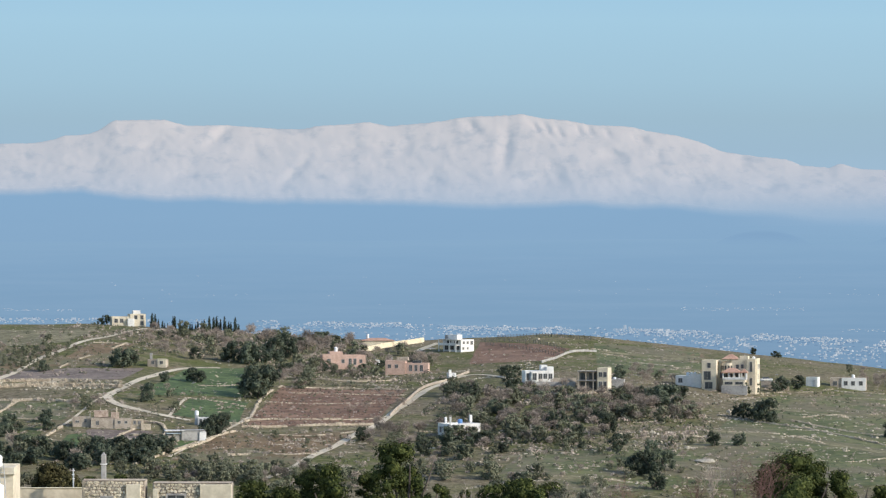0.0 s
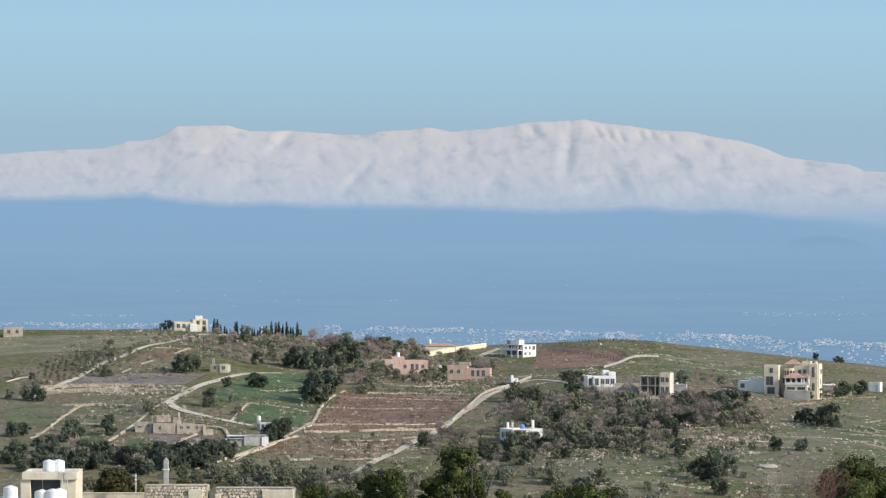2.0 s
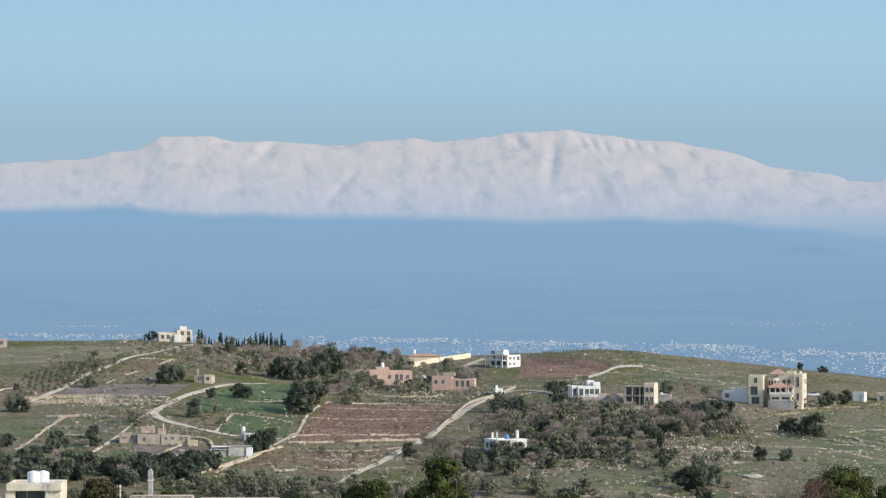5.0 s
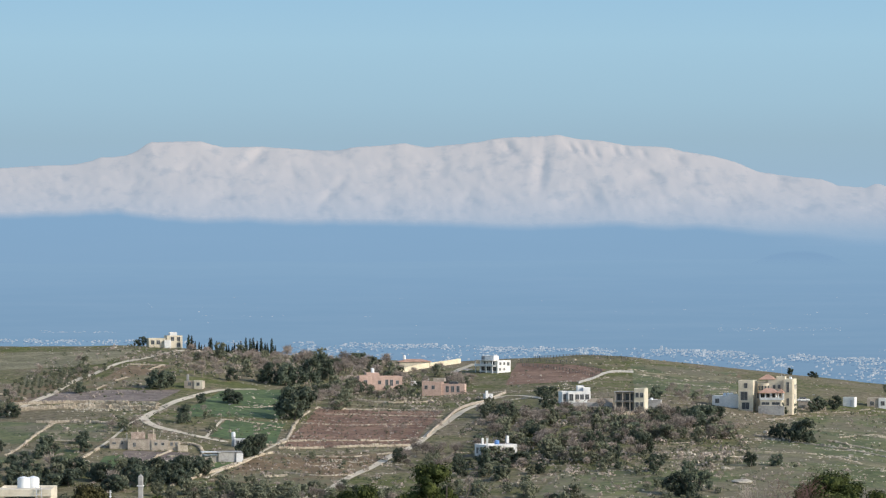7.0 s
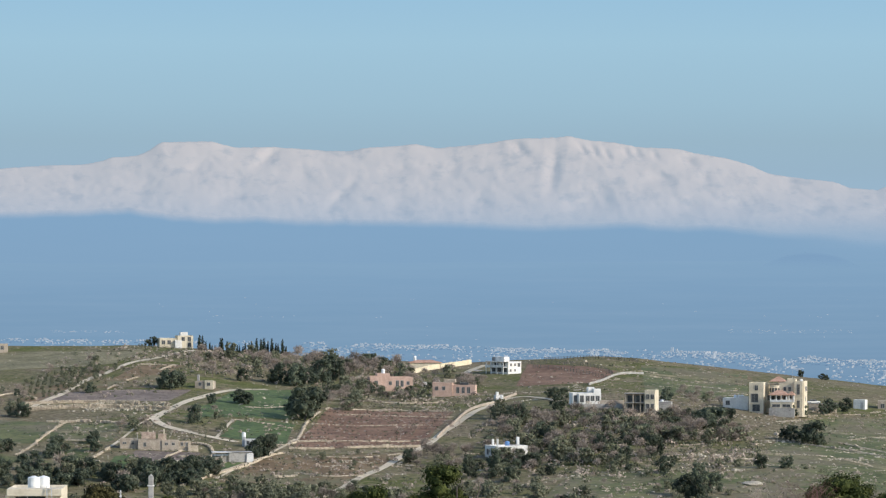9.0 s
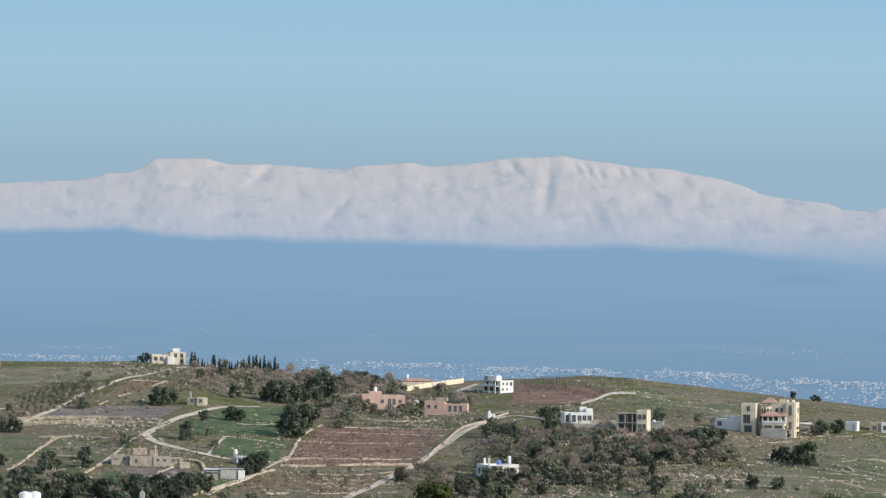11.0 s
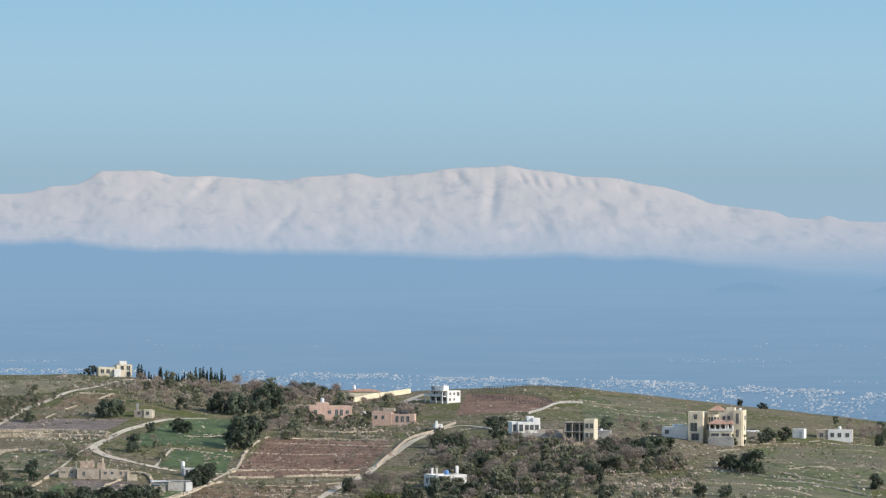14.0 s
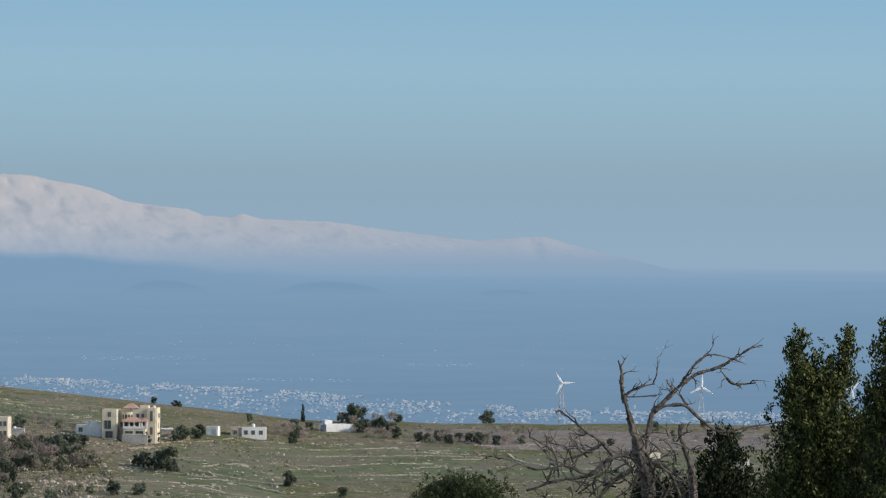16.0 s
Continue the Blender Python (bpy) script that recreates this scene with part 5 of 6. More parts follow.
def make_bare(name, label, category, group, seed, height, width, material, count=430, thick=0.062):
    """A leafless tree: trunk, limbs and a haze of fine upright twigs."""
    rng = random.Random(seed)
    t = thing(name, 0, 0, -500, 0, label, category, group)
    bm = bmesh.new()
    tree_frame(bm, rng, height * 0.85, width * 0.5, 5, 0.03 * height)
    part("trunk", bm, M_BARK, t)
    verts, faces = [], []
    for i in range(count):
        d = Vector((rng.gauss(0, 1), rng.gauss(0, 1), rng.gauss(0.25, 0.9))).normalized()
        g = rng.uniform(0.35, 0.95) * (0.8 + 0.35 * noise.noise(d * 2.2 + Vector((seed, 0, 0))))
        p = Vector((d.x * g * width * 0.46, d.y * g * width * 0.46, height * (0.52 + 0.40 * d.z * g)))
        q = p + Vector((d.x * width, d.y * width, d.z * height)) * rng.uniform(0.03, 0.12) + Vector((rng.uniform(-0.07, 0.07) * width, rng.uniform(-0.07, 0.07) * width, rng.uniform(0.0, 0.12) * height))
        w = thick * rng.uniform(0.6, 1.3)
        s = Vector((rng.uniform(-1, 1), rng.uniform(-1, 1), 0)).normalized() * w
        k = len(verts)
        verts += [p - s, p + s, q, p + Vector((-s.y, s.x, 0))]
        faces += [(k, k + 1, k + 2), (k + 1, k + 3, k + 2), (k + 3, k, k + 2)]
    tagged(part("bare_crown", mesh("bare_crown", verts, faces, material), None, t), kind="stuff")
    return t


def make_cypress(seed):
    rng = random.Random(seed)
    t = thing("cypress", 0, 0, -500, 0, "slender dark green cypress on the brow", "cypress", "cypresses on the brow")
    bm = bmesh.new()
    rod(bm, (0, 0, -0.4), (0, 0, 5.0), 0.12, 0.03)
    part("trunk", bm, M_BARK, t)
    blobs = [(rng.uniform(-0.12, 0.12), rng.uniform(-0.12, 0.12), 0.5 + 5.0 * i / 9, 0.75 * (1 - i / 9.5) ** 0.7 + 0.08) for i in range(9)]
    v, f = leaf_cloud(rng, blobs, 420, 0.3, 1.3)
    part("crown", mesh("crown", v, f, M_CYPRESS), None, t)
    return t


OAKS = [make_tree("oak_tree", "dark evergreen oak with a rounded crown", "tree", "evergreen oaks on the slope", 20 + i, 6.0, 7.0, M_OAK, 1400, 0.33) for i in range(5)]
OLIVES = [make_tree("olive_tree", "grey-green olive tree with an open crown", "tree", "olive trees on the slope", 40 + i, 3.4, 4.0, M_OLIVE, 480, 0.235) for i in range(4)]
BARES = [make_bare("bare_tree", "leafless grey-brown fruit tree", "tree", "leafless trees on the slope", 60 + i, 4.2, 4.6, M_TWIG) for i in range(4)]
CYPRESSES = [make_cypress(80 + i) for i in range(3)]


REST, THICKET, GROVE = {"bare": 0, "olive": 0}, [], []


def plant(kind, x, y, s, rng, tall=1.0):
    src = rng.choice(kind)
    if kind is BARES or kind is OLIVES:
        sort, rest = ("bare", THICKET) if kind is BARES else ("olive", GROVE)
        REST[sort] += 1
        if REST[sort] > 280:
            rest.append((src, Matrix.LocRotScale((x, y, ground(x, y) - 0.05), Euler((0, 0, rng.uniform(0, 6.283))), (s, s, s * tall))))
            return None
    m = Matrix.LocRotScale((x, y, ground(x, y) - 0.05), Euler((0, 0, rng.uniform(0, 6.283))), (s, s, s * tall))
    t = src if src.location.z < -400 else copy_thing(src, m)
    t.matrix_basis = m
    return t


rng = random.Random(11)
# single oaks: place, crown width in metres
for (x, y), w in (
    ((-58.4, 1589.0), 13), ((-61.7, 1597.0), 8), ((-56.2, 1613.0), 9), ((-104.9, 1658.0), 8), ((-102.8, 1663.0), 7), ((-107.2, 1662.0), 6), ((-55.1, 1764.0), 5), ((-68.9, 1695.0), 8), ((-64.9, 1690.0), 8), ((-60.8, 1692.0), 8), ((-56.7, 1706.0), 9), ((-52.6, 1721.0), 8), ((-72.6, 1695.0), 6),
    ((99.9, 1559.0), 9), ((98.0, 1565.0), 7), ((94.3, 1570.0), 6), ((91.7, 1573.0), 5), ((54.8, 1418.0), 8), ((58.2, 1416.0), 7), ((59.8, 1444.0), 6), ((62.7, 1426.0), 6), ((50.4, 1460.0), 6), ((59.1, 1390.0), 6), ((71.0, 1587.0), 10), ((68.2, 1591.0), 8), ((75.1, 1598.0), 8), ((66.4, 1583.0), 7),
    ((97.5, 1636.0), 5), ((100.3, 1640.0), 5), ((111.3, 1659.0), 6), ((108.3, 1650.0), 4), ((117.2, 1670.0), 5), ((110.4, 1798.0), 2.7), ((117.9, 1800.0), 3.0), ((119.3, 1800.0), 2.6), ((57.1, 1646.0), 6), ((-118.7, 1510.0), 5), ((-116.7, 1495.0), 5), ((-127.1, 1490.0), 6), ((-128.9, 1488.0), 5), ((-80.7, 1629.0), 6), ((-78.4, 1626.0), 5), ((-89.3, 1619.0), 4), ((-91.0, 1561.0), 6), ((-92.0, 1558.0), 4),
    ((-66.8, 1493.0), 7), ((-69.2, 1491.0), 6), ((-65.4, 1507.0), 5), ((-130.0, 1643.0), 5), ((-9.3, 1704.0), 4), ((21.4, 1651.0), 5), ((23.6, 1652.0), 5), ((19.6, 1660.0), 4), ((-120.3, 1800.0), 4), ((-121.7, 1800.0), 3), ((79.4, 1479.0), 5), ((86.7, 1482.0), 5), ((-24.0, 1493.0), 5), ((1.8, 1475.0), 7), ((12.6, 1483.0), 6), ((14.9, 1551.0), 6), ((8.1, 1577.0), 8), ((21.8, 1614.0), 6), ((48.9, 1504.0), 7), ((34.0, 1517.0), 7), ((47.2, 1531.0), 6),
    ((181.0, 1780.0), 9), ((180.1, 1791.0), 7), ((179.4, 1745.0), 6.5), ((185.8, 1750.0), 5.5), ((188.1, 1749.0), 4.5), ((188.8, 1726.0), 4.5), ((202.7, 1715.0), 4.5), ((205.0, 1707.0), 4.5), ((221.0, 1703.0), 4), ((155.5, 1746.0), 4), ((197.3, 1795.0), 4), ((195.2, 1714.0), 4), ((197.8, 1711.0), 3.5), ((209.3, 1715.0), 4), ((213.4, 1717.0), 4), ((215.7, 1715.0), 4), ((229.4, 1800.0), 6), ((231.1, 1800.0), 4), ((149.7, 1685.0), 4.5), ((135.0, 1530.0), 5), ((148.6, 1506.0), 4), ((160.3, 1744.0), 4), ((259.8, 1704.0), 3), ((307.4, 1794.0), 3), ((289.0, 1788.0), 3),
):
    plant(OAKS, x, y, w / 7.0, rng, rng.uniform(0.85, 1.15))
# belts and thickets: centre, reach, how many oaks, olives and leafless trees, mean crown width
for cx, cy, rx, ry, oaks, olives, bares, w in (
    (-126.3, 1444.0, 16.1, 20.0, 24, 8, 3, 5.6), (-101.3, 1441.0, 8.9, 24.0, 14, 6, 3, 5.2), (-85.4, 1446.0, 9.5, 15.0, 18, 3, 1, 5.2), (-70.8, 1411.0, 18.5, 17.0, 1, 54, 3, 3.8), (-39.7, 1401.0, 17.2, 22.0, 2, 26, 10, 3.8),
    (9.0, 1581.5, 11.4, 36.5, 4, 16, 24, 4.8), (33.7, 1542.0, 17.2, 68.0, 6, 54, 74, 4.8), (62.5, 1574.0, 17.6, 32.0, 3, 30, 50, 5.0), (-14.1, 1501.0, 10.0, 29.0, 1, 6, 26, 4.2), (9.5, 1527.5, 10.2, 24.5, 2, 8, 14, 4.6), (5.9, 1475.0, 13.2, 29.0, 7, 12, 12, 4.6), (19.7, 1403.0, 7.8, 20.0, 2, 6, 2, 5.0),
    (-41.8, 1752.5, 13.7, 33.5, 4, 8, 34, 5.0), (-44.4, 1668.0, 4.6, 49.0, 1, 12, 14, 4.2), (-32.7, 1680.0, 13.1, 15.0, 0, 12, 8, 3.6), (-15.2, 1722.5, 12.5, 35.5, 2, 5, 26, 4.4), (-87.5, 1735.5, 13.5, 51.5, 3, 10, 30, 4.2), (-66.4, 1758.0, 12.7, 39.0, 3, 8, 28, 4.4), (-55.9, 1645.0, 7.3, 32.0, 2, 6, 6, 4.5),
    (-137.2, 1691.5, 10.3, 37.5, 0, 22, 10, 2.6), (-121.4, 1687.5, 5.7, 33.5, 0, 4, 4, 2.4), (-21.9, 1586.0, 10.6, 39.0, 0, 0, 10, 3.0), (62.8, 1446.5, 12.0, 58.5, 0, 10, 4, 3.0), (39.8, 1423.5, 11.9, 47.5, 1, 10, 6, 3.2), (-0.6, 1434.5, 14.8, 33.5, 4, 18, 12, 4.0),
    (104.1, 1709.0, 3.8, 22.0, 0, 0, 5, 4.0), (68.5, 1660.0, 6.5, 33.0, 0, 2, 10, 3.6), (153.5, 1726.0, 10.5, 41.0, 1, 0, 6, 4.0), (146.8, 1732.5, 10.6, 31.5, 1, 2, 9, 4.0), (182.3, 1744.5, 7.8, 26.5, 2, 1, 10, 5.4), (214.5, 1725.5, 13.5, 29.5, 1, 1, 16, 4.6), (184.6, 1795.0, 16.1, 5.0, 0, 1, 8, 4.0),
    (244.9, 1739.5, 19.4, 33.5, 0, 4, 14, 3.0), (304.7, 1732.5, 24.3, 56.5, 0, 8, 12, 3.2), (-82.6, 1560.5, 19.2, 36.5, 0, 2, 3, 3.5), (-110.7, 1540.0, 6.9, 7.0, 0, 2, 3, 4.0), (-152.9, 1626.0, 7.2, 42.0, 1, 3, 3, 4.0), (-40.6, 1490.0, 16.6, 25.0, 0, 3, 3, 3.0),
):
    for kind, count, unit in ((OAKS, oaks, 7.0), (OLIVES, olives, 4.0), (BARES, bares, 4.6)):
        for i in range(count):
            a, q = rng.uniform(0, 6.283), math.sqrt(rng.random())
            x, y = cx + rx * q * math.cos(a) * 1.05, cy + ry * q * math.sin(a) * 1.05
            plant(kind, x, y, w * rng.uniform(0.6, 1.3) / unit, rng, rng.uniform(0.8, 1.15))
ax, ay = -150.2, 1653.0
bx, by = -130.5, 1697.0
for j in range(6):
    for i in range(10):
        x, y = ax + (bx - ax) * i / 10 + rng.uniform(-0.5, 0.5) - 0.6 * j, ay + (by - ay) * i / 10 + 11 * (j - 3.5) + rng.uniform(-2, 2)
        plant(OLIVES, x, y, rng.uniform(0.34, 0.52), rng, 0.9)
for (x, y), w in (((-147.1, 1584.0), 6), ((-145.4, 1581.0), 5), ((-144.5, 1490.0), 6), ((-142.4, 1494.0), 5), ((-128.9, 1482.0), 5), ((-125.7, 1493.0), 4), ((-132.6, 1477.0), 4)):
    plant(OAKS, x, y, w / 7.0, rng, 0.9)
for u in range(26):
    x, y = (-103.3, 1800.0) if u < 14 else (-86.8, 1800.0)
    x += (u % 14) * (1.22 if u < 14 else 1.3) + rng.uniform(-0.4, 0.4)
    plant(CYPRESSES, x, 1795 + rng.uniform(-4, 2), rng.uniform(0.32, 1.0) if u < 14 else rng.uniform(0.6, 1.15), rng)
for rest, name, material, label in ((THICKET, "bare_thicket", M_TWIG, "thicket of leafless grey-brown trees"), (GROVE, "olive_thicket", M_OLIVE, "thicket of grey-green olive trees")):
    verts, faces = [], []
    for src, m in rest:
        for child in src.children:
            k = len(verts)
            verts += [m @ v.co for v in child.data.vertices]
            faces += [tuple(k + i for i in p.vertices) for p in child.data.polygons]
    solid(name, verts, faces, material, label, "thicket", "stuff")
x, y = 162.0, 1783.0
plant(CYPRESSES, x, y, 1.1, rng, 1.1)


def scrub(name, material, label, seed, share):
    """Low bushes and weeds, too many to count."""
    verts, faces = [], []
    r = random.Random(seed)
    for cx, cy, rx, ry, count, s in ((-27.0, 1673.0, 26.2, 48.0, 160, 0.8), (38.9, 1543.5, 39.6, 82.5, 520, 1.0), (-66.3, 1749.5, 40.1, 50.5, 420, 0.9), (67.8, 1434.5, 57.3, 56.5, 420, 0.6), (-125.0, 1712.5, 23.7, 73.5, 260, 0.6), (-36.5, 1569.5, 25.3, 53.5, 220, 0.4), (-95.2, 1509.5, 36.0, 83.5, 360, 0.6), (231.3, 1659.5, 99.0, 113.5, 420, 0.5), (112.1, 1606.0, 28.5, 63.0, 160, 0.5), (-37.8, 1449.5, 40.4, 54.5, 360, 0.7), (56.7, 1716.5, 42.1, 82.5, 200, 0.4)):
        for i in range(int(count * share)):
            a, q = r.uniform(0, 6.283), math.sqrt(r.random())
            x, y = cx + rx * q * math.cos(a) * 1.15, cy + ry * q * math.sin(a) * 1.15
            z, w = ground(x, y), s * r.uniform(0.4, 1.6)
            v, f = leaf_cloud(r, [(x, y, z + w * 0.35, w)], 18, 0.30 * w + 0.1, 0.7)
            k = len(verts)
            verts.extend(v)
            faces.extend(tuple(k + j for j in t) for t in f)
    for i in range(int(5200 * share)):
        x, y = r.uniform(-190, 380), r.uniform(1370, 1795)
        if noise.noise((x / 25, y / 18, 2.0 + share)) < r.uniform(-0.2, 0.3):
            continue
        z, w = ground(x, y), r.uniform(0.15, 0.5)
        v, f = leaf_cloud(r, [(x, y, z + 0.1 + w * 0.3, w)], 8, 0.3 * w + 0.08, 0.6)
        k = len(verts)
        verts.extend(v)
        faces.extend(tuple(k + j for j in t) for t in f)
    solid(name, verts, faces, material, label, "scrub", "stuff")


scrub("green_scrub", M_OLIVE, "low grey-green scrub and thorn bushes", 31, 0.7)
scrub("bare_scrub", M_TWIG, "low leafless brown scrub and weeds", 33, 0.8)

def vine_rows():
    """Low dark vine stumps in lines across the ploughed terraces."""
    r = random.Random(71)
    verts, faces = [], []
    for (ax, ay), (bx, by), (cx, cy), (dx, dy), lines, count in (((-59.5, 1513.0), (-20.4, 1533.0), (-11.6, 1623.0), (-51.5, 1625.0), 11, 30), ((-50.0, 1630.0), (-12.0, 1632.0), (-10.0, 1672.0), (-48.0, 1668.0), 5, 30), ((-76.0, 1445.0), (-40.0, 1444.0), (-26.0, 1510.0), (-65.0, 1492.0), 5, 20)):
        for j in range(lines):
            t = (j + 0.5) / lines
            for i in range(count):
                if r.random() < 0.3:
                    continue
                s = (i + r.uniform(0.1, 0.9)) / count
                x = (1 - t) * ((1 - s) * ax + s * bx) + t * ((1 - s) * dx + s * cx)
                y = (1 - t) * ((1 - s) * ay + s * by) + t * ((1 - s) * dy + s * cy) + r.uniform(-1, 1)
                w = r.uniform(0.2, 0.5)
                v, f = leaf_cloud(r, [(x, y, ground(x, y) + 0.1 + w * 0.6, w)], 14, 0.2, 1.0)
                k = len(verts)
                verts.extend(v)
                faces.extend(tuple(k + q for q in g) for g in f)
    solid("vine_rows", verts, faces, M_BARK, "low dark leafless vines in ploughed terraces", "vines", "stuff")


vine_rows()

# ==== wind turbines beyond the brow ====
def turbine(x, z, y, spin, rotor, label):
    base = plain_z(y, x / y * FOCAL)
    t = thing("wind_turbine", x, y, base, 0, label, "wind turbine", "wind turbines on the plain")
    hub = z - base
    bm = bmesh.new()
    w = 1.6
    for sx, sy in ((-1, -1), (1, -1), (1, 1), (-1, 1)):
        rod(bm, (sx * w, sy * w, -1), (sx * 0.35, sy * 0.35, hub), 0.16, 0.12, 5)
    n = 9
    for i in range(n):
        a, b = 1 - i / n, 1 - (i + 1) / n
        wa, wb = 0.35 + (w - 0.35) * a, 0.35 + (w - 0.35) * b
        za, zb = hub * i / n, hub * (i + 1) / n
        for sx, sy, tx, ty in ((-1, -1, 1, -1), (1, -1, 1, 1), (1, 1, -1, 1), (-1, 1, -1, -1)):
            rod(bm, (sx * wa, sy * wa, za), (tx * wb, ty * wb, zb), 0.07, 0.07, 4)
    part("lattice_tower", bm, M_METAL, t)
    bm = bmesh.new()
    add_box(bm, -0.6, -1.6, hub - 0.6, 0.6, 2.2, hub + 0.7, 0.2)
    part("nacelle", bm, M_WHITE, t)
    bm = bmesh.new()
    rod(bm, (0, -2.4, hub), (0, -1.6, hub), 0.3, 0.7, 12)
    part("hub", bm, M_WHITE, t)
    for k in range(3):
        bm = bmesh.new()
        prof = ((0.0, 0.28), (0.2, 0.75), (1.0, 0.16))
        ring = []
        for s, c in prof:
            ring.append([bm.verts.new(p) for p in ((-c, 0, s * rotor), (0, -0.14, s * rotor), (c, 0, s * rotor), (0, 0.14, s * rotor))])
        for a, b in zip(ring, ring[1:]):
            for i in range(4):
                bm.faces.new((a[i], a[(i + 1) % 4], b[(i + 1) % 4], b[i]))
        bm.faces.new(ring[-1])
        bm.transform(pose(0, -2.0, hub) @ pose(0, 0, 0, 0, spin + 120 * k, 0))
        part("blade", bm, M_WHITE, t)


turbine(385.13, -64.62, 2700, 88, 7.0, "white three-bladed wind turbine on a lattice tower")
turbine(461.28, -66.64, 2700, 2, 7.0, "white three-bladed wind turbine on a lattice tower")
turbine(543.53, -68.06, 2700, 45, 6.5, "white three-bladed wind turbine half hidden by an oak")

# ==== nearer roofs below the camera ====
def near_roof():
    Y = 300.0
    x0, z0 = -21.41, -14.47
    x1, z1 = -17.66, -14.47
    x2, z2 = -17.22, -14.63
    x3, z3 = -12.53, -14.63
    base = ground((x0 + x3) / 2, Y)
    h = thing("stone_house", (x0 + x3) / 2, Y, base, 0, "rough stone house with a flat parapet roof", "house")
    cx = (x0 + x3) / 2
    rng = random.Random(3)
    for a, b, top in ((x0 - cx, x1 - cx, z0 - base), (x2 - cx, x3 - cx, z2 - base)):
        part("wall", walls(a, 0.2, -0.8, b, 2.4, top, 0.15), M_BEIGE, h)
        part("coping", box(a - 0.01, 0.14, top, b + 0.01, 0.42, top + 0.025, bevel=0.01), M_BEIGE, h)
        pitch = 0.21
        for row in range(int(2.0 / (pitch * 0.86))):
            for col in range(int((b - a) / pitch)):
                mx = a + 0.12 + (col + 0.5 * (row % 2)) * pitch + rng.uniform(-0.045, 0.045)
                mz = top - 0.12 - row * pitch * 0.86 + rng.uniform(-0.04, 0.04)
                if mx > b - 0.09:
                    continue
                sides, size = rng.choice((5, 6, 7)), rng.uniform(0.095, 0.125)
                turn, proud = rng.uniform(0, 6.3), rng.uniform(0.04, 0.10)
                spin = [turn + 6.283 * (q + rng.uniform(-0.22, 0.22)) / sides for q in range(sides)]
                reach = [size * rng.uniform(0.8, 1.15) for q in range(sides)]
                bm = bmesh.new()
                back = [bm.verts.new((mx + r * 1.1 * math.cos(q), 0.22, mz + r * 0.95 * math.sin(q))) for q, r in zip(spin, reach)]
                front = [bm.verts.new((mx + 0.72 * r * 1.1 * math.cos(q), 0.2 - proud, mz + 0.72 * r * 0.95 * math.sin(q))) for q, r in zip(spin, reach)]
                for q in range(sides):
                    bm.faces.new((back[q - 1], back[q], front[q], front[q - 1]))
                bm.faces.new(front)
                bmesh.ops.recalc_face_normals(bm, faces=bm.faces[:])
                part("stone", bm, M_ROUGH, h)
    part("panel", box(x2 - cx + 0.0, 0.02, z2 - base - 2.3, x2 - cx + 0.35, 0.1, z2 - base - 0.3), M_CREAM, h)
    part("smooth_panel", box(x3 - cx - 1.9, -0.02, z2 - base - 2.4, x3 - cx, 0.12, z2 - base - 0.06), M_CREAM, h, "smooth cream stone panel")
    part("smooth_panel", box(x0 - cx + 2.6, -0.02, z0 - base - 2.4, x0 - cx + 3.5, 0.12, z0 - base - 0.2), M_CREAM, h, "smooth cream stone panel")
    windows(h, [(x2 - cx + 1.4, z2 - base - 1.9, 1.0, 1.2), (x0 - cx + 1.5, z0 - base - 2.0, 0.6, 1.0), (x3 - cx - 1.2, z2 - base - 2.0, 0.5, 1.0)], -0.04)
    # a tall stone pier behind the parapet
    px, pz = -20.31, -13.04
    p = thing("chimney", px, 303.0, base, 0, "tall slim weathered concrete chimney pier", "chimney")
    bm = bmesh.new()
    add_box(bm, -0.15, -0.15, 0, 0.15, 0.15, pz - base, 0.03)
    part("shaft", bm, M_GREY, p)
    part("collar", box(-0.2, -0.2, pz - base - 0.62, 0.2, 0.2, pz - base - 0.56, bevel=0), M_WHITE, p)
    bm = bmesh.new()
    rod(bm, (0, 0, pz - base), (0, 0, pz - base + 0.12), 0.12, 0.02, 10)
    part("cap", bm, M_GREY, p)
    # low cream parapet wall between the houses
    a, za = -28.25, -15.22
    b, zb = -21.70, -15.35
    w = thing("parapet_wall", (a + b) / 2, 305.0, ground((a + b) / 2, 305.0), 0, "low cream rendered parapet wall", "wall")
    part("wall", box(a - w.location.x, 0, -0.6, b - w.location.x, 0.3, za - w.location.z), M_CREAM, w)
    part("coping", box(a - w.location.x, -0.05, za - w.location.z, b - w.location.x, 0.35, za - w.location.z + 0.08), M_YELLOW, w)
    # thin pole with an insulator
    px, pz = -22.35, -14.04
    p = thing("utility_pole", px, 306.0, ground(px, 306.0), 0, "thin grey pole with small insulators", "pole")
    bm = bmesh.new()
    top = pz - p.location.z
    rod(bm, (0, 0, -0.3), (0, 0, top), 0.06, 0.045, 8)
    part("pole", bm, M_METAL, p)
    for k in (0.1, 0.35, 0.6):
        part("insulator", box(-0.07, -0.07, top - k - 0.05, 0.07, 0.07, top - k, bevel=0), M_WHITE, p)
    # cream stair tower with tanks and a ladder
    a, za = -28.27, -13.56
    b, zb = -25.27, -13.56
    cx = (a + b) / 2
    base = ground(cx, 298.0)
    h = thing("stair_tower", cx, 298.0, base, 0, "cream stone stair tower with roof tanks", "house")
    top = za - base
    part("wall", walls(a - cx - 0.15, 0.6, -0.8, b - cx, 4.5, top, 0.15), M_CREAM, h)
    part("pillar", box(a - cx - 0.3, 0.0, -0.8, a - cx + 0.3, 0.6, top - 0.4), M_CREAM, h)
    part("pillar", box(b - cx - 0.95, 0.0, -0.8, b - cx, 0.6, top - 0.3), M_CREAM, h)
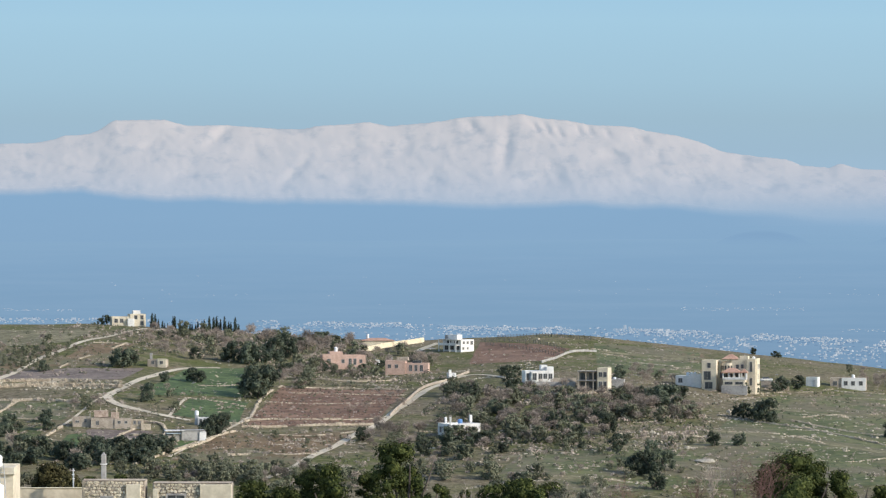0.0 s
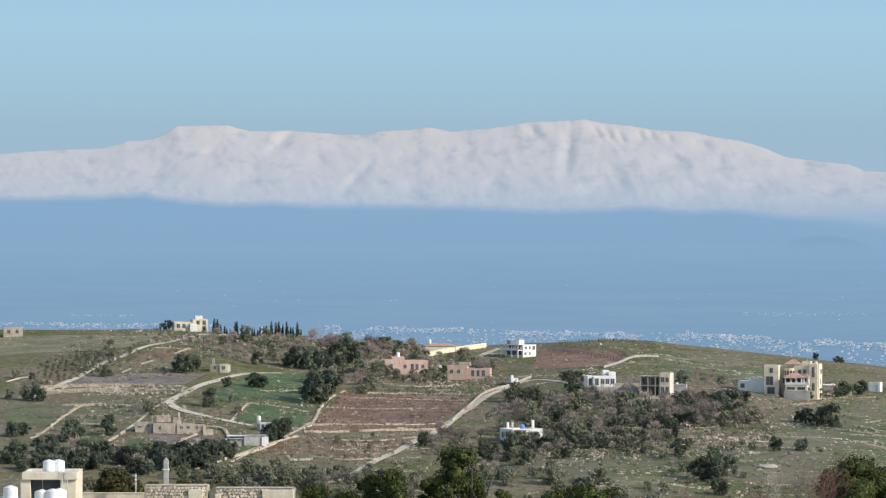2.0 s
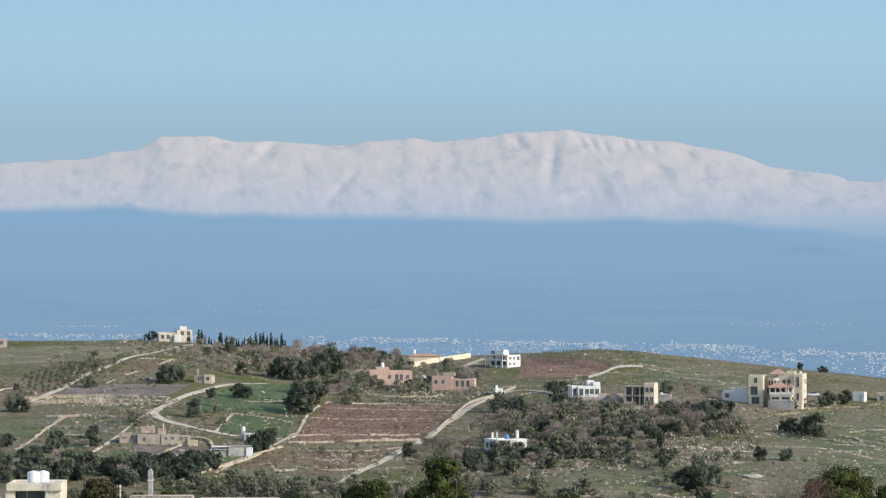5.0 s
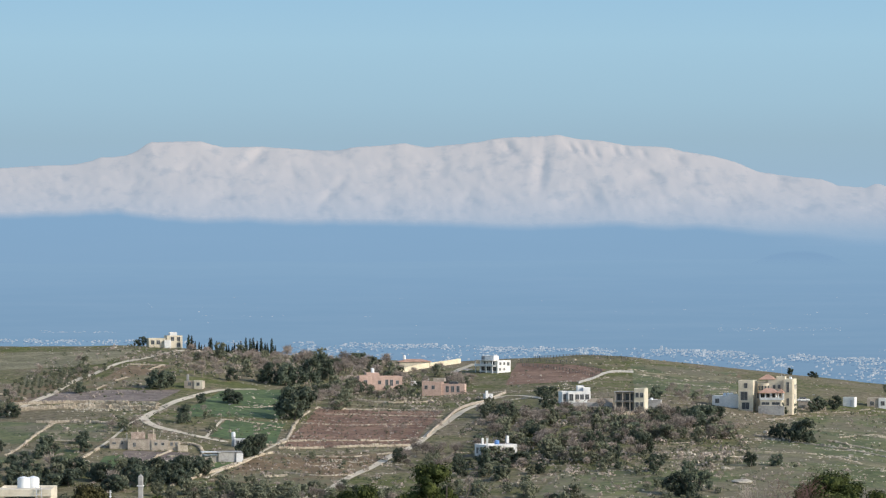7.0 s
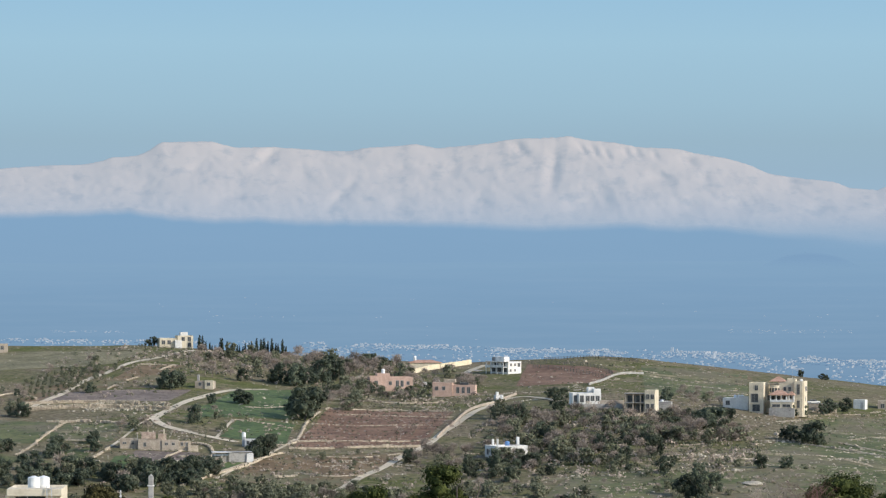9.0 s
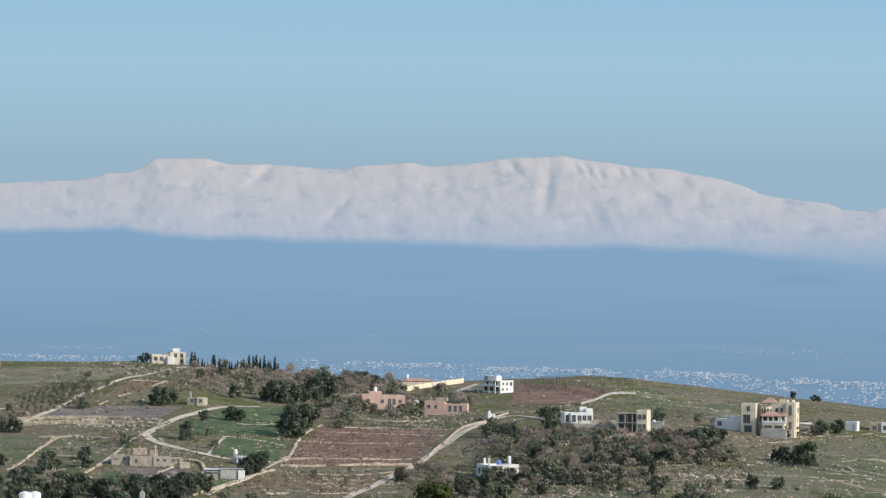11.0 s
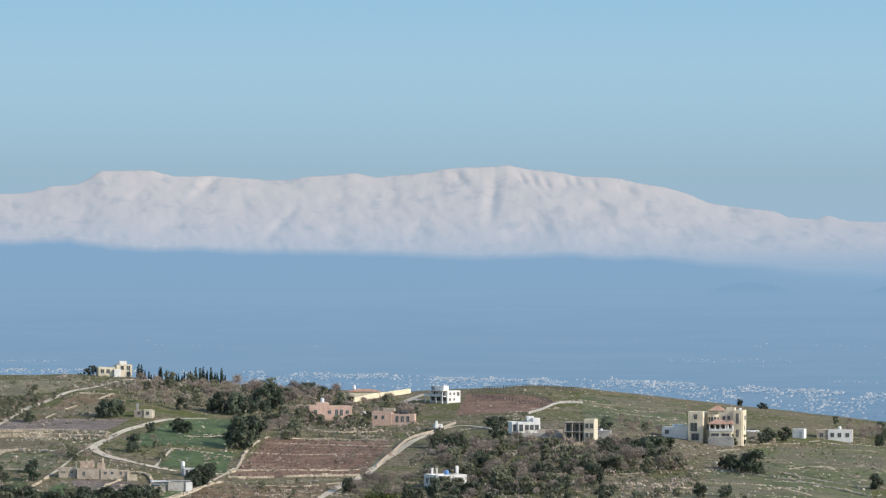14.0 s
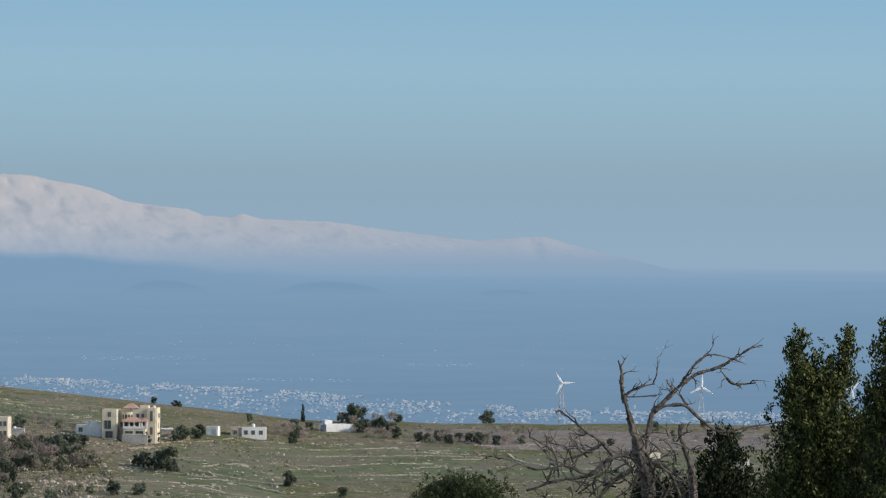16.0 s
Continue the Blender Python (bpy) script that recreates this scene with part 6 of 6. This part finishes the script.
    part("roof_slab", box(a - cx - 0.2, -0.2, top - 0.45, b - cx + 0.08, 1.2, top), M_CREAM, h, "thick cream roof slab")
    part("opening", box(a - cx + 0.3, 0.5, top - 2.4, b - cx - 0.95, 0.59, top - 0.45), M_GLASS, h, "dark glazed opening")
    part("mullion", box(a - cx + 0.95, 0.42, top - 2.4, a - cx + 1.0, 0.5, top - 0.45, bevel=0), M_METAL, h)
    tank(h, -0.25, 1.6, top - 0.1, 0.36, 0.78)
    tank(h, 0.3, 1.9, top - 0.1, 0.36, 0.78)
    tank(h, -0.45, -0.9, top - 1.95, 0.42, 1.0)
    tank(h, 0.2, -1.1, top - 1.95, 0.42, 1.05)
    tank(h, 0.55, -0.5, top - 1.95, 0.42, 1.05)
    part("balcony_slab", box(a - cx - 0.3, -1.8, -0.8, b - cx, 0.0, top - 1.95), M_CREAM, h)
    ladder = bmesh.new()
    for s in (0.0, 0.28):
        rod(ladder, (0.85 + s, -0.7, top - 2.3), (0.65 + s, -0.25, top + 0.15), 0.025, 0.025, 6)
    for i in range(9):
        q = i / 8.5
        p0 = Vector((0.85, -0.7, top - 2.2)).lerp(Vector((0.65, -0.25, top + 0.1)), q)
        rod(ladder, p0, p0 + Vector((0.28, 0, 0)), 0.016, 0.016, 5)
    part("ladder", ladder, M_METAL, h, "leaning steel ladder")
    # a further tank at the far edge
    px, pz = -28.91, -14.35
    h = thing("roof_terrace", px, 296.0, ground(px, 296.0), 0, "cream flat roof with a white tank", "house")
    top = pz - h.location.z - 0.1
    part("wall", walls(-3.0, -0.4, -0.8, 1.6, 4.0, top - 0.6, 0.1), M_CREAM, h)
    tank(h, -0.1, 0.6, top - 0.75, 0.42, 0.95)


M_ROUGH = surface("rough_faced_limestone", (0.44, 0.38, 0.28), (0.68, 0.60, 0.47), 0.8, 9.0, bump=0.5, depth=0.03, vary=0.3)
near_roof()


# ==== nearer trees ====
def near_tree(label, x, y, top, width, material, count, size, seed, group=""):
    z = ground(x, y)
    t = make_tree("pine_tree", label, "tree", group, seed, top - z, width, material, count, size, 0.3, 46)
    t.matrix_world = pose(x, y, z)
    return t


for u, v, Y, w, mm in ((702, 786, 450, 5.8, M_PINE), (580, 822, 450, 5.0, M_PINE), (552, 832, 452, 4.6, M_PINE), (655, 838, 460, 3.2, M_PINE), (728, 826, 455, 3.2, M_PINE), (925, 850, 440, 4.2, M_PINE), (895, 852, 445, 3.6, M_PINE), (965, 856, 445, 4.0, M_PINE), (450, 852, 440, 4.5, M_PINE), (1402, 803, 330, 5.0, M_PINE), (1436, 818, 332, 3.0, M_PINE), (1366, 824, 332, 3.0, M_PINE), (1480, 836, 330, 3.2, M_PINE), (1400, 840, 328, 4.6, M_PINE), (90, 822, 420, 4.4, M_TAWNY), (110, 830, 425, 4.0, M_TAWNY), (215, 842, 420, 3.0, M_PINE), (770, 858, 440, 3.4, M_PINE), (1040, 862, 400, 3.2, M_OLIVE), (500, 862, 440, 3.6, M_PINE), (862, 862, 442, 3.4, M_PINE), (945, 866, 436, 3.6, M_PINE), (990, 868, 438, 3.0, M_OLIVE), (820, 870, 440, 3.0, M_PINE), (1560, 862, 330, 2.4, M_PINE), (30, 838, 425, 4.0, M_OLIVE), (160, 846, 430, 3.0, M_PINE)):
    X, Z = (u - 784) / FOCAL * Y, EYE - (v - 370) / FOCAL * Y
    near_tree("sunlit dark green pine below the lookout" if mm is M_PINE else "tawny green tree below the lookout" if mm is M_TAWNY else "grey-green tree below the lookout", X, Y, Z, w, mm, 6500, 0.155 if Y > 400 else 0.12, int(u), "pines below the lookout")
def limb(bm, pts, r0, r1):
    """A crooked tapering limb through its points."""
    r0, r1 = r0 * 0.74, r1 * 0.74
    line = []
    for i in range(len(pts) - 1):
        p0, p1, p2, p3 = (Vector(pts[max(0, min(len(pts) - 1, i + k))]) for k in (-1, 0, 1, 2))
        for k in range(3):
            t = k / 3
            line.append(0.5 * (2 * p1 + (p2 - p0) * t + (2 * p0 - 5 * p1 + 4 * p2 - p3) * t * t + (3 * p1 - p0 - 3 * p2 + p3) * t ** 3))
    line.append(Vector(pts[-1]))
    n = len(line) - 1
    for i in range(n):
        line[i + 1] = line[i + 1] + Vector((noise.noise(line[i] * 7), 0, noise.noise(line[i] * 7 + Vector((9, 0, 0))))) * min(0.016, 0.5 * r0) if i < n - 1 else line[i + 1]
        jitter = 1 + 0.85 * noise.noise(line[i] * 9)
        a, b = r0 + (r1 - r0) * i / n, r0 + (r1 - r0) * (i + 1) / n
        rod(bm, line[i], line[i + 1] + (line[i + 1] - line[i]) * 0.06, a * jitter, b * jitter, 7)
    return line


def twig(bm, rng, p, d, length, r, depth):
    line = [p]
    for i in range(4):
        d = (d + Vector((rng.uniform(-1, 1), rng.uniform(-1, 1), rng.uniform(-0.8, 0.9))) * 0.62).normalized()
        line.append(line[-1] + d * length / 4)
    for i in range(4):
        rod(bm, line[i], line[i + 1], r * (1 - i / 5), r * (1 - (i + 1) / 5), 5)
    if depth:
        for k in range(rng.choice((1, 2, 2))):
            twig(bm, rng, line[rng.choice((1, 2, 3))], (d + Vector((rng.uniform(-1, 1), rng.uniform(-0.6, 0.6), rng.uniform(-0.5, 1)))).normalized(), length * 0.6, r * 0.6, depth - 1)


def make_shrub(label, x, y, top, width, seed, material):
    """A leafless shrub: a stem that fans out into branching upright twigs."""
    rng = random.Random(seed)
    z = ground(x, y)
    t = thing("bare_shrub", x, y, z, 0, label, "shrub", "leafless shrubs below the lookout")
    high = top - z
    fork = max(0.3, high - width * 1.25)
    bm = bmesh.new()
    rod(bm, (0, 0, -0.3), (0, 0, fork), 0.07, 0.045, 7)
    part("stem", bm, M_BARK, t)
    bm = bmesh.new()
    for k in range(15):
        a, q = rng.uniform(0, 6.283), math.sqrt(rng.random())
        d = Vector((math.cos(a) * q * 0.5, math.sin(a) * q * 0.5, 1.0)).normalized()
        twig(bm, rng, Vector((math.cos(a) * 0.1, math.sin(a) * 0.1, fork + rng.uniform(-0.4, 0.3))), d, width * rng.uniform(0.8, 1.25), 0.020, 3)
    tagged(part("twig_mass", bm, material, t), kind="stuff")


for u, v, Y, w, shade in ((1345, 790, 300, 2.2, M_REDTWIG), (1300, 796, 300, 1.9, M_TWIG), (1060, 840, 380, 2.4, M_TWIG), (1235, 838, 310, 1.8, M_REDTWIG), (1325, 822, 300, 2.2, M_REDTWIG), (1365, 806, 302, 2.0, M_REDTWIG), (1005, 850, 380, 2.4, M_TWIG), (1085, 846, 380, 2.4, M_TWIG), (830, 852, 400, 2.2, M_TWIG), (1262, 806, 305, 1.8, M_TWIG), (1110, 836, 378, 2.2, M_REDTWIG)):
    make_shrub("leafless reddish shrub with fine twigs" if shade is M_REDTWIG else "leafless grey shrub with fine twigs", (u - 784) / FOCAL * Y, Y, EYE - (v - 370) / FOCAL * Y, w, int(u), shade)


def dead_tree():
    Y = 66.0
    rng = random.Random(17)
    ox, oz = 10.59, -1.47
    z = ground(ox, Y)
    t = thing("dead_tree", ox, Y, z, 0, "gnarled leafless dead tree with crooked limbs", "tree")
    def at(*flat, swing=0.0):
        return [Vector((flat[i] - ox, 0.3 * swing * (i / len(flat)), flat[i + 1] - z)) for i in range(0, len(flat), 2)]
    bm = bmesh.new()
    limb(bm, [Vector((0.12, 0, -0.3)), Vector((0.05, 0.02, (oz - z) * 0.5))] + at(10.59, -1.47, 10.49, -1.10, 10.44, -0.80, 10.36, -0.56), 0.17, 0.075)
    part("trunk", bm, M_DEAD, t)
    limbs = (
        (at(10.38, -0.62, 10.29, -0.32, 10.22, -0.06, 10.20, 0.20, 10.16, 0.33, swing=-0.2), 0.065, 0.018),
        (at(10.52, -0.88, 10.59, -0.56, 10.64, -0.34, 10.83, -0.18, 11.01, 0.00, 11.24, 0.15, 11.51, 0.23, 11.72, 0.35, 11.92, 0.47, 12.11, 0.53, swing=0.4), 0.06, 0.012),
        (at(11.01, 0.00, 11.10, 0.18, 11.27, 0.35, 11.43, 0.41, 11.71, 0.34, swing=-0.3), 0.03, 0.010),
        (at(11.53, 0.20, 11.65, 0.06, 11.75, 0.01, 12.00, 0.03, swing=0.2), 0.024, 0.012),
        (at(10.67, -0.33, 10.80, -0.27, 11.06, -0.27, 11.24, -0.43, 11.42, -0.58, 11.60, -0.62, 11.82, -0.56, 12.10, -0.52, 12.38, -0.46, swing=-0.4), 0.035, 0.012),
        (at(11.01, 0.00, 10.91, -0.06, 10.83, 0.03, swing=0.1), 0.02, 0.010),
        (at(11.09, -0.27, 11.00, -0.13, 10.97, -0.06, swing=0.1), 0.02, 0.012),
        (at(10.24, -0.15, 10.36, -0.06, 10.50, -0.01, 10.65, 0.02, swing=-0.2), 0.028, 0.014),
        (at(10.63, 0.02, 10.68, 0.15, 10.68, 0.37, swing=-0.2), 0.014, 0.005),
        (at(10.24, -0.15, 10.44, -0.15, 10.75, -0.12, swing=-0.1), 0.014, 0.006),
        (at(10.46, -0.97, 10.22, -0.92, 9.99, -1.01, 9.77, -1.19, 9.35, -1.25, 8.94, -1.38, swing=-0.5), 0.06, 0.02),
        (at(10.10, -0.95, 9.96, -0.77, 9.76, -0.62, 9.54, -0.45, 9.46, -0.39, swing=-0.4), 0.035, 0.010),
        (at(9.96, -0.77, 9.76, -0.88, 9.46, -0.97, 9.24, -0.80, 9.01, -0.69, swing=0.5), 0.030, 0.008),
        (at(9.77, -1.19, 9.46, -1.06, 9.09, -1.12, 8.75, -0.99, 8.49, -0.94, swing=0.3), 0.03, 0.007),
        (at(10.49, -1.10, 10.74, -1.04, 10.90, -1.21, 11.01, -1.47, swing=0.3), 0.045, 0.03),
        (at(10.43, -0.80, 10.59, -0.97, 10.67, -1.25, 10.90, -1.47, swing=-0.3), 0.04, 0.02),
        (at(10.37, -1.10, 10.10, -1.25, 9.92, -1.47, swing=-0.3), 0.04, 0.03),
    )
    for pts, r0, r1 in limbs:
        bm = bmesh.new()
        line = limb(bm, pts, r0, r1)
        for k in range(2, len(line), 2):
            if rng.random() < 0.8:
                d = (line[k] - line[k - 1]).normalized()
                twig(bm, rng, line[k], (d + Vector((rng.uniform(-1, 1), rng.uniform(-0.7, 0.7), rng.uniform(-0.8, 0.8)))).normalized(), rng.uniform(0.12, 0.34), min(0.011, r0 * 0.4), 1)
        part("limb", bm, M_DEAD, t)
    bm = bmesh.new()
    for i in range(80):
        x, zz = rng.uniform(-1.4, 0.5), (oz - z) + rng.uniform(-0.1, 0.75)
        if x < -0.9 and zz > oz - z + 0.5:
            continue
        twig(bm, rng, Vector((x, rng.uniform(-0.5, 0.5), zz)), Vector((rng.uniform(-1, 0.6), rng.uniform(-0.5, 0.5), rng.uniform(-0.3, 1))).normalized(), rng.uniform(0.25, 0.6), 0.014, 2)
    tagged(part("twig_mass", bm, M_DEAD, t), kind="stuff")
    # a second dead stem beside it
    sx, sz = 11.35, -1.52
    t2 = thing("dead_tree", sx, 67.0, ground(sx, 67.0), 0, "short broken dead stem wrapped in ivy", "tree")
    bm = bmesh.new()
    zz = t2.location.z
    pts = [Vector((0.45, 0, -0.3)), Vector((0.2, 0.05, (sz - zz) * 0.5))] + [Vector((p[0] - sx, 0, p[1] - zz)) for p in ((11.35, -1.52), (11.31, -1.14), (11.23, -0.88), (11.16, -0.65), (11.21, -0.55))]
    limb(bm, pts, 0.10, 0.04)
    part("stem", bm, M_DEAD, t2)


M_DEAD = surface("weathered_dead_wood", (0.025, 0.021, 0.018), (0.17, 0.145, 0.12), 3.0, 20.0, bump=0.6, depth=0.01)
dead_tree()


def leaf_mass(label, name, Y, lobes, count, size, material, seed, spray=1.0):
    """A dense evergreen with upright sprays: lobes as x, z, radius and depth offset, in metres."""
    rng = random.Random(seed)
    cx = sum(l[0] for l in lobes) / len(lobes)
    z = ground(cx, Y)
    t = thing(name, cx, Y, z, 0, label, "tree")
    bm = bmesh.new()
    low = min(l[1] - l[2] for l in lobes) - z
    rod(bm, (0, 0, -0.4), (0, 0, low + 0.5), 0.16, 0.12, 10)
    for lx, lz, lr, ly in lobes:
        rod(bm, (0, 0, low * 0.7), (lx - cx, ly, lz - z - lr * 0.6), 0.022, 0.006, 6)
    part("trunk", bm, M_BARK, t)
    v, f = [], []
    area = sum(l[2] ** 2 for l in lobes)
    for lx, lz, lr, ly in lobes:
        if lr > 0.24:
            b = len(v)
            for p in BALL:
                q = lr * rng.uniform(0.5, 0.72)
                v.append(Vector((lx - cx + p[0] * q, ly + p[1] * q, lz - z + (p[2] - 0.4) * q)))
            f += [tuple(b + i for i in g) for g in BALL_F]
        sprays = max(5, int(count / 26 * lr * lr / area))
        for k in range(sprays):
            d = Vector((rng.gauss(0, 0.55), rng.gauss(0, 0.55), rng.uniform(0.4, 1.2))).normalized()
            p = Vector((lx - cx + rng.gauss(0, 0.4) * lr, ly + rng.gauss(0, 0.7) * lr, lz - z + rng.gauss(-0.6, 0.42) * lr))
            span = spray * min(0.36, lr * rng.uniform(0.5, 1.0) + 0.06)
            for i in range(26):
                s = i / 25
                d = (d + Vector((rng.uniform(-1, 1), rng.uniform(-1, 1), rng.uniform(-0.6, 0.9))) * 0.08).normalized()
                c = p + d * span * s + Vector((rng.gauss(0, 1), rng.gauss(0, 1), rng.gauss(0, 1))) * (0.045 * (1 - 0.75 * s))
                n = Vector((rng.uniform(-1, 1), rng.uniform(-1, 1), rng.uniform(-0.3, 1))).normalized()
                g = (d + Vector((rng.uniform(-1, 1), rng.uniform(-1, 1), rng.uniform(-0.5, 0.8)))).normalized()
                w = n.cross(g).normalized()
                a = size * rng.uniform(0.6, 1.2)
                b = len(v)
                v += [c - g * a * 0.9, c + w * a * 0.42 + n * a * 0.1, c + g * a * 0.9, c - w * a * 0.42 + n * a * 0.1]
                f += [(b, b + 1, b + 2), (b, b + 2, b + 3)]
    part("crown", mesh("crown", v, f, material), None, t)
    return t


PX = 66.0 / FOCAL
M_BUSH = leafy("near_bush_leaves", (0.022, 0.032, 0.014), (0.075, 0.085, 0.035))


def lobe(x, z, r, dy=0.0):
    return (x, z, r * PX, dy)


leaf_mass("near evergreen oak with upright leafy sprays", "oak_tree", 64.0, [lobe(*p) for p in (
    (12.19, 0.66, 16), (12.16, 0.49, 20), (12.29, 0.29, 34), (12.14, 0.07, 30), (12.40, -0.00, 44, 0.2), (12.86, 0.72, 13), (12.82, 0.54, 20), (12.73, 0.32, 32), (12.62, 0.07, 40), (12.25, -0.29, 44), (12.62, -0.37, 54, -0.2),
    (12.25, -0.73, 56), (12.70, -0.80, 64), (12.11, -1.09, 52), (12.55, -1.24, 70), (12.07, -0.22, 16), (13.06, -0.51, 50), (13.14, -0.95, 64), (12.99, -1.38, 70), (12.26, -1.53, 70))], 52000, 0.032, M_NEAROAK, 5)
# its rightmost lobes lie out of view, added to shade the first oak
leaf_mass("near evergreen oak with upright leafy sprays", "oak_tree", 61.5, [lobe(*p) for p in (
    (12.86, 0.83, 18), (12.80, 0.57, 22), (12.90, 0.31, 36), (12.76, 0.03, 30), (13.05, -0.18, 56), (12.77, -0.25, 30), (13.12, -0.64, 76), (12.98, -1.12, 86), (13.62, -0.43, 90), (13.77, -1.13, 110), (13.40, 0.06, 60))], 60000, 0.032, M_NEAROAK, 6)
# out of view; added only to cast shade on the near oaks
leaf_mass("unseen oak added to shade its neighbours", "oak_tree", 62.0, [(x, z + 0.45, r, d) for x, z, r, d in (
    (15.6, 0.1, 0.6, 0.0), (16.2, 0.3, 0.7, 0.3), (15.7, -0.7, 0.7, -0.2), (16.4, -0.5, 0.8, 0.2), (15.9, -1.4, 0.8, 0.0), (16.8, -1.2, 0.8, 0.3), (15.3, -0.4, 0.5, 0.6))], 12000, 0.09, M_NEAROAK, 8)
M_IVY = leafy("ivy_leaves", (0.008, 0.013, 0.007), (0.040, 0.050, 0.022))
leaf_mass("dark ivy bush round a dead stem", "ivy_bush", 68.0, [lobe(*p) for p in (
    (11.89, -0.76, 22), (12.00, -0.95, 26), (11.81, -1.18, 38), (12.08, -1.34, 36), (11.69, -1.49, 46), (12.16, -1.57, 46), (12.17, -0.99, 10))], 9000, 0.036, M_IVY, 7)
leaf_mass("low dark bush under the dead tree", "bush", 69.0, [lobe(*p) for p in (
    (11.15, -1.46, 26), (11.31, -1.62, 34), (10.92, -1.62, 28), (12.66, -1.62, 30), (11.63, -1.66, 30))], 5000, 0.036, M_IVY, 9)
leaf_mass("rounded dark green bush on the near slope", "bush", 110.0, [(x, z, r * 110 / FOCAL, d) for x, z, r, d in (
    (13.47, -3.28, 44, 0.0), (13.03, -3.40, 44, 0.1), (13.93, -3.35, 44, -0.1), (12.63, -3.62, 38, 0.0), (14.23, -3.60, 40, 0.0), (13.47, -3.74, 74, 0.0))], 62000, 0.034, M_BUSH, 12, 0.36)
